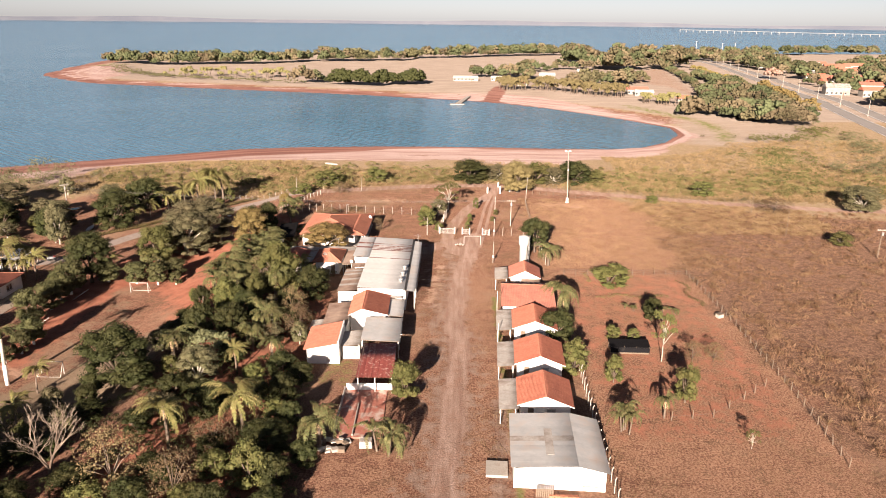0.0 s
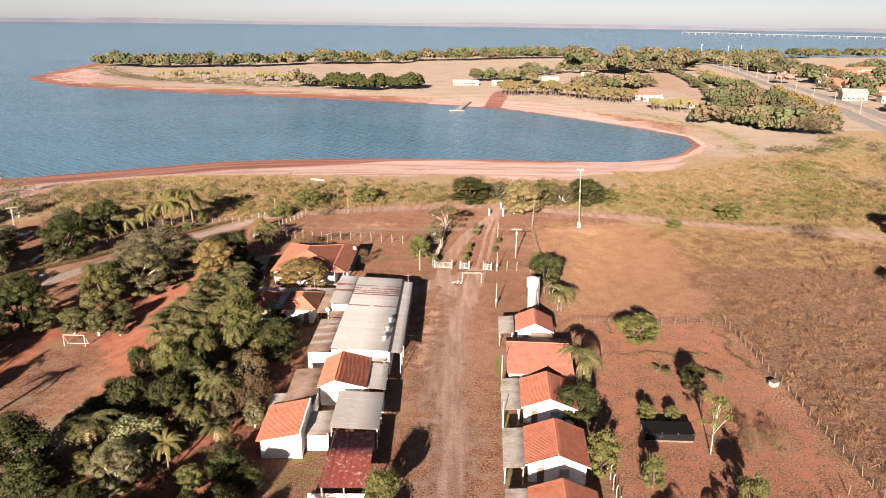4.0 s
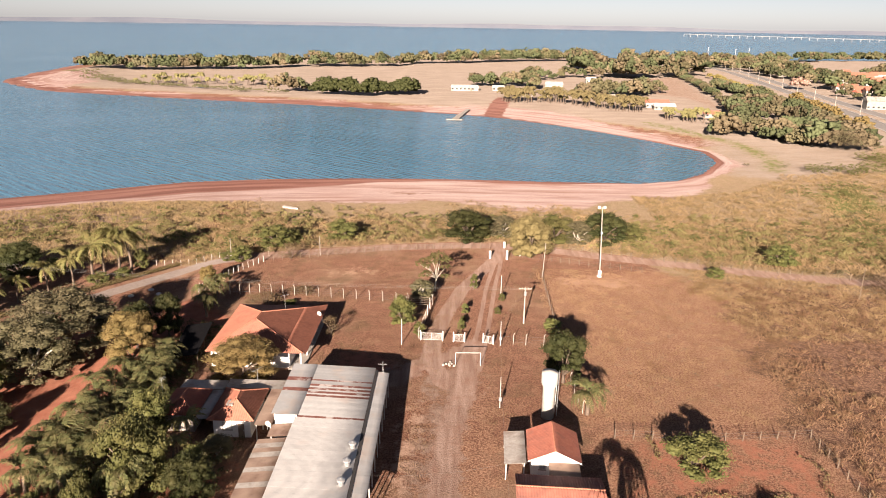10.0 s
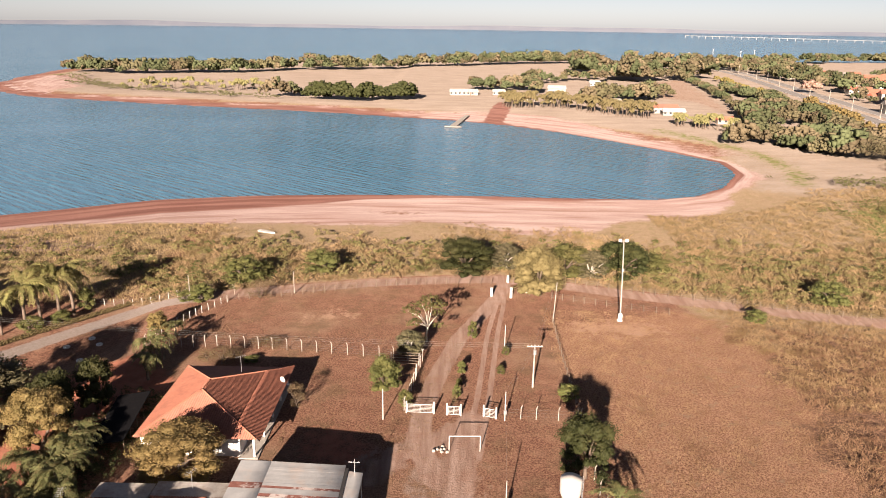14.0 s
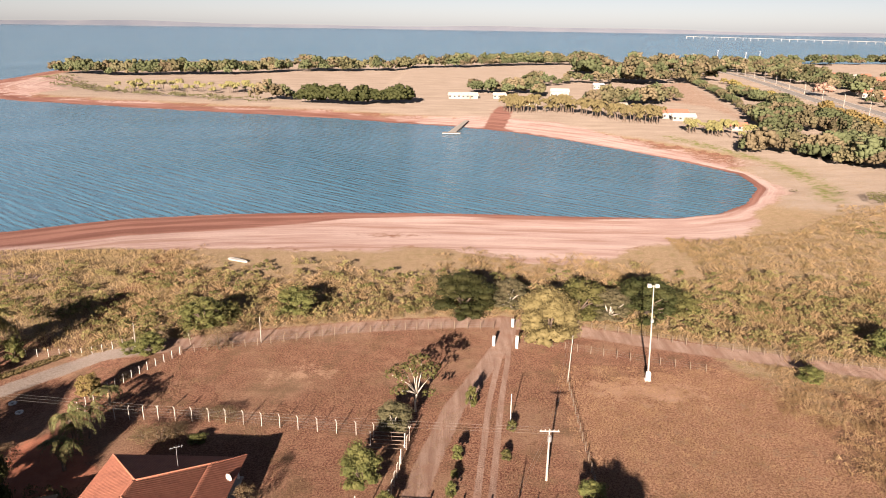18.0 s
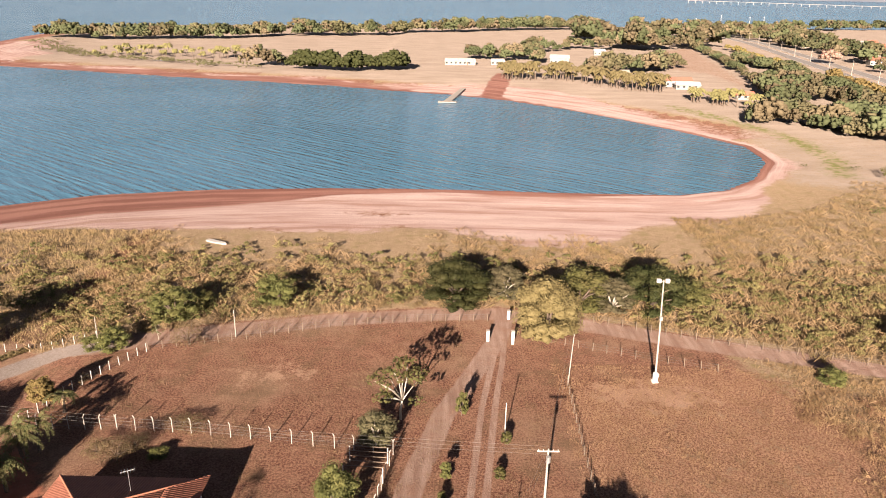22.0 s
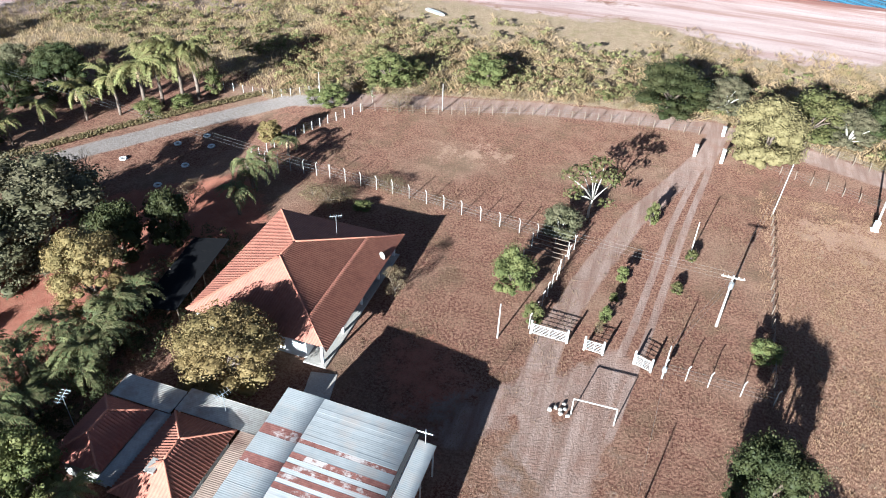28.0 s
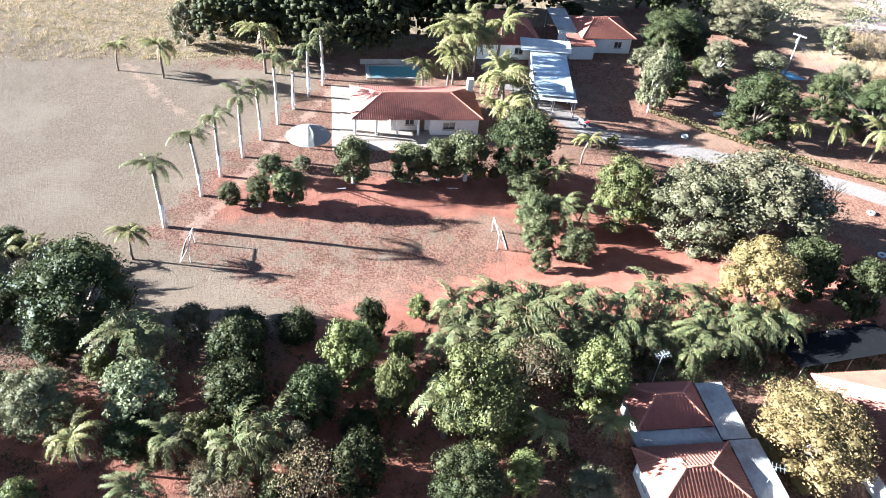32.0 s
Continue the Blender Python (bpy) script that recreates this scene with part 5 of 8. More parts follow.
    sheet_roof(b, -19.9, -16.9, 137.6, 140.4, 3.1, 3.3, FIBRE_BROWN, 0.95, seed=9)
    part("gutter", Geo().box(-8.1, 138.4, 3.98, 0.35, 31.2, 0.1), DARK, b, "dark box gutter")
    part("wall", Geo().box(-8.2, 138.5, -0.1, 0.2, 30.6, 4.0), WALL_WHITE, b)
    part("wall", Geo().box(-12.6, 123.3, -0.1, 8.4, 0.2, 4.2), WALL_WHITE, b)
    part("wall", Geo().box(-14.2, 154.0, -0.1, 11.4, 0.2, 4.2), WALL_GREY, b)
    part("wall", Geo().box(-19.6, 147.4, -0.1, 0.2, 13.2, 4.4), WALL_WHITE, b)
    part("wall", Geo().box(-18.2, 140.8, -0.1, 2.8, 0.2, 4.4), WALL_WHITE, b)
    part("wall", Geo().box(-20.6, 131, -0.1, 0.2, 12.4, 2.9), WALL_WHITE, b)
    part("wall", Geo().box(-18.8, 124.9, -0.1, 3.6, 0.2, 2.9), WALL_WHITE, b)
    for k in range(11):
        part("post", Geo().box(-6.5, 123.4 + k * 3.0, 0, 0.12, 0.12, 3.7), PALE_PAINT, b)
    for x, y in ((-8.9, 134.0), (-9.05, 130.5), (-9.2, 126.9)):
        v = new("roof_vent")
        v.parent = b
        v.matrix_basis = pose(x, y, 4.15)
        part("collar", Geo().tube([(0, 0, 0), (0, 0, 0.35)], 0.32, 12), METAL, v)
        g = Geo()
        for k in range(14):
            a = 2 * math.pi * k / 14
            p = [(math.cos(a + 0.25 * math.sin(t * math.pi)) * r, math.sin(a + 0.25 * math.sin(t * math.pi)) * r, 0.35 + 0.55 * t) for t, r in ((0, 0.3), (0.3, 0.47), (0.7, 0.45), (1, 0.12))]
            q = [(math.cos(a + 0.45 + 0.25 * math.sin(t * math.pi)) * r, math.sin(a + 0.45 + 0.25 * math.sin(t * math.pi)) * r, 0.35 + 0.55 * t) for t, r in ((0, 0.3), (0.3, 0.47), (0.7, 0.45), (1, 0.12))]
            for i in range(3):
                g.face(p[i], q[i], q[i + 1], p[i + 1])
        g.tube([(0, 0, 0.88), (0, 0, 0.93)], [0.16, 0.1], 10)
        part("turbine", g, METAL, v, "round spinning metal turbine head")
    part("antenna_mast", Geo().tube([(-7.2, 153.5, 3.8), (-7.2, 153.5, 5.6)], 0.04, 6).tube([(-7.9, 153.5, 5.2), (-6.6, 153.5, 5.2)], 0.025, 5), METAL, b)
    lean_to("low annex with grey sheets behind the workshop", -16.6, -8.6, 122.0, 124.0, 3.0, 2.9, ZINC, 0, name="annex")


def satellite_dish(x, y, z, rz, r=0.5):
    d = thing("satellite_dish", "white round satellite dish on a short mast", "dish", x, y, z, rz)
    g = Geo()
    rings = []
    for k in range(5):
        rr = r * k / 4 + 0.01
        rings.append([(rr * math.cos(a), -0.3 * (rr * rr) / r, rr * math.sin(a)) for a in [2 * math.pi * j / 14 for j in range(14)]])
    g.rings([[(p[0], p[1] + 0.02, p[2]) for p in q] for q in rings], False).rings(rings, False)
    part("reflector", g, PALE_PAINT, d, smooth=True)
    part("mast", Geo().tube([(0, 0.05, -0.7), (0, 0.05, 0)], 0.03, 6), METAL, d)
    part("feed_arm", Geo().tube([(0, 0, -r), (0, -r * 0.9, 0)], 0.015, 5), METAL, d)


def antenna(x, y, z, h, rz):
    a = thing("tv_antenna", "thin metal roof antenna with crossbars", "antenna", x, y, z, rz)
    part("mast", Geo().tube([(0, 0, 0), (0, 0, h)], 0.03, 6), METAL, a)
    part("boom", Geo().tube([(-0.7, 0, h - 0.1), (0.7, 0, h + 0.05)], 0.02, 5), METAL, a)
    for k in range(5):
        part("rod", Geo().tube([(-0.6 + k * 0.3, -0.4, h - 0.07 + k * 0.03), (-0.6 + k * 0.3, 0.4, h - 0.07 + k * 0.03)], 0.012, 4), METAL, a)


def centre_houses():
    h = hip_house("large white house with a hipped terracotta tile roof", -35.3, 161.4, -20.3, 180.6, 2.85, (-29.8, 170.6), (-29.5, 173.4), 4.5,
                  TILE_TERRA, inset=(-6.9, -9.0, 5.3, 9.0), windows=((5.3, -5.0, 1.0, 1.4, 1.1, "E"), (5.3, 2.0, 1.0, 1.4, 1.1, "E"), (5.3, 6.5, 1.0, 1.2, 1.1, "E")),
                  doors=((5.32, -1.5, 0.9, 2.1, "E"),))
    for k in range(5):
        part("column", Geo().box(7.1, -9.2 + k * 4.6, 0, 0.24, 0.24, 2.8, 0, 0.02), WALL_WHITE, h)
    part("veranda_floor", Geo().box(6.4, 0, -0.1, 2.4, 19.4, 0.28, 0, 0.02), CONCRETE, h)
    roof_slope(h, (8.1, -10.2, 2.9), (8.1, 10.2, 2.9), (4.6, -6.9, 3.52), (4.6, 6.9, 3.52), TILE_TERRA)
    satellite_dish(-20.4, 175.8, 3.3, 150, 0.45)
    antenna(-26.5, 177.5, 3.6, 2.4, 20)
    path = thing("walkway", "worn concrete walkway by the white house", "path", -19.6, 160.2, 0, 0, kind="structure")
    part("paving", Geo().box(0, -1.6, -0.06, 2.6, 4.4, 0.12, 12, 0.02), CONCRETE, path)
    h = hip_house("small white house with a hipped orange tile roof", -28.6, 141.6, -22.6, 150.1, 2.8, (-25.6, 144.8), (-25.6, 146.9), 4.15, TILE_TERRA,
                  windows=((-0.6, -3.62, 1.1, 1.2, 1.0, "S"),), doors=((1.2, -3.66, 0.8, 2.0, "S"),))
    part("roof_hatch", Geo().box(-0.6, -1.6, 3.75, 0.9, 1.3, 0.16, 0, 0.03), CONCRETE, h, "small skylight hatch")
    hip_house("low outbuilding with a hipped weathered tile roof", -35.3, 142.7, -30.3, 149.6, 2.75, (-32.9, 145.0), (-32.9, 147.4), 4.1, TILE_OLD, wall=WALL_GREY)
    lean_to("grey corrugated lean-to behind the small house", -35.0, -28.9, 149.8, 152.3, 2.75, 2.7, FIBRE, 0, walls=("N",), wall=WALL_GREY)
    lean_to("narrow grey corrugated roof between two houses", -30.3, -28.7, 142.2, 149.7, 2.6, 2.6, FIBRE, 0, posts=False)
    lean_to("grey corrugated side roof with one white sheet", -28.8, -20.6, 150.3, 152.8, 2.7, 2.6, FIBRE, 0, walls=("N",), wall=WALL_GREY)
    lean_to("stained fibre-cement roof beside the workshop", -22.4, -20.1, 141.0, 150.2, 2.6, 2.7, FIBRE_BROWN, 0, name="lean_to")
    antenna(-24.6, 151.6, 2.7, 2.2, 60)
    antenna(-35.8, 146.2, 2.3, 3.6, 100)
    satellite_dish(-20.2, 139.4, 3.7, 160, 0.4)
    # dark netting shed
    n = thing("shade_shed", "low shed of black netting over rough posts", "shed", -39.4, 167.2, 0, 8)
    part("netting", Geo().slab([(-2.2, -6.2, 1.9), (2.0, -6.2, 2.3), (2.2, 6.2, 2.4), (-2.0, 6.0, 2.0)], 0.05), SHADE_NET, n)
    part("side_net", Geo().box(-2.0, 0, 0.1, 0.06, 11.6, 1.8), SHADE_NET, n)
    for k in range(5):
        for xx in (-1.9, 1.9):
            part("post", Geo().tube([(xx, -5.8 + k * 2.9, -0.1), (xx, -5.8 + k * 2.9, 2.1)], 0.06, 6), WOOD_GREY, n)


def west_estate():
    h = hip_house("white bungalow with a red tiled hipped roof and a veranda", -93.0, 120.4, -83.0, 138.6, 2.85, (-88.4, 124.9), (-88.6, 134.6), 4.1, TILE_OLD,
                  inset=(-4.4, -3.6, 3.2, 8.6), windows=((4.5, 4.4, 1.0, 1.7, 1.1, "E"), (3.2, -1.0, 1.0, 1.2, 1.1, "E")), doors=((3.22, 0.6, 1.0, 2.1, "E"),))
    part("front_room", Geo().box(3.9, 5.2, -0.1, 1.2, 6.8, 2.8), WALL_WHITE, h)
    for k in range(4):
        part("column", Geo().box(4.5, -8.6 + k * 2.9, 0, 0.3, 0.3, 2.8, 0, 0.03), WALL_WHITE, h)
    for k in range(3):
        part("column", Geo().box(-4.4 + k * 4.0, -8.7, 0, 0.3, 0.3, 2.8, 0, 0.03), WALL_WHITE, h)
    part("veranda_floor", Geo().box(0, -1.6, -0.1, 11.6, 18.0, 0.26, 0, 0.03), PAVING, h)
    part("chimney", Geo().box(-3.4, 8.4, 2.6, 0.7, 0.9, 2.4, 0, 0.05), WALL_WHITE, h)
    yard = thing("patio", "pale paved yard round the bungalow", "patio", -87.5, 128.5, 0, 0, kind="structure")
    part("paving", Geo().box(-1.5, -2.0, -0.1, 19.0, 17.5, 0.16, 0, 0.03), PAVING, yard)
    pool = thing("swimming_pool", "turquoise swimming pool with a concrete rim", "pool", -103.6, 127.7, 0, 1)
    part("basin_water", Geo().box(0, 0, -0.4, 4.1, 7.7, 0.46), POOL, pool)
    for x, y, sx, sy in ((-2.3, 0, 0.5, 9.0), (2.3, 0, 0.5, 9.0), (0, -4.2, 4.1, 0.6), (0, 4.2, 4.1, 0.6)):
        part("rim", Geo().box(x, y, -0.1, sx, sy, 0.3, 0, 0.03), CONCRETE, pool)
    wallp = thing("garden_wall", "low grey wall behind the pool", "wall", -106.6, 127.6, 0, 1)
    part("wall", Geo().box(0, 0, -0.1, 0.2, 10.4, 0.95, 0, 0.02), WALL_GREY, wallp)
    # long pale shed
    s = thing("long_shed", "long pale shed with a blue-grey metal roof", "shed", -99.0, 152.2, 0, -10)
    sheet_roof(s, -9.0, 9.0, -2.9, 2.9, 3.1, 2.9, BLUE_SHEET, 0.97, seed=11)
    sheet_roof(s, -10.5, -6.0, -4.6, 3.8, 3.6, 3.3, ZINC_WHITE, 1.0, seed=12)
    sheet_roof(s, 5.6, 9.8, -3.3, 3.3, 2.7, 2.5, ZINC_WHITE, 1.0, seed=13)
    part("wall", Geo().box(-1.5, -2.7, -0.1, 14.0, 0.15, 3.0), WALL_WHITE, s)
    part("wall", Geo().box(-1.5, 2.7, -0.1, 14.0, 0.15, 2.9), WALL_WHITE, s)
    for k in range(3):
        for yy in (-3.1, 0, 3.1):
            part("post", Geo().box(6.2 + k * 1.7, yy, 0, 0.12, 0.12, 2.5), PALE_PAINT, s)
    hip_house("large house with an old red tile roof among palms", -121.5, 141.4, -108.5, 153.2, 2.9, (-118.0, 145.5), (-117.6, 149.0), 5.4, TILE_OLD, windows=((5.92, 2.0, 1.0, 1.4, 1.1, "E"),))
    hip_house("white house with an orange tiled hipped roof", -122, 161, -111.8, 171.0, 2.9, (-117.4, 164.6), (-117.4, 167.2), 4.5, TILE, windows=((4.52, 2.0, 1.0, 1.3, 1.1, "E"),))
    lean_to("small white annex with tiles", -114, -109.5, 158.6, 163.0, 2.9, 2.4, TILE, 0, walls=("S", "E", "W"))
    lean_to("grey metal roof between two houses", -124, -114.5, 157.4, 160.9, 3.6, 3.0, FIBRE, 0, walls=("E",))
    # thatched shelter
    g = thing("thatched_shelter", "round thatched shelter on a post", "shelter", -80.2, 114.7, 0, 0)
    cone = Geo()
    rnd = random.Random(3)
    rings = []
    for r, z in ((2.9, 1.9), (2.95, 2.0), (2.2, 2.5), (1.2, 3.0), (0.15, 3.45)):
        rings.append([(r * (1 + rnd.uniform(-0.04, 0.04)) * math.cos(a), r * (1 + rnd.uniform(-0.04, 0.04)) * math.sin(a), z + rnd.uniform(-0.04, 0.04)) for a in [2 * math.pi * k / 22 for k in range(22)]])
    cone.rings(rings)
    part("thatch", cone, THATCH, g)
    part("post", Geo().tube([(0, 0, -0.1), (0, 0, 3.2)], 0.12, 8), WOOD_GREY, g)
    for k in range(6):
        a = k * math.pi / 3
        part("rafter", Geo().tube([(0, 0, 3.1), (2.5 * math.cos(a), 2.5 * math.sin(a), 2.0)], 0.05, 5), WOOD_GREY, g)


street_east()
street_west()
centre_houses()
west_estate()
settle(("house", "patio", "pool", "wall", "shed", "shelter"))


# ---- planting, space by space ----
ORCHARD_1 = (
    ("date", -42.4, 100.5, 7.9, 3.6), ("lime", -41.6, 97.1, 3.0, 1.5), ("cactus", -36.9, 101.3, 5.5, 3.4),
    ("olive", -36.2, 93.8, 6.4, 3.4), ("mango", -41.2, 109.1, 6.6, 2.8), ("mango", -36.3, 109.5, 6.5, 2.9),
    ("mango", -35.3, 115.8, 7.0, 2.4), ("lime", -39.5, 119.0, 7.6, 2.7), ("mango", -44.8, 121.1, 5.3, 1.8),
    ("lime", -41.0, 123.9, 4.5, 1.4), ("lime", -35.4, 122.7, 7.5, 1.9), ("date", -32.8, 126.8, 9.5, 2.9),
    ("lime", -32.6, 129.2, 11.2, 4.3), ("dry", -37.5, 135.1, 6.4, 3.1), ("lime", -35.5, 141.0, 7.6, 2.8),
    ("coco", -30.4, 134.7, 5.8, 2.6), ("coco", -30.6, 140.8, 5.2, 2.4), ("date", -30.8, 111.5, 8.9, 3.1),
    ("date", -31.3, 104.9, 6.7, 2.0),
)
ORCHARD_2 = (
    ("coco", -31.9, 97.7, 5.5, 2.5), ("bush", -33.3, 107.1, 4.3, 1.7), ("mango", -28.6, 119.4, 5.6, 2.4),
    ("olive", -30.6, 114.7, 5.8, 1.6), ("mango", -25.8, 127.5, 7.1, 3.3), ("lime", -27.1, 132.3, 5.0, 1.7),
    ("olive", -26.2, 137.7, 3.0, 2.3), ("date", -27.8, 103.0, 4.9, 2.4), ("dry", -26.7, 115.4, 7.5, 2.8),
    ("dry", -29.1, 107.4, 4.1, 1.3), ("lime", -28.4, 94.4, 3.3, 1.7), ("autumn", -28.4, 157.8, 6.9, 5.9),
    ("coco", -26.2, 80.7, 8.8, 3.6), ("coco", -34.4, 77.2, 8.2, 3.8), ("mango", -22.9, 88.6, 4.8, 2.3),
    ("mango", -32.4, 84.6, 5.6, 2.4), ("dry", -38.0, 69.7, 7.9, 4.2), ("dry", -30.2, 67.9, 6.4, 3.1),
    ("dry", -24.9, 109.9, 6.1, 2.8),
)
ORCHARD_3 = (
    ("date", -42.9, 136.3, 8.3, 4.6), ("mango", -22.4, 77.0, 4.3, 3.8), ("dry", -28.6, 76.8, 4.7, 3.1),
    ("bush", -22.6, 70.2, 5.8, 2.6), ("date", -40.1, 127.5, 6.5, 2.2), ("date", -42.2, 129.6, 6.3, 2.8),
    ("date", -40.8, 131.8, 5.2, 2.7), ("date", -40.9, 133.9, 5.8, 2.3), ("date", -41.4, 136.0, 5.4, 2.8),
    ("date", -40.0, 138.1, 6.5, 2.6), ("date", -41.3, 140.2, 5.1, 2.2), ("date", -42.3, 142.4, 5.5, 2.5),
    ("date", -41.5, 144.5, 6.4, 2.6), ("date", -41.1, 146.6, 5.1, 2.2), ("date", -41.6, 148.8, 4.9, 2.6),
    ("date", -40.0, 150.9, 5.9, 2.3), ("date", -40.3, 153.0, 6.2, 2.8), ("date", -40.2, 155.1, 6.1, 2.8),
    ("date", -41.6, 157.2, 6.6, 3.0),
)
ORCHARD_4 = (
    ("date", -44.8, 129.0, 6.6, 2.8), ("date", -45.4, 133.2, 7.2, 2.9), ("date", -44.6, 138.0, 6.4, 2.7), ("date", -45.2, 141.6, 7.4, 3.0),
    ("date", -44.4, 146.0, 6.9, 2.8), ("date", -45.6, 150.2, 7.3, 2.9), ("date", -44.6, 154.4, 6.7, 2.8),
    ("date", -42.0, 159.4, 6.1, 2.8),
)
ESTATE_1 = (
    ("royal", -67.2, 97.9, 10.4, 2.7), ("royal", -73.6, 101.3, 10.3, 2.3), ("royal", -78.0, 103.2, 10.3, 2.2),
    ("royal", -82.8, 105.6, 10.8, 2.1), ("royal", -87.3, 107.8, 9.8, 2.2), ("royal", -91.9, 109.9, 11.8, 2.3),
    ("royal", -96.6, 112.0, 8.5, 2.2), ("royal", -100.9, 114.2, 10.2, 2.2), ("royal", -104.8, 116.4, 11.3, 2.3),
    ("coco", -106.6, 91.3, 8.0, 3.7), ("coco", -109.1, 83.9, 6.0, 3.7), ("coco", -118.3, 124.1, 8.7, 4.4),
    ("coco", -107.5, 139.4, 11.2, 4.4), ("coco", -110.2, 142.1, 10.8, 3.7), ("coco", -105.3, 137.7, 7.8, 3.7),
    ("coco", -114.4, 147.1, 10.1, 4.0), ("coco", -93.0, 143.6, 11.1, 4.0), ("coco", -91.2, 145.0, 8.7, 3.7),
    ("coco", -90.3, 141.7, 6.4, 3.7),
)
ESTATE_2 = (
    ("mango", -75.7, 142.7, 11.4, 5.2), ("topiary", -76.1, 120.4, 7.3, 2.9), ("topiary", -76.4, 127.8, 6.3, 3.0),
    ("topiary", -76.6, 131.8, 6.6, 2.8), ("topiary", -76.5, 135.5, 8.0, 3.6), ("topiary", -77.2, 109.7, 3.8, 2.2),
    ("topiary", -71.1, 108.6, 4.7, 1.9), ("topiary", -71.2, 112.3, 5.8, 2.6), ("topiary", -71.7, 105.0, 3.4, 1.7),
    ("olive", -79.6, 113.6, 2.0, 1.5), ("topiary", -72.3, 143.1, 4.7, 3.0), ("topiary", -66.1, 142.5, 5.2, 2.8),
    ("topiary", -61.4, 141.9, 5.1, 2.5), ("topiary", -57.4, 141.5, 3.0, 1.5), ("topiary", -59.0, 146.1, 4.8, 2.6),
    ("lime", -66.0, 153.7, 10.4, 4.6), ("date", -65.4, 147.0, 6.6, 2.7), ("coco", -80.6, 153.1, 5.8, 3.7),
    ("coco", -73.6, 147.3, 5.6, 3.7),
)
ESTATE_3 = (
    ("bush", -84.0, 158.6, 3.0, 0.9), ("olive", -62.0, 161.8, 11.4, 7.5), ("olive", -61.5, 169.6, 12.7, 9.9),
    # mangos at -49 and -45 are added for the long shadows they cast
    ("bare", -63.8, 179.5, 8.5, 4.5), ("autumn", -46.7, 161.2, 9.6, 4.5), ("mango", -49.0, 168.5, 8.4, 3.2), ("mango", -45.2, 172.5, 8.6, 2.8), ("mango", -136.7, 166.8, 3.1, 2.9),
    ("mango", -120.7, 181.6, 8.4, 6.5), ("mango", -119.5, 184.6, 6.9, 4.9), ("olive", -126.8, 198.5, 7.9, 7.5),
    ("mango", -100.9, 173.0, 8.7, 3.1), ("olive", -111.8, 173.3, 4.2, 3.1), ("bush", -110.9, 183.9, 3.1, 1.8),
    ("olive", -97.8, 169.9, 5.9, 1.9), ("mango", -88.7, 183.6, 11.1, 6.3), ("olive", -101.0, 182.3, 5.0, 2.9),
    ("olive", -111.3, 197.5, 3.8, 3.7), ("olive", -116.7, 213.3, 5.7, 2.7), ("bare", -103.6, 207.3, 5.4, 4.6),
    ("mango", -93.4, 208.0, 7.7, 3.8),
)
ESTATE_4 = (
    ("coco", -84.9, 188.4, 6.1, 3.7), ("coco", -83.5, 193.4, 6.9, 3.8), ("olive", -119.3, 93.0, 7.8, 2.9),
    ("olive", -124.4, 96.2, 6.1, 2.5), ("bush", -124.6, 101.0, 6.1, 3.1), ("coco", -108.7, 107.0, 10.0, 3.7),
    ("mango", -48.3, 94.2, 9.5, 5.8), ("mango", -49.3, 87.1, 4.0, 1.6), ("coco", -57.6, 84.1, 6.0, 1.8),
    ("coco", -60.6, 85.7, 3.8, 2.0), ("coco", -61.0, 88.6, 3.0, 1.6), ("coco", -61.4, 91.9, 2.7, 1.6),
    ("coco", -61.2, 95.4, 5.8, 2.2), ("lime", -47.8, 126.1, 2.7, 1.3), ("dry", -48.6, 181.7, 3.6, 1.8),
    ("coco", -74.3, 205.5, 12.1, 4.5), ("coco", -73.1, 208.3, 10.8, 3.7), ("coco", -70.7, 210.5, 13.3, 3.7),
    ("coco", -69.0, 212.4, 12.3, 3.8),
)
ESTATE_5 = (
    ("bush", -67.9, 215.3, 4.5, 1.9), ("lime", -46.5, 198.9, 2.7, 1.0), ("bare", -46.1, 71.6, 10.0, 4.9),
    ("coco", -112.5, 137, 9.5, 4.2), ("coco", -117.5, 141.5, 9.8, 4.2), ("coco", -103.4, 136.6, 8.4, 4.0),
    ("coco", -101.4, 132.2, 7.2, 3.8), ("coco", -99.4, 144.4, 8.2, 4.0), ("coco", -88, 143.6, 7.6, 3.8),
    ("olive", -96.2, 168.9, 11, 3.0), ("mango", -115.7, 178.2, 8, 4), ("olive", -109, 186, 7.5, 3.6),
    ("lime", -104, 176.5, 5, 2.6), ("coco", -77, 202.5, 9.4, 3.8), ("bush", -72.5, 204, 3, 2.4),
    # mangos at -59 and -53 stand out of view, added to shade the pitch
    ("bush", -69, 208, 2.6, 2.2), ("mango", -59, 73, 9.5, 4.6), ("mango", -53, 66, 9, 4.4),
    ("mango", -88.5, 204, 9.5, 5),
)
ESTATE_6 = (
    ("mango", -95, 199, 8, 4.4), ("coco", -80.5, 199, 8, 3.4), ("bush", -84, 210, 4, 3),
    ("olive", -100, 206, 7, 4),
)
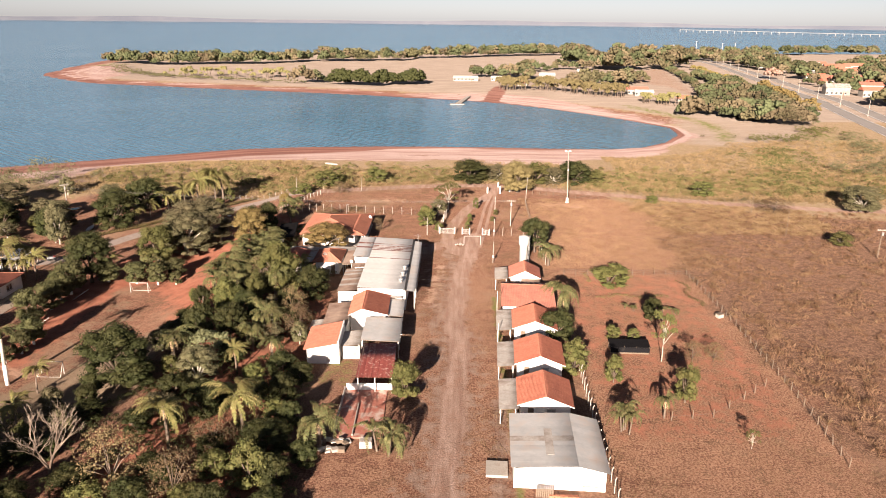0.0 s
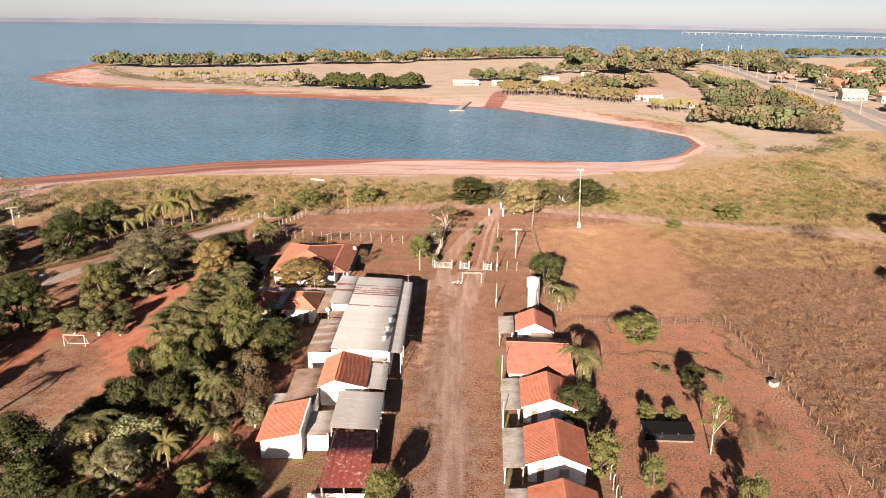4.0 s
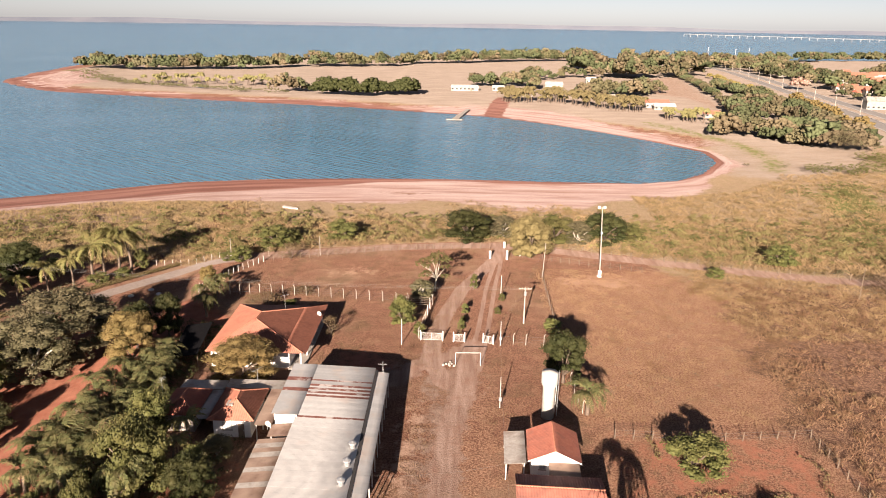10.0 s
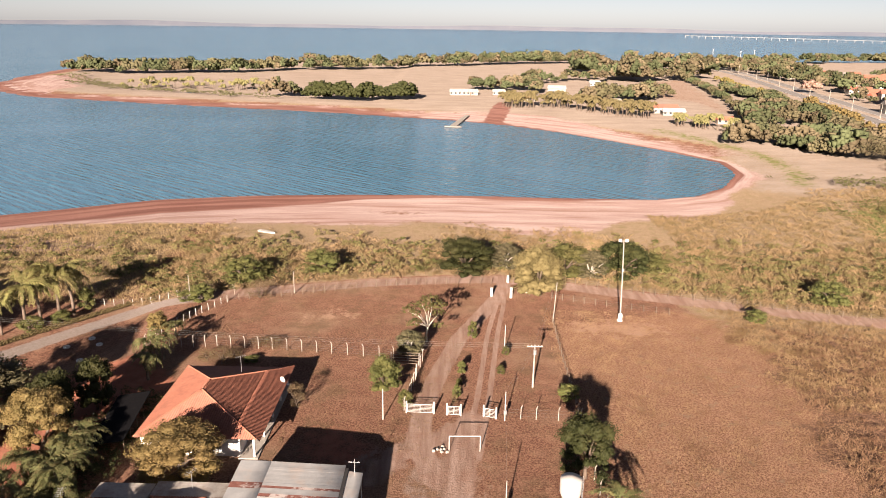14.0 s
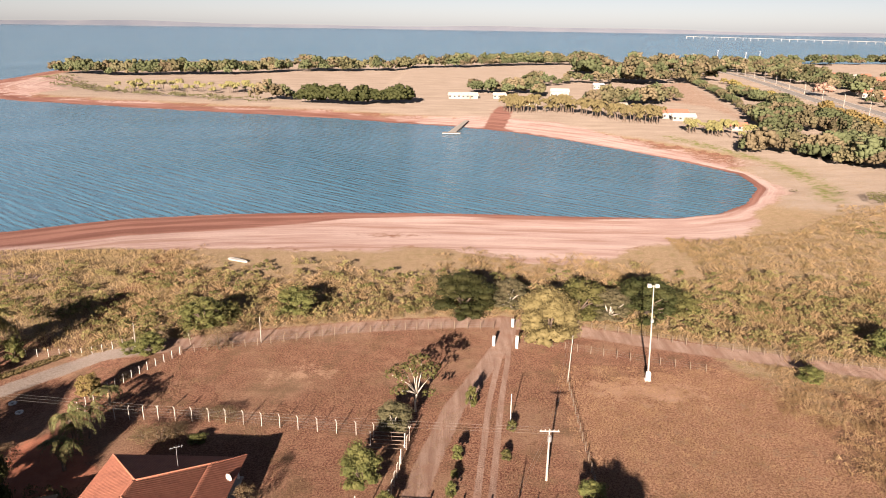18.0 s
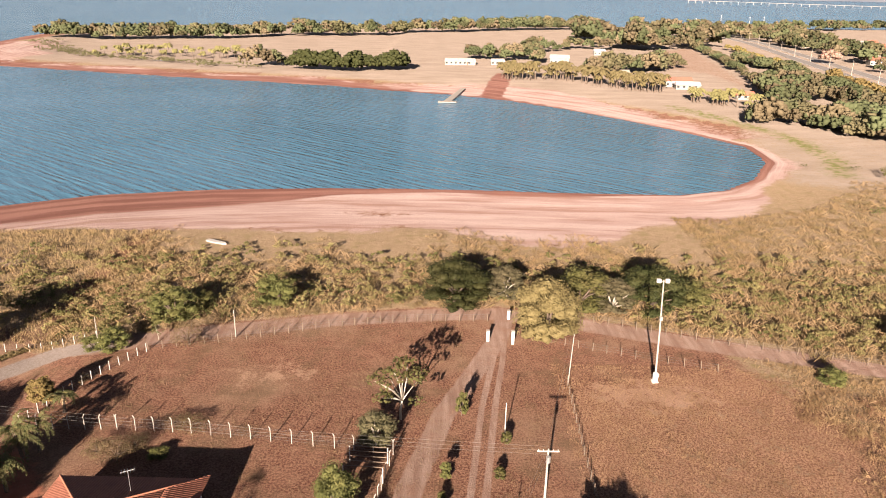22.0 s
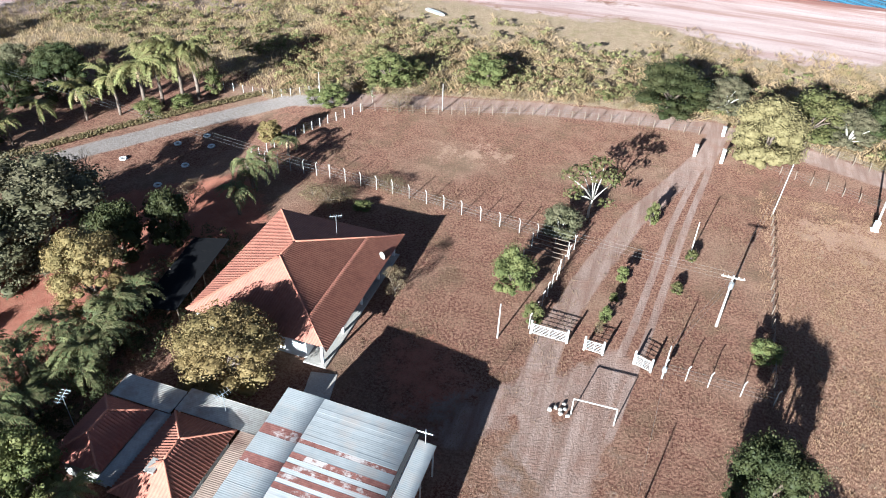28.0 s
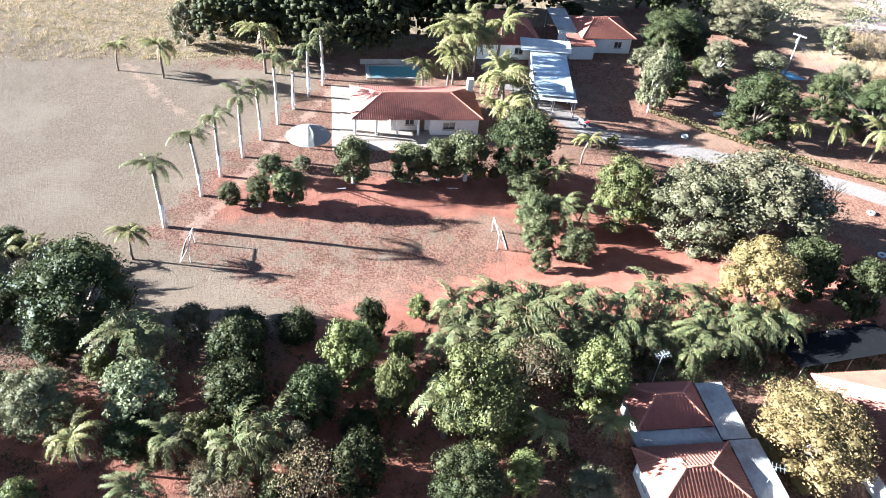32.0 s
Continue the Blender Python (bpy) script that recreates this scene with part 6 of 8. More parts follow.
STREET_1 = (
    ("mango", 19.4, 159, 8.8, 3.9), ("date", 21.4, 149.8, 6.4, 3.1), ("date", 19.4, 117.5, 11.0, 3.1),
    ("mango", 17.9, 110.5, 6.2, 3.0), ("bush", 19.0, 99.4, 5.6, 2.4), ("bush", 32.3, 137.0, 4.9, 4.0),
    ("bush", 24.4, 96.3, 4.5, 1.6), ("bush", 27.5, 111.5, 2.8, 1.4), ("bush", 30.9, 111.6, 2.2, 1.2),
    ("sparse", 33.5, 103.7, 9.1, 2.4), ("mango", 36.2, 120.0, 4.6, 1.9), ("date", 23.2, 82.9, 6.2, 1.8),
    ("bush", 33.3, 91.0, 6.2, 1.9), ("date", 29.2, 86.6, 5.0, 1.5), ("dry", 38.4, 103.9, 3.8, 1.7),
    ("dry", 41.7, 104.0, 3.3, 1.7), ("sparse", 38.2, 79.5, 2.8, 1.1), ("lime", -6.0, 90.6, 5.8, 2.3),
    ("date", -15.9, 77.8, 7.2, 3.1),
)
STREET_2 = (
    ("date", -7.8, 77.4, 6.3, 2.6), ("dry", -13.9, 105.0, 2.5, 1.6),
)
PASTURE_1 = (
    ("date", -41.8, 181.3, 6.0, 2.1), ("dry", -18.0, 173.9, 4.1, 1.4), ("dry", -32.5, 187.0, 3.0, 2.5),
    ("lime", -6.3, 179.2, 5.6, 2.6), ("olive", -3.3, 191.2, 4.5, 2.8), ("sparse", -0.8, 196.8, 8.4, 4.7),
    ("bush", -3.1, 175.0, 2.6, 1.2), ("bush", 4.6, 181.4, 1.2, 0.6), ("bush", 5.0, 185.2, 2.2, 0.8),
    ("bush", 12.2, 192.2, 1.7, 0.8), ("bush", 11.0, 185.6, 1.4, 0.8), ("bush", 6.9, 197.9, 3.6, 0.9),
    ("dry", 3.8, 175.8, 1.7, 0.6), ("bush", 4.2, 177.8, 2.1, 0.8), ("yellow", 20.4, 219.8, 10.2, 5.7),
    ("bush", 20.2, 177.7, 2.7, 1.7), ("mango", 6.1, 233.0, 8.2, 6.9), ("bush", -44.6, 213.8, 3.4, 2.7),
    ("dry", -34.0, 215.4, 4.0, 2.9),
)
PASTURE_2 = (
    ("date", -43.4, 196.8, 4.2, 2.8), ("autumn", -47.0, 198.3, 3.9, 1.9), ("dry", -35.2, 188.2, 1.7, 2.1), ("dry", -31.6, 189.6, 1.6, 1.9), ("dry", -26.4, 193.9, 1.5, 2.3), ("dry", -28.6, 194.4, 1.2, 1.4), ("bush", -47.6, 213.6, 2.3, 2.0), ("sparse", -39.2, 216.9, 3.0, 1.2), ("dry", -44.8, 204.0, 1.3, 1.2), ("date", -42.8, 187.6, 7.4, 2.6), ("bush", -28.2, 188.0, 1.0, 1.4), ("bush", -24.1, 230.8, 5.5, 3.9),
    ("bush", -39.2, 224.3, 5.5, 4.5), ("bush", -36.0, 228.2, 3.6, 2.0), ("bush", 27.5, 231.5, 7.4, 5.4),
    ("olive", 33, 230.5, 6.4, 4.2), ("mango", 40, 231.5, 8.4, 6.2), ("bush", 47.5, 233, 5, 3.4),
    ("olive", 15, 236, 6, 4), ("bush", 77, 217, 5, 4), ("dry", 91, 199, 4.5, 5),
    ("olive", 117, 202, 8, 6.5), ("bush", 59, 208, 2.6, 2.2), ("bush", 94, 168, 3.5, 3),
    ("date", -41.3, 161.5, 5.7, 2.6),
)
for rows in (ORCHARD_1, ORCHARD_2, ORCHARD_3, ORCHARD_4, ESTATE_1, ESTATE_2, ESTATE_3, ESTATE_4, ESTATE_5, ESTATE_6, STREET_1, STREET_2, PASTURE_1, PASTURE_2, ):
    for row in rows:
        plant(*row)

# ---- fences, poles and yard things ----
def post_meshes():
    con = Geo().box(0, 0, -0.2, 0.095, 0.095, 2.0, 0, 0.012)
    con.rings([[(0.05, -0.05, 1.75), (0.05, 0.05, 1.75), (-0.05, 0.05, 1.75), (-0.05, -0.05, 1.75)],
               [(0.2, -0.04, 2.12), (0.2, 0.04, 2.12), (0.11, 0.04, 2.16), (0.11, -0.04, 2.16)]])
    plain = Geo().box(0, 0, -0.2, 0.09, 0.09, 1.6, 0, 0.012)
    wood = Geo().tube([(0, 0, -0.2), (0.02, 0, 0.7), (0, 0.02, 1.35)], [0.07, 0.06, 0.055], 6)
    return dict(concrete=con.mesh("post", CONCRETE), white=plain.mesh("post", PALE_PAINT), wood=wood.mesh("post", WOOD_GREY))


POSTS = post_meshes()


def fence(label, line, step, kind, strands=(0.4, 0.8, 1.2), turn=0.0, jitter=0.0):
    """Posts along a line with wires strung between them."""
    f = thing("fence", label, "fence", line[0][0], line[0][1], 0)
    rng = random.Random(int(line[0][0] * 10 + line[0][1]))
    pts = []
    for (ax, ay), (bx, by) in zip(line[:-1], line[1:]):
        n = max(int(round(math.hypot(bx - ax, by - ay) / step)), 1)
        pts += [(ax + (bx - ax) * i / n, ay + (by - ay) * i / n) for i in range(n)]
    pts.append(line[-1])
    spots = []
    for x, y in pts:
        z = ground_at(x, y)
        ob = new("post", POSTS[kind])
        ob.parent = f
        ob.matrix_basis = pose(x - line[0][0], y - line[0][1], z, rng.uniform(-jitter, jitter), rng.uniform(-jitter, jitter), turn)
        spots.append((x - line[0][0], y - line[0][1], z))
    for s in strands:
        part("wire", Geo().tube([(x, y, z + s) for x, y, z in spots], 0.012, 3, False), WIRE, f)
    return f


def gate(x, y, w, rz, h=1.35):
    g = thing("gate", "white painted tubular metal gate", "gate", x, y, 0, rz)
    fr = Geo()
    for z in (0.15, h):
        fr.tube([(0, 0, z), (w, 0, z)], 0.045, 6)
    for k in (0, w / 2, w):
        fr.tube([(k, 0, 0.15), (k, 0, h)], 0.045, 6)
    part("gate_frame", fr, PALE_PAINT, g)
    for k in range(1, 6):
        part("bar", Geo().tube([(0, 0, 0.15 + k * (h - 0.15) / 6), (w, 0, 0.15 + k * (h - 0.15) / 6)], 0.025, 5), PALE_PAINT, g)
    for xx in (-0.15, w + 0.15):
        part("gate_post", Geo().box(xx, 0, -0.2, 0.2, 0.2, 2.0, 0, 0.03), PALE_PAINT, g)


def power_pole(x, y, h, rz=0, arm=True, box=False, material=None, label="concrete power pole with a crossarm", lean=0.0):
    p = thing("power_pole", label, "pole", x, y, ground_at(x, y), rz)
    part("shaft", Geo().tube([(0, 0, -0.3), (lean * 0.5, 0, h * 0.5), (lean, 0, h)], [0.15, 0.12, 0.09] if arm else [0.08, 0.07, 0.055], 8), material or CONCRETE, p)
    if arm:
        part("crossarm", Geo().box(lean, 0, h - 0.35, 2.3, 0.13, 0.14, 0, 0.01), CONCRETE, p)
        for k in (-1.0, -0.5, 0.5, 1.0):
            part("insulator", Geo().tube([(k + lean, 0, h - 0.21), (k + lean, 0, h - 0.05)], [0.05, 0.035], 7), PALE_PAINT, p)
        part("transformer", Geo().tube([(lean, -0.35, h - 1.4), (lean, -0.35, h - 0.7)], 0.24, 10), METAL, p)
    if box:
        part("meter_box", Geo().box(lean * 0.3, -0.22, 1.2, 0.4, 0.25, 0.55, 0, 0.02), METAL, p)
    return p


def lamp_mast(x, y, h):
    p = thing("lamp_mast", "tall lamp mast with two floodlights and a white base", "lamp", x, y, ground_at(x, y), 0)
    part("base", Geo().box(0, 0, -0.3, 0.9, 0.9, 0.45, 0, 0.05).box(0, -0.1, 0.15, 0.65, 0.55, 1.25, 0, 0.04), WALL_WHITE, p, "white plastered base cabinet")
    part("shaft", Geo().tube([(0.1, 0.2, 0), (-0.15, 0.2, h * 0.5), (-0.5, 0.2, h)], [0.15, 0.12, 0.085], 8), CONCRETE, p)
    part("arm", Geo().tube([(-1.2, 0.2, h - 0.2), (0.1, 0.2, h - 0.2)], 0.05, 6), METAL, p)
    for k in (-1.2, -0.05):
        part("floodlight", Geo().box(k, -0.05, h - 0.25, 0.6, 0.45, 0.5, 0, 0.06), PALE_PAINT, p)
    part("junction_box", Geo().box(-0.25, 0.0, h * 0.62, 0.4, 0.35, 0.5, 0, 0.03), METAL, p)


def wire(label, a, b, sag, n=1, gap=0.4):
    w = thing("overhead_wire", label, "cable", *a)
    a, b = Vector(a), Vector(b)
    side = (b - a).cross(Vector((0, 0, 1))).normalized()
    for k in range(n):
        off = side * gap * (k - (n - 1) / 2)
        pts = [(b - a) * (i / 14) + off + Vector((0, 0, -sag * 4 * (i / 14) * (1 - i / 14))) for i in range(15)]
        part("strand", Geo().tube(pts, 0.010, 3, False), WIRE, w)


def goal(x, y, rz, w=3.0, h=2.0, net=True):
    g = thing("goal", "small white football goal frame", "goal", x, y, 0, rz)
    part("frame", Geo().tube([(0, 0, -0.1), (0, 0, h)], 0.06, 7).tube([(w, 0, -0.1), (w, 0, h)], 0.06, 7).tube([(0, 0, h), (w, 0, h)], 0.06, 7), PALE_PAINT, g)
    if net:
        for xx in (0, w):
            part("stay", Geo().tube([(xx, 0, h), (xx, 1.1, 0)], 0.04, 6), PALE_PAINT, g)
        part("ground_bar", Geo().tube([(0, 1.1, 0.03), (w, 1.1, 0.03)], 0.04, 6), PALE_PAINT, g)


def tyre(x, y):
    t = thing("tyre_planter", "white painted tyre lying as a planter", "tyre", x, y, ground_at(x, y), 0)
    g = Geo()
    pts = [(0.42 * math.cos(2 * math.pi * k / 12), 0.42 * math.sin(2 * math.pi * k / 12), 0.12) for k in range(13)]
    g.tube(pts, 0.15, 7, False)
    part("ring", g, TYRE_PAINT, t, smooth=True)


def water_tank(x, y):
    t = thing("water_tower", "slender white metal water tower beside a house", "water tower", x, y, 0, 0)
    part("tank", Geo().tube([(0, 0, -0.1), (0, 0, 4.6), (0, 0, 5.2), (0, 0, 6.8), (0, 0, 7.05)], [0.86, 0.86, 1.12, 1.12, 0.2], 20), PALE_PAINT, t, smooth=True)
    lad = Geo()
    for s in (-0.22, 0.22):
        lad.tube([(1.2, s, 0.3), (1.25, s, 7.0)], 0.03, 5)
    for k in range(18):
        lad.tube([(1.2, -0.22, 0.5 + k * 0.36), (1.2, 0.22, 0.5 + k * 0.36)], 0.02, 4)
    part("ladder", lad, METAL, t)
    part("pipe", Geo().tube([(1.0, 0.7, 0), (1.15, 0.8, 5.0), (1.0, 0.5, 6.2)], 0.05, 6), PALE_PAINT, t)


def yards():
    fence("row of concrete posts with bent tops and wire", [(-35.2, 193.2), (-26, 192.8), (-16, 191.4), (-8.2, 190.3), (-1.2, 189.4)], 2.35, "concrete", (0.4, 0.8, 1.2, 1.6), 200)
    fence("concrete posts with bent tops beside the drive", [(-1.2, 189.4), (-2.0, 183), (-2.6, 178), (-3.1, 174)], 1.9, "concrete", (0.4, 0.8, 1.2, 1.6), 0)
    fence("leaning white posts with wire by a palm", [(-47, 193.2), (-41, 193), (-35.2, 193.2)], 1.9, "concrete", (0.5, 1.0, 1.5), 20, 2)
    fence("short white posts along the gravel lane", [(-47.4, 193.6), (-45, 202), (-42.5, 207.5), (-39.5, 213)], 1.5, "white", (0.4, 0.8, 1.2), 0, 2)
    fence("white posts along the shore road", [(-69.0, 217), (-58, 217.6), (-47, 217)], 1.9, "white", (0.4, 0.8, 1.2), 0, 1)
    fence("concrete posts and wire beside the gate", [(10.8, 172.2), (15, 172), (21, 171.8)], 2.6, "concrete", (0.5, 1.0, 1.5), 0)
    gate(-2.6, 173.3, 3.5, -2)
    gate(3.0, 172.9, 1.6, -4)
    gate(8.0, 172.6, 1.5, -20)
    fence("thin wooden posts with barbed wire", [(21, 171.8), (21.2, 190), (21.6, 206)], 2.4, "wood", turn=0, jitter=2)
    fence("wooden posts with wire beside the sandy road", [(-39.5, 213.6), (-28, 217), (-14, 222.6), (0, 225.4), (11.5, 226)], 2.1, "wood", jitter=3)
    fence("wooden posts with wire round the pasture", [(16.5, 220.5), (21, 218.6), (33, 214.2), (44, 210.6)], 2.2, "wood", jitter=4)
    fence("wooden posts with wire on the lake side of the road", [(17, 230.6), (29, 226.4), (44, 220.6), (58, 216.4), (74, 211.5), (100, 206)], 2.4, "wood", jitter=4)
    fence("concrete posts with bent tops behind the houses", [(20.4, 158.5), (20.8, 150)], 2.6, "concrete", (0.5, 1.0, 1.5), 0)
    fence("concrete posts with bent tops behind the houses", [(20.2, 104), (19.6, 92), (19.2, 80), (18.9, 66)], 1.9, "concrete", (0.5, 1.0, 1.5), 0)
    fence("thin crooked wooden posts round a vegetable plot", [(24, 144), (36, 143.5), (50, 145), (50.4, 118), (50, 95), (48.6, 76)], 2.3, "wood", jitter=6)
    fence("wooden posts across the dry plot", [(30, 86), (36, 87), (42, 92), (46.6, 96)], 3.2, "wood", (0.6,), jitter=5)
    goal(3.2, 164.0, 2, 3.9, 2.2, False)
    goal(-61.4, 136.2, 0, 3.4)
    goal(-57.0, 102.6, 180, 3.4)
    water_tank(15.8, 149.0)
    lamp_mast(34.1, 207.6, 15.3)
    power_pole(15.5, 181.4, 6.9)
    power_pole(21.8, 206.6, 7.6, arm=False, label="grey concrete pole by the entrance", lean=0.3)
    power_pole(9.4, 151.2, 4.8, arm=False, box=True, label="slim white service pole with a meter box")
    power_pole(10.7, 171.6, 4.4, arm=False, box=True, label="white service pole by the gate", material=PALE_PAINT)
    power_pole(-5.8, 171.4, 4.6, arm=False, label="slim pale post on the grass", material=PALE_PAINT)
    power_pole(12.1, 193.4, 4.8, arm=False, label="slim pale pole beside the drive", material=PALE_PAINT)
    power_pole(-27.8, 218.4, 4.6, arm=False, label="thin pale post at the fence")
    power_pole(8.4, 119.0, 5.6, arm=False, label="slim pale pole in front of a house", material=PALE_PAINT)
    power_pole(8.0, 108.6, 4.0, arm=False, label="slim pale pole in front of a house", material=PALE_PAINT)
    power_pole(84, 175, 6.6, arm=False, label="weathered wooden pole in the dry crop", material=WOOD_GREY)
    power_pole(84, 197, 6.6, arm=False, label="weathered wooden pole beside the crop", material=WOOD_GREY)
    power_pole(98, 159, 6.8, arm=True, label="weathered wooden pole with a crossarm", material=WOOD_GREY)
    power_pole(-104.5, 196.5, 7.0, 40, label="concrete power pole with a crossarm by the estate")
    power_pole(-46.8, 213.6, 5.2, arm=False, box=True, label="white post with a board at the lane")
    wire("thin service cable over the dirt road", (-7.0, 128.6, 4.2), (9.0, 131.2, 4.4), 0.6)
    wire("three power wires crossing the plots", (15.5, 181.4, 6.7), (-110.7, 201, 3.9), 1.6, 3, 0.7)
    wire("power wires towards the houses", (15.5, 181.4, 6.7), (10.7, 171.6, 4.3), 0.2, 2)
    wire("service cable along the road", (10.7, 171.6, 4.3), (9.4, 151.2, 4.7), 0.4)
    wire("service cable along the road", (9.4, 151.2, 4.7), (8.4, 119, 5.5), 0.6)
    wire("power wires along the entrance", (15.5, 181.4, 6.7), (21.8, 206.6, 7.4), 0.4, 2)
    for x, y in ((-55.1, 183.1), (-54.8, 188.7), (-54.5, 194.6), (-83.2, 169.2), (-63.6, 187.1), (-59.3, 193.5), (-56.8, 197.0)):
        tyre(x, y)
    # entrance pillars
    for x, y, h in ((15.0, 218.2, 2.3), (11.2, 219.0, 1.9), (15.0, 227.0, 1.7), (18.2, 221.0, 0.9)):
        g = thing("gate_pillar", "short white masonry pillar at the entrance", "pillar", x, y, 0, 10)
        part("shaft", Geo().box(0, 0, -0.2, 0.42, 0.42, h, 0, 0.04), WALL_WHITE, g)
        part("cap", Geo().box(0, 0, h - 0.2, 0.56, 0.56, 0.1, 0, 0.03), CONCRETE, g)
    # clipped hedge along the lane
    rng = np.random.default_rng(5)
    line = [(-90.5, 166.5), (-78.6, 180.4), (-69.0, 195.3), (-56.5, 212.5)]
    c = []
    for (ax, ay), (bx, by) in zip(line[:-1], line[1:]):
        n = int(math.hypot(bx - ax, by - ay) / 0.55)
        for i in range(n):
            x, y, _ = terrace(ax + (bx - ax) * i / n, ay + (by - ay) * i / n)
            c.append((x, y, ground_at(x, y) + 0.42))
    v, q = joined(leaf_cloud(rng, c, np.full(len(c), 0.66), 7000, 0.2, 0.85), cores(rng, c, np.full(len(c), 0.58), 0.9, 0.8, CHUNK, 0.5))
    h = thing("hedge", "low clipped hedge with dry leaves along the gravel lane", "hedge", 0, 0, 0)
    part("leaves", np_mesh("leaves", v, q, LEAF["scrub"]), None, h)
    # small shade structure in the plot
    s = thing("seedbed_shelter", "black netting shelter over a seedbed", "shelter", 29.2, 107.6, 0, -2)
    part("netting", Geo().slab([(-3.2, -1.4, 1.15), (3.2, -1.3, 1.2), (3.3, 1.5, 1.35), (-3.2, 1.5, 1.3)], 0.05), SHADE_NET, s)
    part("bed", Geo().box(0, 0, -0.05, 6.0, 2.6, 0.35, 0, 0.04), WOOD_GREY, s)
    part("side_net", Geo().slab([(-3.1, -1.42, 1.1), (3.1, -1.36, 1.12), (3.1, -1.32, 1.12), (-3.1, -1.38, 1.1)], 0.85), SHADE_NET, s, "black net curtain")
    for k in range(4):
        for yy in (-1.3, 1.35):
            part("post", Geo().tube([(-3.0 + 2 * k, yy, -0.1), (-3.0 + 2 * k, yy, 1.3)], 0.05, 5), WOOD_GREY, s)
    rows_rng = np.random.default_rng(61)
    c = [(x, 131.4 + 0.5 * math.sin(x * 0.8) + rows_rng.normal(0, 0.35), 0.2) for x in np.arange(28.5, 42.5, 0.3)]
    c += [(28.4 + rows_rng.normal(0, 0.3), y, 0.2) for y in np.arange(139, 145, 0.4)]
    v, q = leaf_cloud(rows_rng, c, np.full(len(c), 0.34), 900, 0.15, 0.8)
    bed = thing("bean_row", "row of dried bean plants on red soil", "crop", 0, 0, 0, kind="stuff")
    part("stalks", np_mesh("stalks", v, q, LEAF["yellow"]), None, bed)
    c = [(47.0 + 0.8 * math.sin(y * 0.7) + rows_rng.normal(0, 0.25), y, 0.3) for y in np.arange(126.5, 140.5, 0.35)]
    v, q = leaf_cloud(rows_rng, c, np.full(len(c), 0.34), 460, 0.16, 1.1)
    bed = thing("withered_hedge", "withered hedge of dry stalks beside a fence", "hedge", 0, 0, 0)
    part("stalks", np_mesh("stalks", v, q, LEAF["scrub"]), None, bed)
    for x, y, h in ((32.6, 125.4, 1.9), (34.0, 124.4, 2.2), (35.9, 122.9, 2.0), (39.2, 123.8, 1.9), (41.2, 123.2, 2.2), (40.4, 124.6, 1.7)):
        plant("date", x, y, h * 0.8, 0.75)
    b = thing("hive_box", "weathered grey wooden box on the dry ground", "box", 49.0, 122.0, 0, 25)
    part("body", Geo().box(0, 0, 0, 1.2, 0.9, 0.7, 0, 0.03), CONCRETE, b)
    part("lid", Geo().box(0, 0, 0.7, 1.35, 1.05, 0.08, 0, 0.02), WOOD_GREY, b)
    # boats
    for x, y, rz, l in ((-44.0, 261.5, -25, 5.2), (-89.8, 179.0, 100, 5.0)):
        boat = thing("rowing_boat", "white wooden boat lying on the ground", "boat", x, y, ground_at(x, y), rz)
        out, inn = [], []
        for z, k in ((0, 0.55), (0.45, 1.0)):
            out.append([(l / 2 * px * (0.9 + 0.1 * k), 0.62 * k * py, z) for px, py in ((1, 0), (0.6, 0.75), (0, 1), (-1, 0.8), (-1, -0.8), (0, -1), (0.6, -0.75))])
        part("hull", Geo().rings(out[::1], False).rings([[(p[0] * 0.93, p[1] * 0.88, p[2]) for p in out[1]], [(p[0] * 0.9, p[1] * 0.8, 0.12) for p in out[0]]], True), PALE_PAINT, boat)
        for k in (-0.25, 0.2):
            part("bench", Geo().box(l * k, 0, 0.3, 0.25, 1.05, 0.05), WOOD_GREY, boat)
    # rubble by the ruined floor and bricks by the warehouse
    rng = random.Random(9)
    r = thing("rubble_heap", "heap of broken concrete and old boards", "rubble", -14.4, 78.2, 0)
    for k in range(16):
        part("block", Geo().box(rng.uniform(-1.8, 1.8), rng.uniform(-1.3, 1.3), rng.uniform(0, 0.3), rng.uniform(0.4, 1.3), rng.uniform(0.3, 0.8), rng.uniform(0.15, 0.5), rng.uniform(0, 180), 0.03),
             rng.choice([CONCRETE, WALL_GREY, WOOD_GREY]), r)
    t = thing("water_trough", "pale concrete trough beside the ruin", "trough", -10.2, 78.6, 0, 4)
    part("basin", Geo().box(0, 0, 0, 1.6, 1.1, 0.9, 0, 0.04), CONCRETE, t)
    part("cover", Geo().box(0, 0, 0.9, 1.5, 1.0, 0.06), FIBRE, t)
    p = thing("brick_stack", "stack of red bricks beside the warehouse", "bricks", 13.2, 68.9, 0, -3)
    me = Geo().box(0, 0, 0, 0.27, 0.13, 0.12, 0, 0.008).mesh("brick", BRICK)
    for k in range(150):
        ob = new("brick", me)
        ob.parent = p
        ob.matrix_basis = pose(-1.6 + (k % 11) * 0.3 + rng.uniform(-.03, .03), -0.3 + (k // 11 % 4) * 0.17, (k // 44) * 0.125, 0, 0, rng.uniform(-6, 6))
    p = thing("timber_stack", "pale boards stacked on end by the warehouse", "timber", 10.0, 69.3, 0, -3)
    for k in range(9):
        part("board", Geo().slab([(k * 0.22, -0.3, 1.1), (k * 0.22 + 0.18, -0.3, 1.1), (k * 0.22 + 0.18, -0.26, 1.15), (k * 0.22, -0.26, 1.15)], 1.1), WOOD_GREY, p)
    p = thing("concrete_pad", "square concrete pad in front of the warehouse", "slab", 5.9, 74.0, 0, -3)
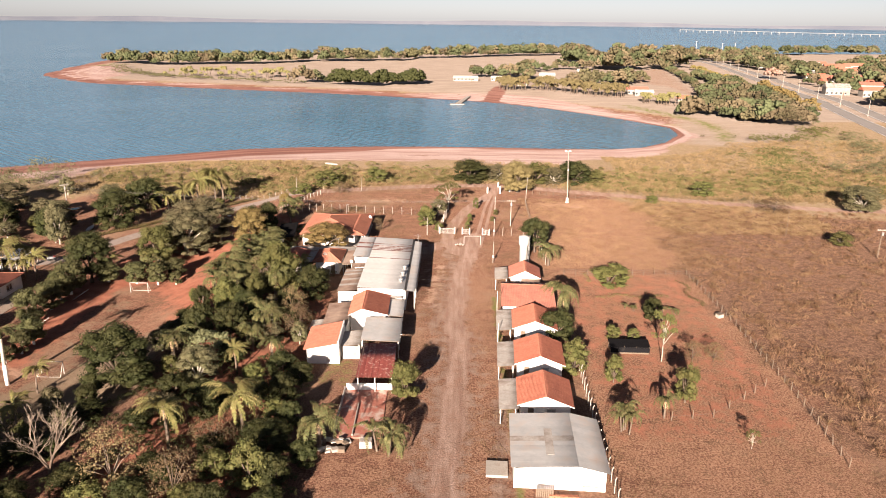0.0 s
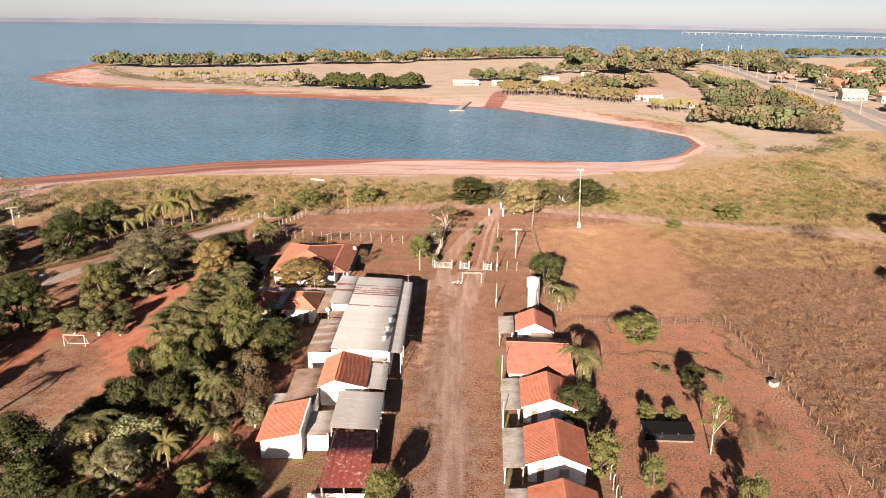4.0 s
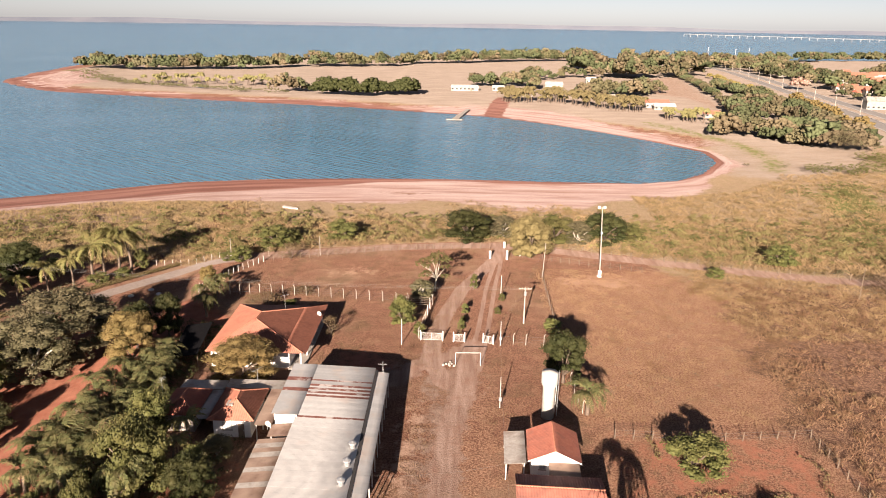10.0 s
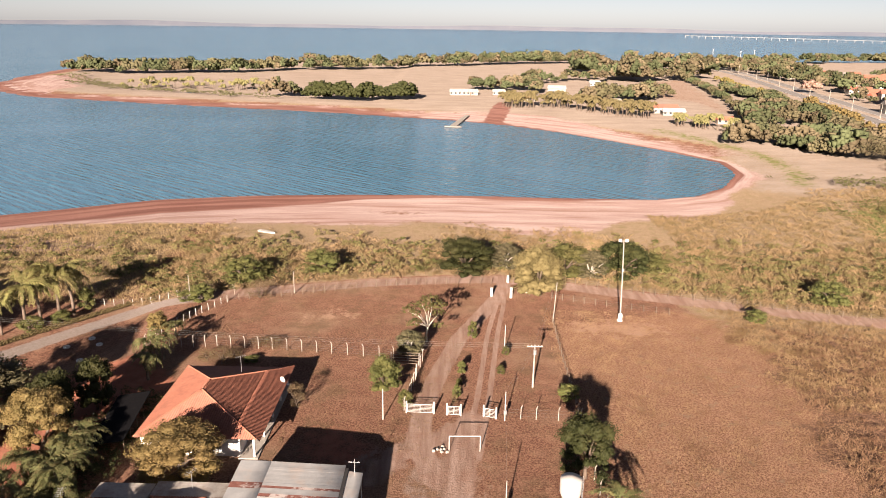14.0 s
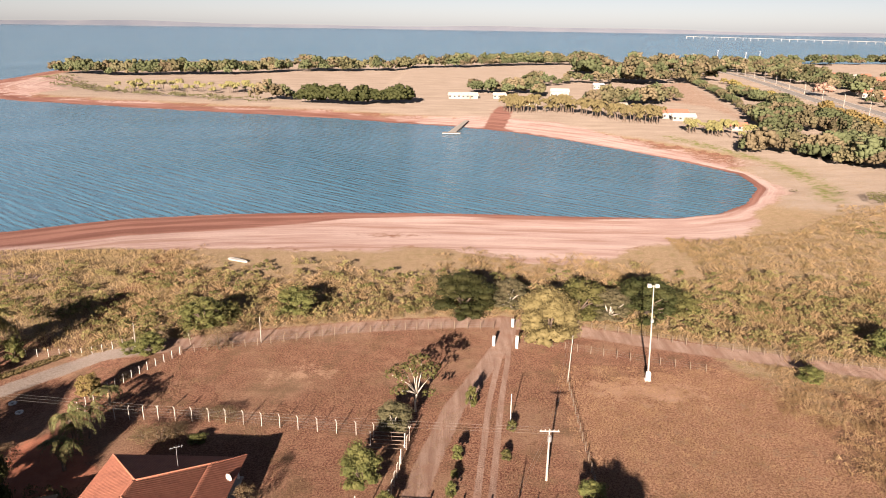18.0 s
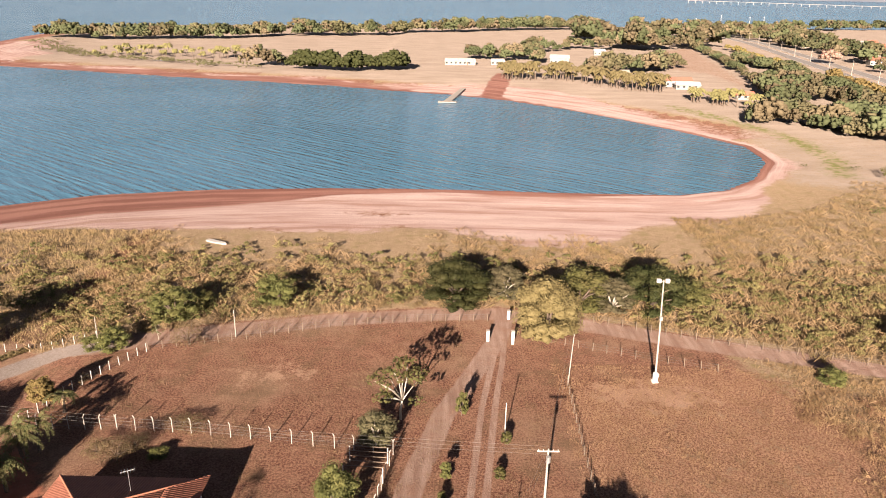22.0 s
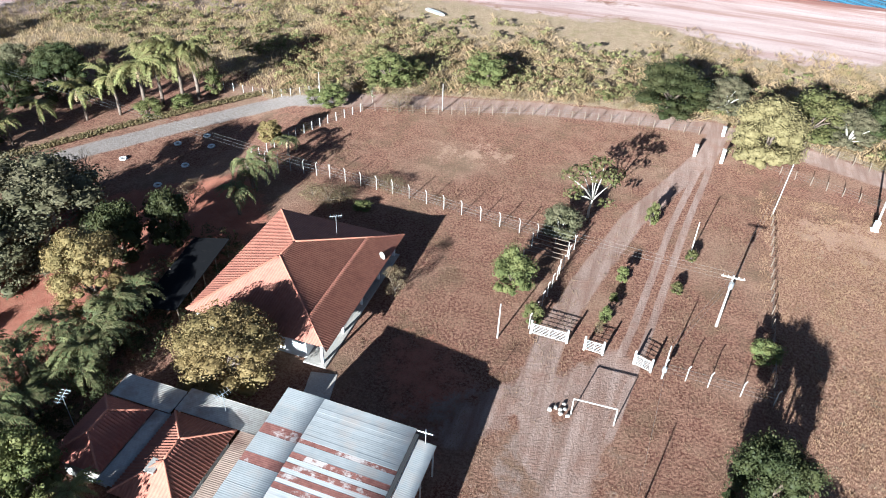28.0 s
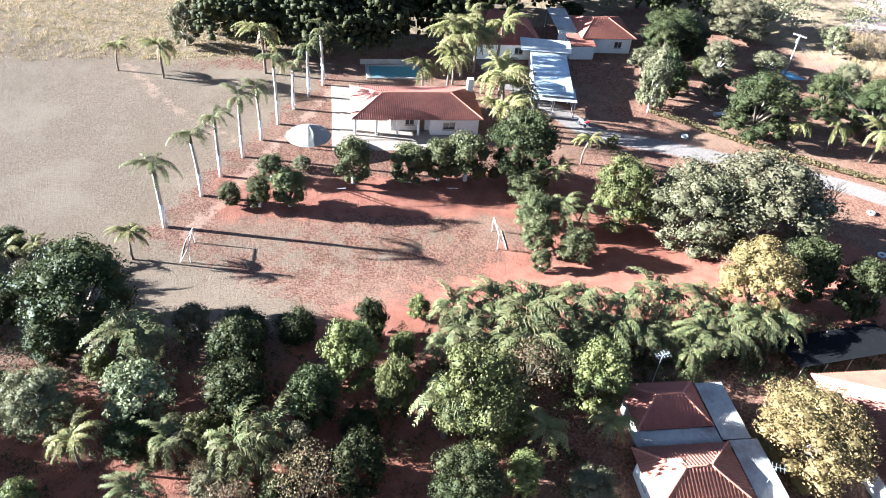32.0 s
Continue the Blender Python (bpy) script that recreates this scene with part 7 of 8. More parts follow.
    part("slab", Geo().box(0, 0, -0.05, 2.6, 3.0, 0.4, 0, 0.03), CONCRETE, p)
    # log pile
    p = thing("log_pile", "pile of pale cut branches on red soil", "logs", -22.0, 72.4, 0, 20)
    for k in range(10):
        a, zz = rng.uniform(-0.3, 0.3), 0.1 + 0.16 * (k // 4)
        part("log", Geo().tube([(-1.4, -0.8 + 0.22 * (k % 8), zz), (1.3, -0.8 + 0.22 * (k % 8) + a, zz + 0.05)], [0.1, 0.08], 6), BARK_PALE, p)
    # pergola by the drive
    p = thing("pergola", "rough pole pergola with a trailing plant", "pergola", -4.0, 186.0, 0, -4)
    for xx in (-2.2, 2.2):
        for yy in (-1.8, 1.8):
            part("post", Geo().tube([(xx, yy, -0.1), (xx, yy, 2.1)], 0.07, 6), PALE_PAINT, p)
    for k in range(5):
        part("beam", Geo().tube([(-2.4, -1.8 + k * 0.9, 2.15), (2.4, -1.8 + k * 0.9, 2.15)], 0.05, 5), WOOD_GREY, p)
    # stones by the frame
    p = thing("stone_ring", "rough pale stones round a dry plant", "stones", 2.2, 164.2, 0)
    for k in range(9):
        a = k * 0.7
        part("stone", Geo().box(0.5 * math.cos(a) * (k % 3), 0.4 * math.sin(a) * (k % 3), -0.05, rng.uniform(0.25, 0.45), rng.uniform(0.25, 0.4), rng.uniform(0.2, 0.35), rng.uniform(0, 90), 0.08), CONCRETE, p)
    # play ladders by the pitch
    for x, y in ((-69.2, 118.8), (-69.0, 132.4)):
        p = thing("play_ladder", "white wooden climbing ladder frame", "ladder", x, y, 0, 0)
        for s in (-0.45, 0.45):
            part("rail", Geo().tube([(-1.5, s, 0), (1.2, s, 1.8)], 0.05, 5), PALE_PAINT, p)
        for k in range(6):
            part("rung", Geo().tube([(-1.3 + k * 0.45, -0.45, 0.13 + 0.3 * k), (-1.3 + k * 0.45, 0.45, 0.13 + 0.3 * k)], 0.035, 5), PALE_PAINT, p)
    # parked quad by the shed
    c = thing("quad_bike", "small grey and red quad bike beside a shed", "quad bike", -86.6, 154.6, 0, 30)
    part("body", Geo().box(0, 0, 0.45, 1.7, 0.7, 0.4, 0, 0.12), CAR_GREY, c)
    part("seat", Geo().box(-0.3, 0, 0.85, 0.8, 0.35, 0.15, 0, 0.05), RUBBER, c)
    part("fender", Geo().box(0.6, 0, 0.75, 0.5, 0.95, 0.12, 0, 0.04), CAR_RED, c)
    part("handlebar", Geo().tube([(0.35, -0.4, 1.1), (0.35, 0.4, 1.1)], 0.025, 5), METAL, c)
    for xx in (-0.6, 0.6):
        for yy in (-0.45, 0.45):
            part("wheel", Geo().tube([(xx, yy - 0.11, 0.28), (xx, yy + 0.11, 0.28)], 0.28, 12), RUBBER, c)


yards()
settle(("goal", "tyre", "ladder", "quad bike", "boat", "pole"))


# ---- far side of the bay ----
HOUSE_SPOTS = []


def far_side():
    # dual carriageway
    line = [(196, 290), (213, 352), (228, 416), (252, 508), (279, 659), (305, 800), (331, 946), (352, 1150)]
    for off, wdt, mat, lift, name in ((0, 8.0, ASPHALT, 0.10, "carriageway"), (16, 8.0, ASPHALT, 0.10, "carriageway"), (4.5, 0.6, LINE_WHITE, 0.16, "kerb"), (11.5, 0.6, LINE_WHITE, 0.16, "kerb"), (-4.6, 0.5, LINE_WHITE, 0.16, "kerb"), (20.6, 0.5, LINE_WHITE, 0.16, "kerb")):
        g = Geo()
        prev = None
        for i, (x, y) in enumerate(line):
            a, b = Vector(line[max(i - 1, 0)]), Vector(line[min(i + 1, len(line) - 1)])
            d = (b - a).normalized()
            nrm = Vector((d.y, -d.x))
            z = ground_at(x, y) + lift
            cur = [(x + nrm.x * (off + s * wdt / 2), y + nrm.y * (off + s * wdt / 2), z) for s in (-1, 1)]
            if prev:
                g.slab([prev[0], prev[1], cur[1], cur[0]], 0.2)
            prev = cur
        tagged(part("road", g, mat), "straight grey asphalt road towards the far town" if mat is ASPHALT else "pale concrete kerb between two lanes", "road" if mat is ASPHALT else "kerb", kind="structure")
    for k in range(13):
        t = k / 12
        x, y = 240 + t * 112, 425 + t * 600
        p = thing("street_lamp", "pale concrete street lamp beside the far road", "street lamp", x, y, ground_at(x, y), 80, group="lamps along the far road")
        part("shaft", Geo().tube([(0, 0, -0.3), (0, 0, 9.5)], [0.2, 0.12], 6), CONCRETE, p)
        part("arm", Geo().tube([(0, 0, 9.4), (2.2, 0, 9.9)], 0.07, 5), METAL, p)
        part("lamp_head", Geo().box(2.4, 0, 9.8, 0.8, 0.35, 0.18, 0, 0.04), PALE_PAINT, p)
    for k, (x, y, h) in enumerate(((342, 1170, 17), (356, 1180, 12), (380, 1180, 22), (402, 1190, 14), (428, 1200, 19), (452, 1210, 20), (367, 1160, 10))):
        p = thing("tall_mast", "tall thin white mast near the far shore", "mast", x, y, ground_at(x, y), 0, group="masts near the far shore")
        part("shaft", Geo().tube([(0, 0, 0), (0, 0, h)], [0.35, 0.25], 7), PALE_PAINT, p)
        part("head", Geo().box(0, 0, h, 1.6, 0.8, 0.6, 0, 0.1), PALE_PAINT, p)
    p = thing("white_tower", "small white tower behind a pale field", "tower", 9, 1080, 0, 0)
    part("shaft", Geo().box(0, 0, 0, 3.2, 3.2, 15, 0, 0.2), WALL_WHITE, p)
    part("cap", Geo().box(0, 0, 15, 4.0, 4.0, 1.2, 0, 0.2), WALL_WHITE, p)
    # houses
    rng = random.Random(12)
    spots = [(11, 648, 30, 10, "long low pavilion with a grey roof", WALL_GREY, 3.0), (57, 606, 11, 8, "", TILE, 3), (72, 609, 9, 9, "", ZINC, 5.2), (85, 671, 20, 10, "", ZINC, 5.6), (130, 752, 14, 8, "", ZINC, 4.2),
             (138, 534, 19, 8, "", ZINC, 3.2), (136, 546, 22, 8, "", TILE_OLD, 4.6), (156, 497, 13, 8, "", TILE, 3), (117, 598, 9, 9, "small shelter with a pale thatched roof", THATCH, 2.2), (128, 582, 11, 9, "small shelter with a pale thatched roof", THATCH, 2.2),
             (348, 690, 24, 12, "", TILE, 4.5), (362, 640, 20, 12, "", TILE, 4.5), (448, 925, 22, 12, "", FIBRE, 5), (413, 822, 16, 10, "", ZINC, 4.5), (452, 870, 20, 12, "", TILE_OLD, 5.5), (330, 560, 16, 11, "", TILE, 4), (392, 750, 30, 14, "", TILE, 8.5), (354, 664, 24, 13, "", TILE_OLD, 7.5), (420, 826, 30, 13, "", TILE, 9)]
    spots += [(410, 811, 34, 14, "", TILE, 6.5), (469, 878, 34, 14, "", TILE, 6.5), (343, 708, 26, 13, "", TILE, 5), (344, 658, 30, 13, "", TILE_OLD, 6.5), (290, 562, 24, 14, "", FIBRE, 7.5),
              (309, 548, 22, 12, "", TILE, 6.5), (428, 912, 24, 12, "", FIBRE, 5), (336, 600, 26, 12, "", TILE_OLD, 6), (38, 652, 14, 9, "", WALL_GREY, 3)]
    for _ in range(20):
        spots.append((rng.uniform(330, 560), rng.uniform(520, 980), rng.uniform(10, 18), rng.uniform(8, 12), "", rng.choice([TILE, TILE_OLD, TILE, FIBRE, ZINC]), rng.choice([3.2, 4.4, 5.8])))
    for x, y, w, d, label, mat, eave in spots:
        w, d, eave = w * 0.75, d * 0.75, eave * 0.75
        HOUSE_SPOTS.append((x, y, w * 0.6))
        if x > 320 and x < 245 + (y - 420) * 0.16 + 40:
            x += 50
        h = thing("house", label or "far pale house with a low pitched roof among trees", "house", x, y, ground_at(x, y), rng.uniform(-14, 10))
        part("wall", Geo().box(0, 0, -0.2, w - 1, d - 1, eave + 0.2), FAR_WALL, h)
        part("roof", Geo().rings([[(-w / 2, -d / 2, eave), (w / 2, -d / 2, eave), (w / 2, d / 2, eave), (-w / 2, d / 2, eave)],
                                  [(-w / 2 + 0.5, -0.1, eave + 0.9 + 0.17 * d), (w / 2 - 0.5, -0.1, eave + 0.9 + 0.17 * d), (w / 2 - 0.5, 0.1, eave + 0.9 + 0.17 * d), (-w / 2 + 0.5, 0.1, eave + 0.9 + 0.17 * d)]]), mat, h)
        for k in range(int(w / 3.4)):
            xx = -w / 2 + 1.6 + k * 3.2
            part("window", Geo().box(xx, -(d - 1) / 2 - 0.02, 1.0, 1.3, 0.08, 1.1), GLASS, h)
        part("door", Geo().box(w * 0.22, -(d - 1) / 2 - 0.03, 0, 1.0, 0.08, 2.1), WOOD_GREY, h)
    # jetty
    j = thing("jetty", "small wooden jetty at the far beach", "jetty", 3, 486, WATER_Z, 0)
    part("deck", Geo().slab([(-2, -4, 0.6), (2, -4, 0.6), (10, 40, 1.6), (7.5, 40, 1.6)], 0.25), CONCRETE, j)
    part("head", Geo().box(0, -5, 0.3, 9, 3, 0.4, 0, 0.05), CONCRETE, j)
    for k in range(5):
        part("pile", Geo().tube([(k * 2 - 3, -5.5, -1.5), (k * 2 - 3, -5.5, 1.2)], 0.15, 6), WOOD_GREY, j)
    # long bridge on the horizon
    b = thing("long_bridge", "long low white bridge over the far lake", "bridge", 0, 0, 0)
    a0, a1 = Vector((1000, 3350, 20)), Vector((1750, 2700, 14))
    d = (a1 - a0)
    nrm = Vector((d.y, -d.x, 0)).normalized() * 4
    part("deck", Geo().slab([tuple(a0 - nrm), tuple(a1 - nrm), tuple(a1 + nrm), tuple(a0 + nrm)][::-1], 1.2), CONCRETE, b)
    for k in range(34):
        p = a0 + d * (k / 33)
        part("pier", Geo().box(p.x, p.y, -4, 1.5, 1.5, p.z + 3.0), CONCRETE, b)


far_side()


# ---- woods, scrub, crop and grass ----
def woods(label, spots, material, leaves=130, leaf=1.0, seed=0, name="woods", trunks=False, dense=0.76):
    """Far trees, joined: (x, y, height, radius) each."""
    rng = np.random.default_rng(seed)
    pieces = []
    tr = Geo()
    spots = [s for s in spots if not any(abs(s[0] - a - (s[1] - b) * a / b) < w and -34 < s[1] - b < 9 for a, b, w in HOUSE_SPOTS)]
    zs = land_z(np.array([s[0] for s in spots], float), np.array([s[1] for s in spots], float))
    for (x, y, h, r), z in zip(spots, zs):
        n = 58 if h > 4 else 12
        a = rng.uniform(0, 6.28, n)
        u = np.sqrt(rng.random(n)) * 0.86
        top = np.sqrt(1 - u ** 2)
        c = np.stack([x + np.cos(a) * u * r, y + np.sin(a) * u * r, z + h * (0.16 + 0.72 * top * rng.uniform(0.35, 1.0, n) ** 0.7)], -1)
        rr = np.minimum(r * rng.uniform(0.14, 0.3, n), h * 0.17)
        far = dense and (y > 380 or dense < 0.6)
        pieces.append(leaf_cloud(rng, c, rr, max(leaves * 2 // 3, 60) if far else int(leaves * 1.5), leaf * (0.3 + 0.06 * r) * (1 if far else 0.8), 0.85))
        if far:
            pieces.append(cores(rng, c, rr, dense * 1.2, 0.85, CHUNK, 0.95))
        if trunks:
            tr.tube([(x, y, z - 0.2), (x, y, z + h * 0.6)], [0.035 * r, 0.025 * r], 4, False)
    ob = tagged(new(name, np_mesh(name, *joined(*pieces), material, name == "woods")), label, "trees", kind="stuff")
    if trunks:
        part("trunks", tr, BARK, ob)
    return ob


def along(line, n, spread, h, r, seed):
    rng = random.Random(seed)
    out = []
    for _ in range(n):
        t = rng.random() * (len(line) - 1)
        i = int(t)
        a, b = line[i], line[i + 1]
        s = t - i
        k = rng.uniform(0.5, 1.25)
        out.append((a[0] + (b[0] - a[0]) * s + rng.uniform(-1, 1) * spread, a[1] + (b[1] - a[1]) * s + rng.uniform(-1, 1) * spread, h * k, r * k))
    return out


def far_palms(label, spots, seed):
    """Far coconut palms, joined: leaning trunk and drooping folded fronds, (x, y, height) each."""
    rng = random.Random(seed)
    leaf, stem = Geo(), Geo()
    for x, y, h in spots:
        z = ground_at(x, y)
        top = Vector((x + rng.uniform(-0.8, 0.8), y + rng.uniform(-0.8, 0.8), z + h * 0.72))
        stem.tube([(x, y, z - 0.2), tuple(top)], [0.24, 0.17], 5, False)
        for k in range(20):
            a, up = k * 2.399 + rng.uniform(-0.3, 0.3), rng.uniform(-0.25, 0.85)
            d, ln = Vector((math.cos(a), math.sin(a), 0)), h * rng.uniform(0.36, 0.5)
            side = Vector((-d.y, d.x, 0)) * h * 0.08
            pts = [top + d * ln * t * (1 - 0.25 * t) + Vector((0, 0, ln * (up * t - (0.55 + 0.5 * up) * t * t))) for t in (0, 0.35, 0.7, 1)]
            for i, (w0, w1) in enumerate(((0.4, 1.0), (1.0, 0.9), (0.9, 0.15))):
                for sg in (-1, 1):
                    drop = Vector((0, 0, -h * 0.06))
                    leaf.face(pts[i], pts[i + 1], pts[i + 1] + side * sg * w1 + drop * w1, pts[i] + side * sg * w0 + drop * w0)
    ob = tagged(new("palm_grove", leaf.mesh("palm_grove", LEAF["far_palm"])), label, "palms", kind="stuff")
    part("trunks", stem, BARK, ob)


def palm_line(line, n, spread, h, seed):
    return [(x, y, hh) for x, y, hh, _ in along(line, n, spread, h, 1, seed)]


def green_belts():
    woods("dark leafy grove behind the far beach", along([(-101, 618), (-72, 613), (-47, 600), (-24, 603)], 46, 7, 12, 7.5, 1), LEAF["mango"], 247, 0.85, 1)
    woods("dark green tree belt along the far point", along([(-387, 845), (-337, 856), (-294, 884), (-230, 900), (-190, 970)], 120, 9, 15, 8.5, 2), LEAF["wood"], 195, 1.0, 2)
    woods("tree belt behind the pale far field", along([(-173, 972), (-124, 986), (1, 1042), (74, 1108), (168, 1160), (216, 1202)], 190, 10, 17, 9, 3), LEAF["wood"], 180, 1.1, 3)
    far_palms("yellowish palms on the far point", palm_line([(-262, 690), (-230, 700), (-197, 694), (-160, 690)], 46, 14, 10, 4), 4)
    woods("low dry scrub on the far point", along([(-365, 790), (-284, 690), (-213, 655), (-134, 608)], 150, 14, 3.2, 4, 16), LEAF["olive"], 90, 0.8, 16)
    woods("small dark trees on the far point", along([(-140, 628), (-125, 634), (-113, 640)], 9, 4, 13, 6, 17), LEAF["wood"], 225, 0.8, 17)
    woods("tall trees beside the far field", along([(143, 819), (183, 815), (238, 856), (290, 1030), (176, 966), (150, 860)], 90, 24, 22, 11, 18), LEAF["wood"], 247, 1.0, 18)
    woods("trees between the far houses", along([(28, 690), (40, 688), (56, 694), (69, 668), (80, 790), (101, 794), (131, 829)], 44, 12, 11, 6, 5), LEAF["wood"], 225, 0.9, 5)
    woods("green trees behind the far palms", along([(92, 592), (105, 604), (122, 606), (143, 630), (155, 642), (168, 650)], 46, 9, 13, 7, 19), LEAF["wood"], 247, 0.85, 19)
    far_palms("row of coconut palms with pale trunks by the far beach", palm_line([(38, 566), (50, 566), (66, 570), (81, 559), (90, 540), (101, 528), (116, 518)], 92, 5.5, 11.5, 6), 6)
    far_palms("row of low palms by the far beach", palm_line([(128, 488), (137, 474), (147, 458)], 26, 4.5, 9, 20), 20)
    woods("thick trees beside the far road", along([(137, 430), (150, 426), (164, 416), (166, 396), (174, 374), (182, 380)], 60, 6, 10.5, 6.8, 7), LEAF["wood"], 480, 0.65, 7)
    woods("thick trees beside the far road", along([(165, 470), (180, 510), (198, 560), (198, 500), (200, 450), (188, 430), (192, 408)], 70, 8, 9, 6.2, 8), LEAF["wood"], 340, 0.7, 8)
    woods("clipped hedge trees along the red field", along([(243, 858), (223, 724), (188, 550)], 90, 3, 5.5, 4, 11), LEAF["wood"], 165, 0.9, 11)
    woods("yellowish verge trees beside the far road", along([(275, 850), (255, 726), (241, 636), (228, 560)], 46, 4, 5.5, 4, 24), LEAF["autumn"], 150, 0.85, 24)
    woods("trees of a far village beyond the road", along([(300, 470), (330, 620), (372, 790), (378, 904), (372, 983), (460, 1090)], 210, 26, 13, 8, 9), LEAF["wood"], 172, 1.1, 9)
    woods("tree belt along the far lake shore", along([(330, 1010), (420, 1150), (520, 1250), (650, 1335), (800, 1375)], 150, 26, 15, 9, 30), LEAF["wood"], 110, 1.2, 30)
    woods("trees of a far village beyond the road", along([(330, 440), (420, 640), (500, 800), (580, 1000)], 190, 52, 12, 8.5, 10), LEAF["wood"], 150, 1.2, 10)
    woods("mixed trees crowding the far road verge", along([(231, 717), (233, 664), (240, 640), (218, 578), (222, 544), (210, 490), (201, 452)], 80, 7, 8, 6, 27), LEAF["wood"], 220, 0.8, 27)
    woods("yellowish verge trees beside the far road", along([(244, 583), (230, 515), (219, 470), (208, 428)], 26, 3, 8, 4.5, 28), LEAF["autumn"], 200, 0.7, 28)
    woods("low green thicket at the edge of the flat", along([(140, 336), (152, 328), (168, 342), (180, 366), (188, 352)], 70, 6, 2.6, 3.4, 29), LEAF["bush"], 130, 0.55, 29)
    woods("tree with faded pink blossom by the far road", [(303, 708, 13, 9), (306, 712, 11, 7)], BLOSSOM, 375, 0.8, 25)
    woods("green shrubs on the damp flat", along([(118, 290), (138, 305), (134, 275), (126, 250), (112, 247)], 120, 9, 1.4, 2.4, 12), LEAF["bush"], 102, 0.55, 12)
    woods("dark green thicket on the flat by the far road", along([(140, 258), (153, 256), (164, 268), (172, 300), (182, 320), (186, 345)], 60, 6, 3.4, 4, 26), LEAF["olive"], 150, 0.6, 26)
    woods("scattered shrubs on the dry flat", along([(70, 226), (100, 240), (140, 245), (180, 260), (190, 300), (130, 340)], 70, 22, 1.8, 1.8, 13), LEAF["olive"], 140, 0.5, 13)
    woods("dark wood behind the pool", along([(-122, 98), (-121, 112), (-119, 122), (-126, 132), (-136, 146), (-144, 166), (-138, 188)], 110, 6, 11, 4.6, 14), LEAF["mango"], 260, 0.6, 14, dense=0.58)
    woods("wood behind the estate", along([(-150, 110), (-160, 160), (-140, 200), (-125, 226)], 40, 14, 8, 4.5, 15), LEAF["olive"], 306, 0.7, 15)
    # scrub between road and beach
    rng = random.Random(21)
    spots = []
    while len(spots) < 1500:
        x, y = rng.uniform(-115, 160), rng.uniform(216, 274)
        if y > float(shore_road(x)) + (4 if x > -60 else 12) and y < 247 - 0.03 * abs(x) + rng.uniform(-10, 16) and not -30 < x + 3 * y - 700 < -24:
            s = rng.uniform(0.3, 1.0) ** 2.4
            spots.append((x, y, 0.6 + 1.9 * s, 0.5 + 1.5 * s))
    woods("yellowish dry scrub between the road and the beach", spots[:330], LEAF["yellow"], 200, 0.6, 21, "scrub", False, 0.22)
    woods("green scrub between the road and the beach", spots[330:760], LEAF["bush"], 200, 0.6, 22, "scrub", False, 0.22)
    woods("yellowish half-dry scrub between the road and the beach", spots[760:], LEAF["scrub"], 200, 0.6, 23, "scrub", False, 0.22)


def hummocks(rng, xy, each, spread):
    """Turns single spots into clusters of spots, with a height share for each."""
    size = 0.45 + 0.9 * rng.random(len(xy)) ** 2
    out = np.repeat(xy, each, axis=0) + rng.normal(0, spread, (len(xy) * each, 2)) * np.repeat(size, each)[:, None]
    return out, np.repeat(size, each)


def tufts(name, label, xy, height, width, material, seed, blades=3, category="grass", scatter=0.0, lean=0.35):
    """Upright blades in tufts, joined: real grass, not counted."""
    rng = np.random.default_rng(seed)
    n = len(xy)
    z = land_z(xy[:, 0], xy[:, 1])
    h = height * (0.55 + 0.75 * rng.random(n))
    vs = []
    for b in range(blades):
        a = rng.uniform(0, np.pi * 2, n)
        w = width * (0.6 + 0.6 * rng.random(n))
        dx, dy = np.cos(a) * w / 2, np.sin(a) * w / 2
        ox, oy = rng.normal(0, width * 0.35 + scatter, n), rng.normal(0, width * 0.35 + scatter, n)
        lx, ly = rng.normal(0, lean, n) * h, rng.normal(0, lean, n) * h
        x, y = xy[:, 0] + ox, xy[:, 1] + oy
        vs.append(np.stack([np.stack([x - dx * 0.6, y - dy * 0.6, z - 0.03], -1), np.stack([x + dx * 0.6, y + dy * 0.6, z - 0.03], -1),
                            np.stack([x + dx + lx, y + dy + ly, z + h], -1), np.stack([x - dx * 0.3 + lx, y - dy * 0.3 + ly, z + h * 0.85], -1)], 1))
    v = np.concatenate(vs).reshape(-1, 3)
    tagged(new(name, np_mesh(name, v, np.arange(len(v)).reshape(-1, 4), material)), label, category, kind="stuff")


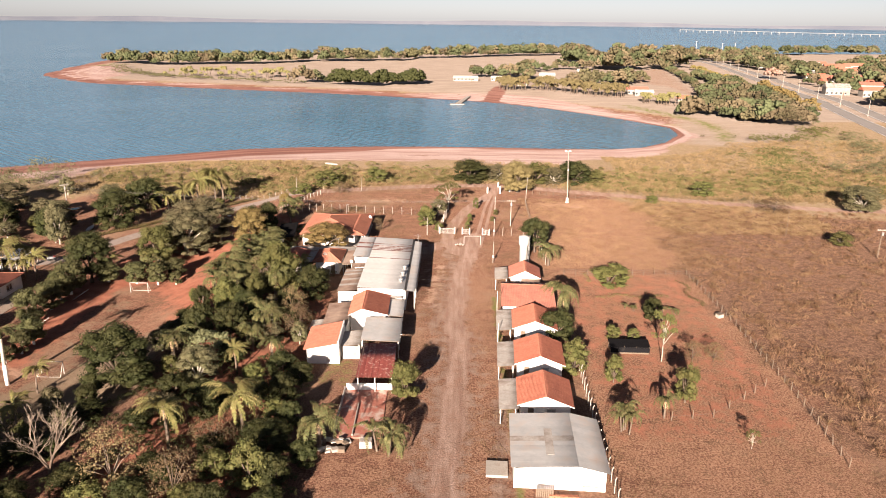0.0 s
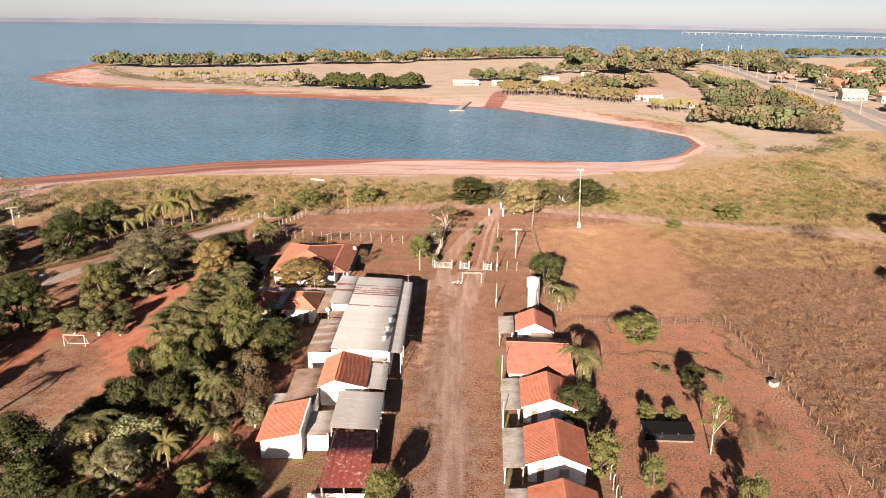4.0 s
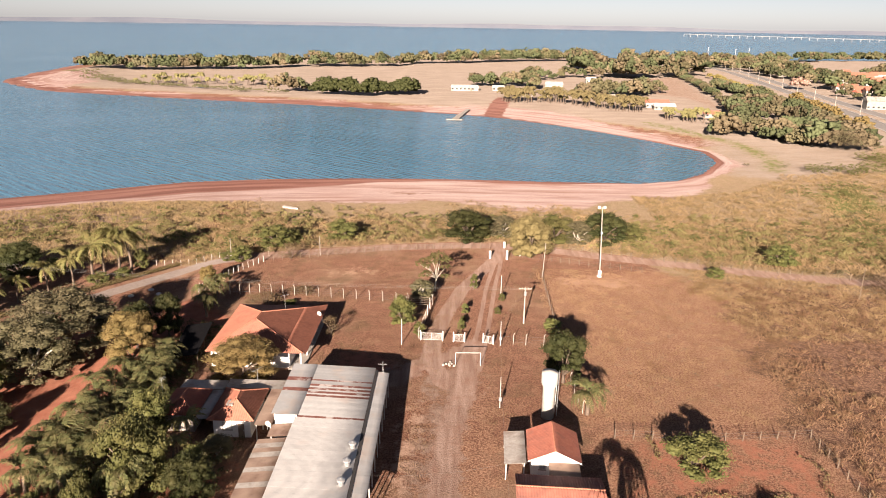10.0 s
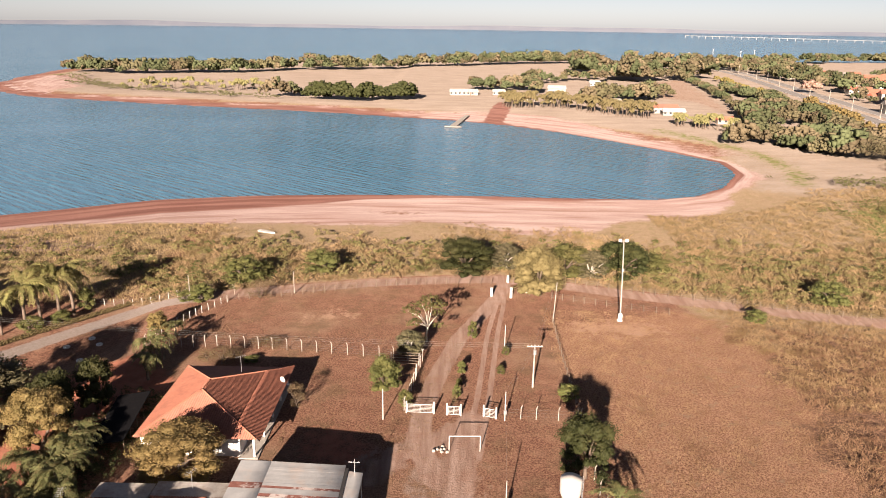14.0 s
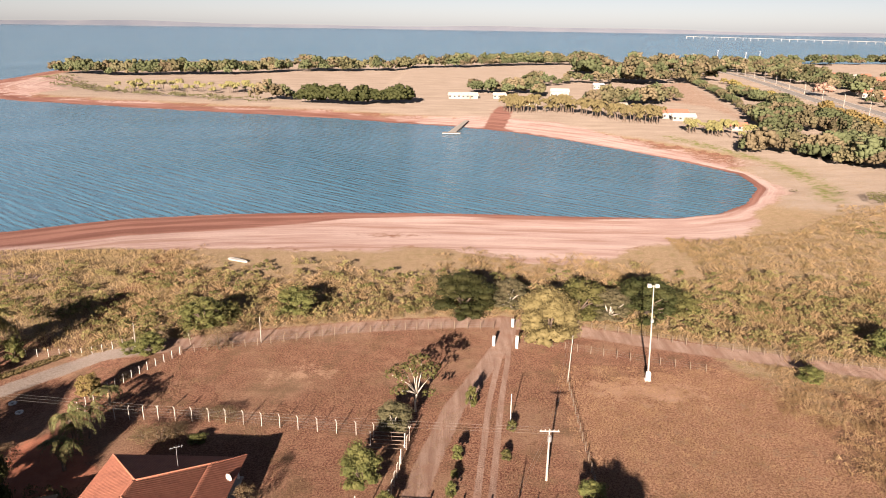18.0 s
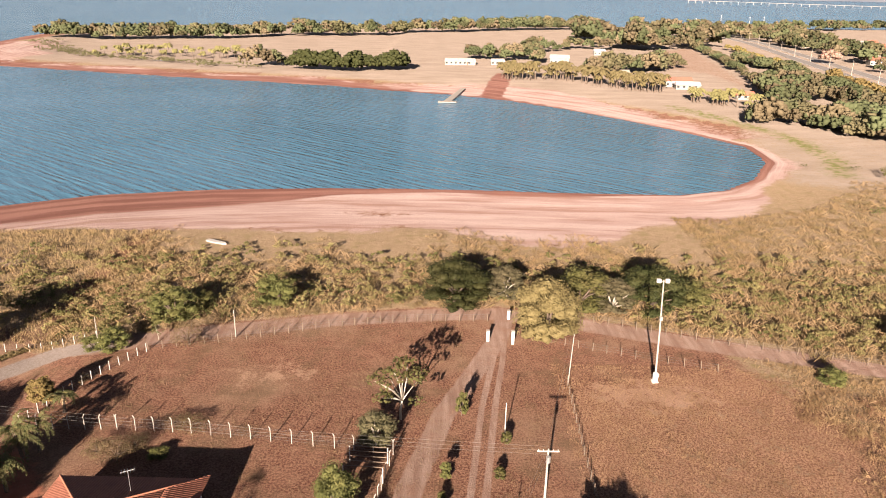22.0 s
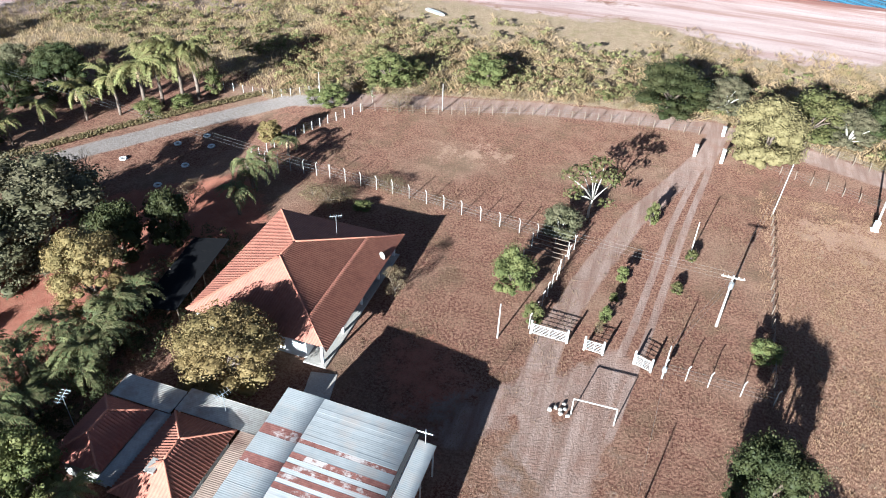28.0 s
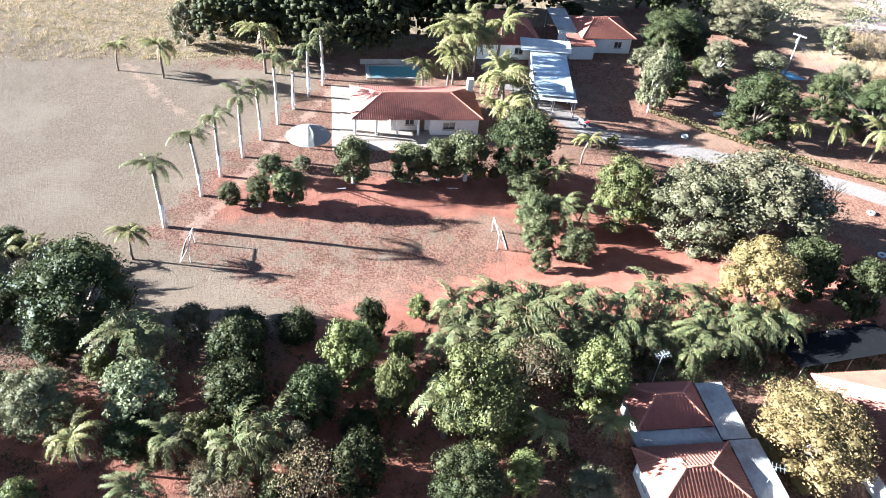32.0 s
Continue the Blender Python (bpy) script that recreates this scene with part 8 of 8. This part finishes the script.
def grasses():
    rng = np.random.default_rng(31)
    xy = np.stack([rng.uniform(-122, 170, 19000), rng.uniform(212, 285, 19000)], -1)
    fade = 254 + 7 * np.sin(xy[:, 0] * 0.06) + 3 * np.sin(xy[:, 0] * 0.21) + rng.normal(0, 7, len(xy))
    keep = (xy[:, 1] < fade) & (xy[:, 1] > shore_road(xy[:, 0]) + 3.0) & (shore(xy[:, 0], xy[:, 1]) > 16) & (xy[:, 0] > -60)
    xy, size = hummocks(rng, xy[keep], 8, 0.55)
    tufts("dry_grass", "tall straw-coloured grass between road and beach", xy, 0.8 * size, 0.065, GRASS_DRY, 32, 3, scatter=0.14, lean=0.6)
    xy = np.stack([50.5 + 130 * rng.random(60000) ** 1.35, rng.uniform(30, 205, 60000)], -1)
    keep = (xy[:, 1] < 206 - 0.12 * (xy[:, 0] - 60)) & ~((xy[:, 1] > 146) & (xy[:, 0] < 48 + (xy[:, 1] - 150) * 0.2 + 3.5 * np.abs(rng.normal(0, 1, len(xy)))))
    wild = np.sin(xy[:, 0] * 0.62 + 1.7 * np.sin(xy[:, 1] * 0.21)) * np.sin(xy[:, 1] * 0.47 + 1.5 * np.sin(xy[:, 0] * 0.29)) + 0.5 * np.sin(xy[:, 0] * 0.17 + xy[:, 1] * 0.11)
    keep &= rng.random(len(xy)) < 0.72 + 0.5 * wild - 0.5 * (xy[:, 0] < 53.5)
    xy, size = hummocks(rng, xy[keep][::7], 16, 0.42)
    tufts("dry_crop", "field of dry reddish-brown crop stalks", xy, 0.55 * size, 0.045, CROP, 33, 3, "crop", 0.1, lean=0.35)
    tall = xy[(size > 0.8) & (rng.random(len(xy)) < 0.3)]
    tufts("dry_crop", "pale straw heads over the dry crop field", tall, 0.7, 0.04, GRASS_DRY, 40, 2, "crop", 0.16, lean=0.45)
    xy = np.stack([60 + 200 * rng.random(40000) ** 1.3, rng.uniform(200, 330, 40000)], -1)
    keep = (shore(xy[:, 0], xy[:, 1]) > 26) & (xy[:, 1] > 222 - 0.12 * xy[:, 0])
    xy, size = hummocks(rng, xy[keep][::5], 7, 0.7)
    tufts("dry_grass", "straw-coloured grass on the flat beyond the road", xy, 0.75 * size, 0.08, GRASS_DRY, 34, 3, scatter=0.15, lean=0.6)
    xy = np.stack([rng.uniform(-200, -104, 16000), rng.uniform(55, 118, 16000)], -1)
    keep = xy[:, 0] < -112 - (xy[:, 1] - 60) * 0.05
    tufts("dry_grass", "rough straw-coloured grass beyond the palms", xy[keep], 0.35, 0.09, GRASS_DRY, 35, 4, scatter=0.3)
    xy = np.stack([rng.uniform(-126, -56, 14000), rng.uniform(215, 270, 14000)], -1)
    keep = (xy[:, 1] > 221 + (xy[:, 0] + 56) * 0.2) & (shore(xy[:, 0], xy[:, 1]) > 22)
    tufts("dry_grass", "straw-coloured grass above the beach", xy[keep], 0.6, 0.07, GRASS_DRY, 36, 4, scatter=0.25)
    xy = np.stack([rng.uniform(20, 60, 52000), rng.uniform(148, 212, 52000)], -1)
    patch = np.sin(xy[:, 0] * 0.9 + 2 * np.sin(xy[:, 1] * 0.5)) * np.sin(xy[:, 1] * 0.8 + np.sin(xy[:, 0] * 0.6))
    keep = (rng.random(len(xy)) < 0.6 + 0.4 * patch) & (xy[:, 1] < 219 - 0.28 * (xy[:, 0] - 20))
    tufts("short_grass", "trampled dry grass over the pasture", xy[keep], 0.17, 0.06, CROP, 38, 3, scatter=0.2)
    xy = np.stack([rng.uniform(50, 100, 9000), rng.uniform(176, 222, 9000)], -1)
    keep = (xy[:, 0] > 51 + 3 * np.sin(xy[:, 1] * 0.4) + (xy[:, 1] < 190) * 3 + 2.5 * np.abs(rng.normal(0, 1, len(xy)))) & (xy[:, 1] < shore_road(xy[:, 0]) - 3) & (rng.random(len(xy)) < 0.5)
    xy, size = hummocks(rng, xy[keep], 8, 0.5)
    tufts("dry_grass", "rough straw-coloured weeds along the pasture edge", xy, 0.42 * size, 0.045, CROP, 39, 3, scatter=0.12, lean=0.5)
    # short withered grass of yards and pasture
    xy = np.stack([rng.uniform(-46, 52, 120000), rng.uniform(56, 226, 120000)], -1)
    patch = np.sin(xy[:, 0] * 0.5 + 2 * np.sin(xy[:, 1] * 0.23)) * np.sin(xy[:, 1] * 0.41 + np.sin(xy[:, 0] * 0.31))
    road = np.abs(xy[:, 0] - np.interp(xy[:, 1], (60, 125, 163, 200, 222), (0.4, 1.2, 5, 9, 13.6))) < 2.6 + 1.6 * rng.random(len(xy))
    built = ((xy[:, 0] > -21) & (xy[:, 0] < -6.2) & (xy[:, 1] < 155)) | ((xy[:, 0] > 9) & (xy[:, 0] < 18) & (xy[:, 1] < 148)) | ((xy[:, 0] < -19) & (xy[:, 1] > 140) & (xy[:, 1] < 182))
    keep = ~road & ~built & (rng.random(len(xy)) < 0.5 + 0.5 * patch) & ~((xy[:, 0] > 20) & (xy[:, 1] > 148)) & ~((np.abs(xy[:, 0]) < 8) & (xy[:, 1] < 165) & (patch < 0.25))
    tufts("short_grass", "short withered grass over yards and pasture", xy[keep], 0.16, 0.06, GRASS_LOW, 37, scatter=0.25)


def undergrowth():
    """Shrubs and seedlings that fill the orchard and the edges of the yards."""
    rng = random.Random(44)
    taken = [(o.location.x, o.location.y) for o in scene.objects if o.parent is None and o.get("category") in ("tree", "palm")]
    low, tall = [], []
    for _ in range(1500):
        x, y = rng.uniform(-64, -17), rng.uniform(56, 140)
        if x > -24 and y > 96 or x > -20 and y > 80 or x < -46 and y > 88:
            continue
        gap = min(math.hypot(x - a, y - b) for a, b in taken)
        if gap > 3.4 and len(tall) < 64:
            tall.append((x, y))
            taken.append((x, y))
        # part of these low shrubs is added only to darken the orchard floor
        elif rng.random() < 0.7:
            s = rng.uniform(0.5, 1.0)
            low.append((x, y, 1.9 * s, 1.3 * s))
    for k, (x, y) in enumerate(tall):
        plant(("mango", "mango", "bush", "mango", "mango", "olive", "mango")[k % 7], round(x, 1), round(y, 1), rng.uniform(2.6, 4.6), rng.uniform(1.6, 2.5))
    for _ in range(260):
        x, y = rng.uniform(-44, -36), rng.uniform(126, 176)
        s = rng.uniform(0.4, 1.0)
        low.append((x, y, 2.2 * s, 1.4 * s))
    woods("shady undergrowth of shrubs below the orchard trees", low, LEAF["mango"], 110, 0.42, 45, "undergrowth", False)


green_belts()
grasses()
undergrowth()
for group in (PATTERN, {k: [p for p, _ in v] for k, v in PALMS.items()}):
    for pats in group.values():
        for ob in pats:
            for o in (*ob.children_recursive, ob):
                bpy.data.objects.remove(o)
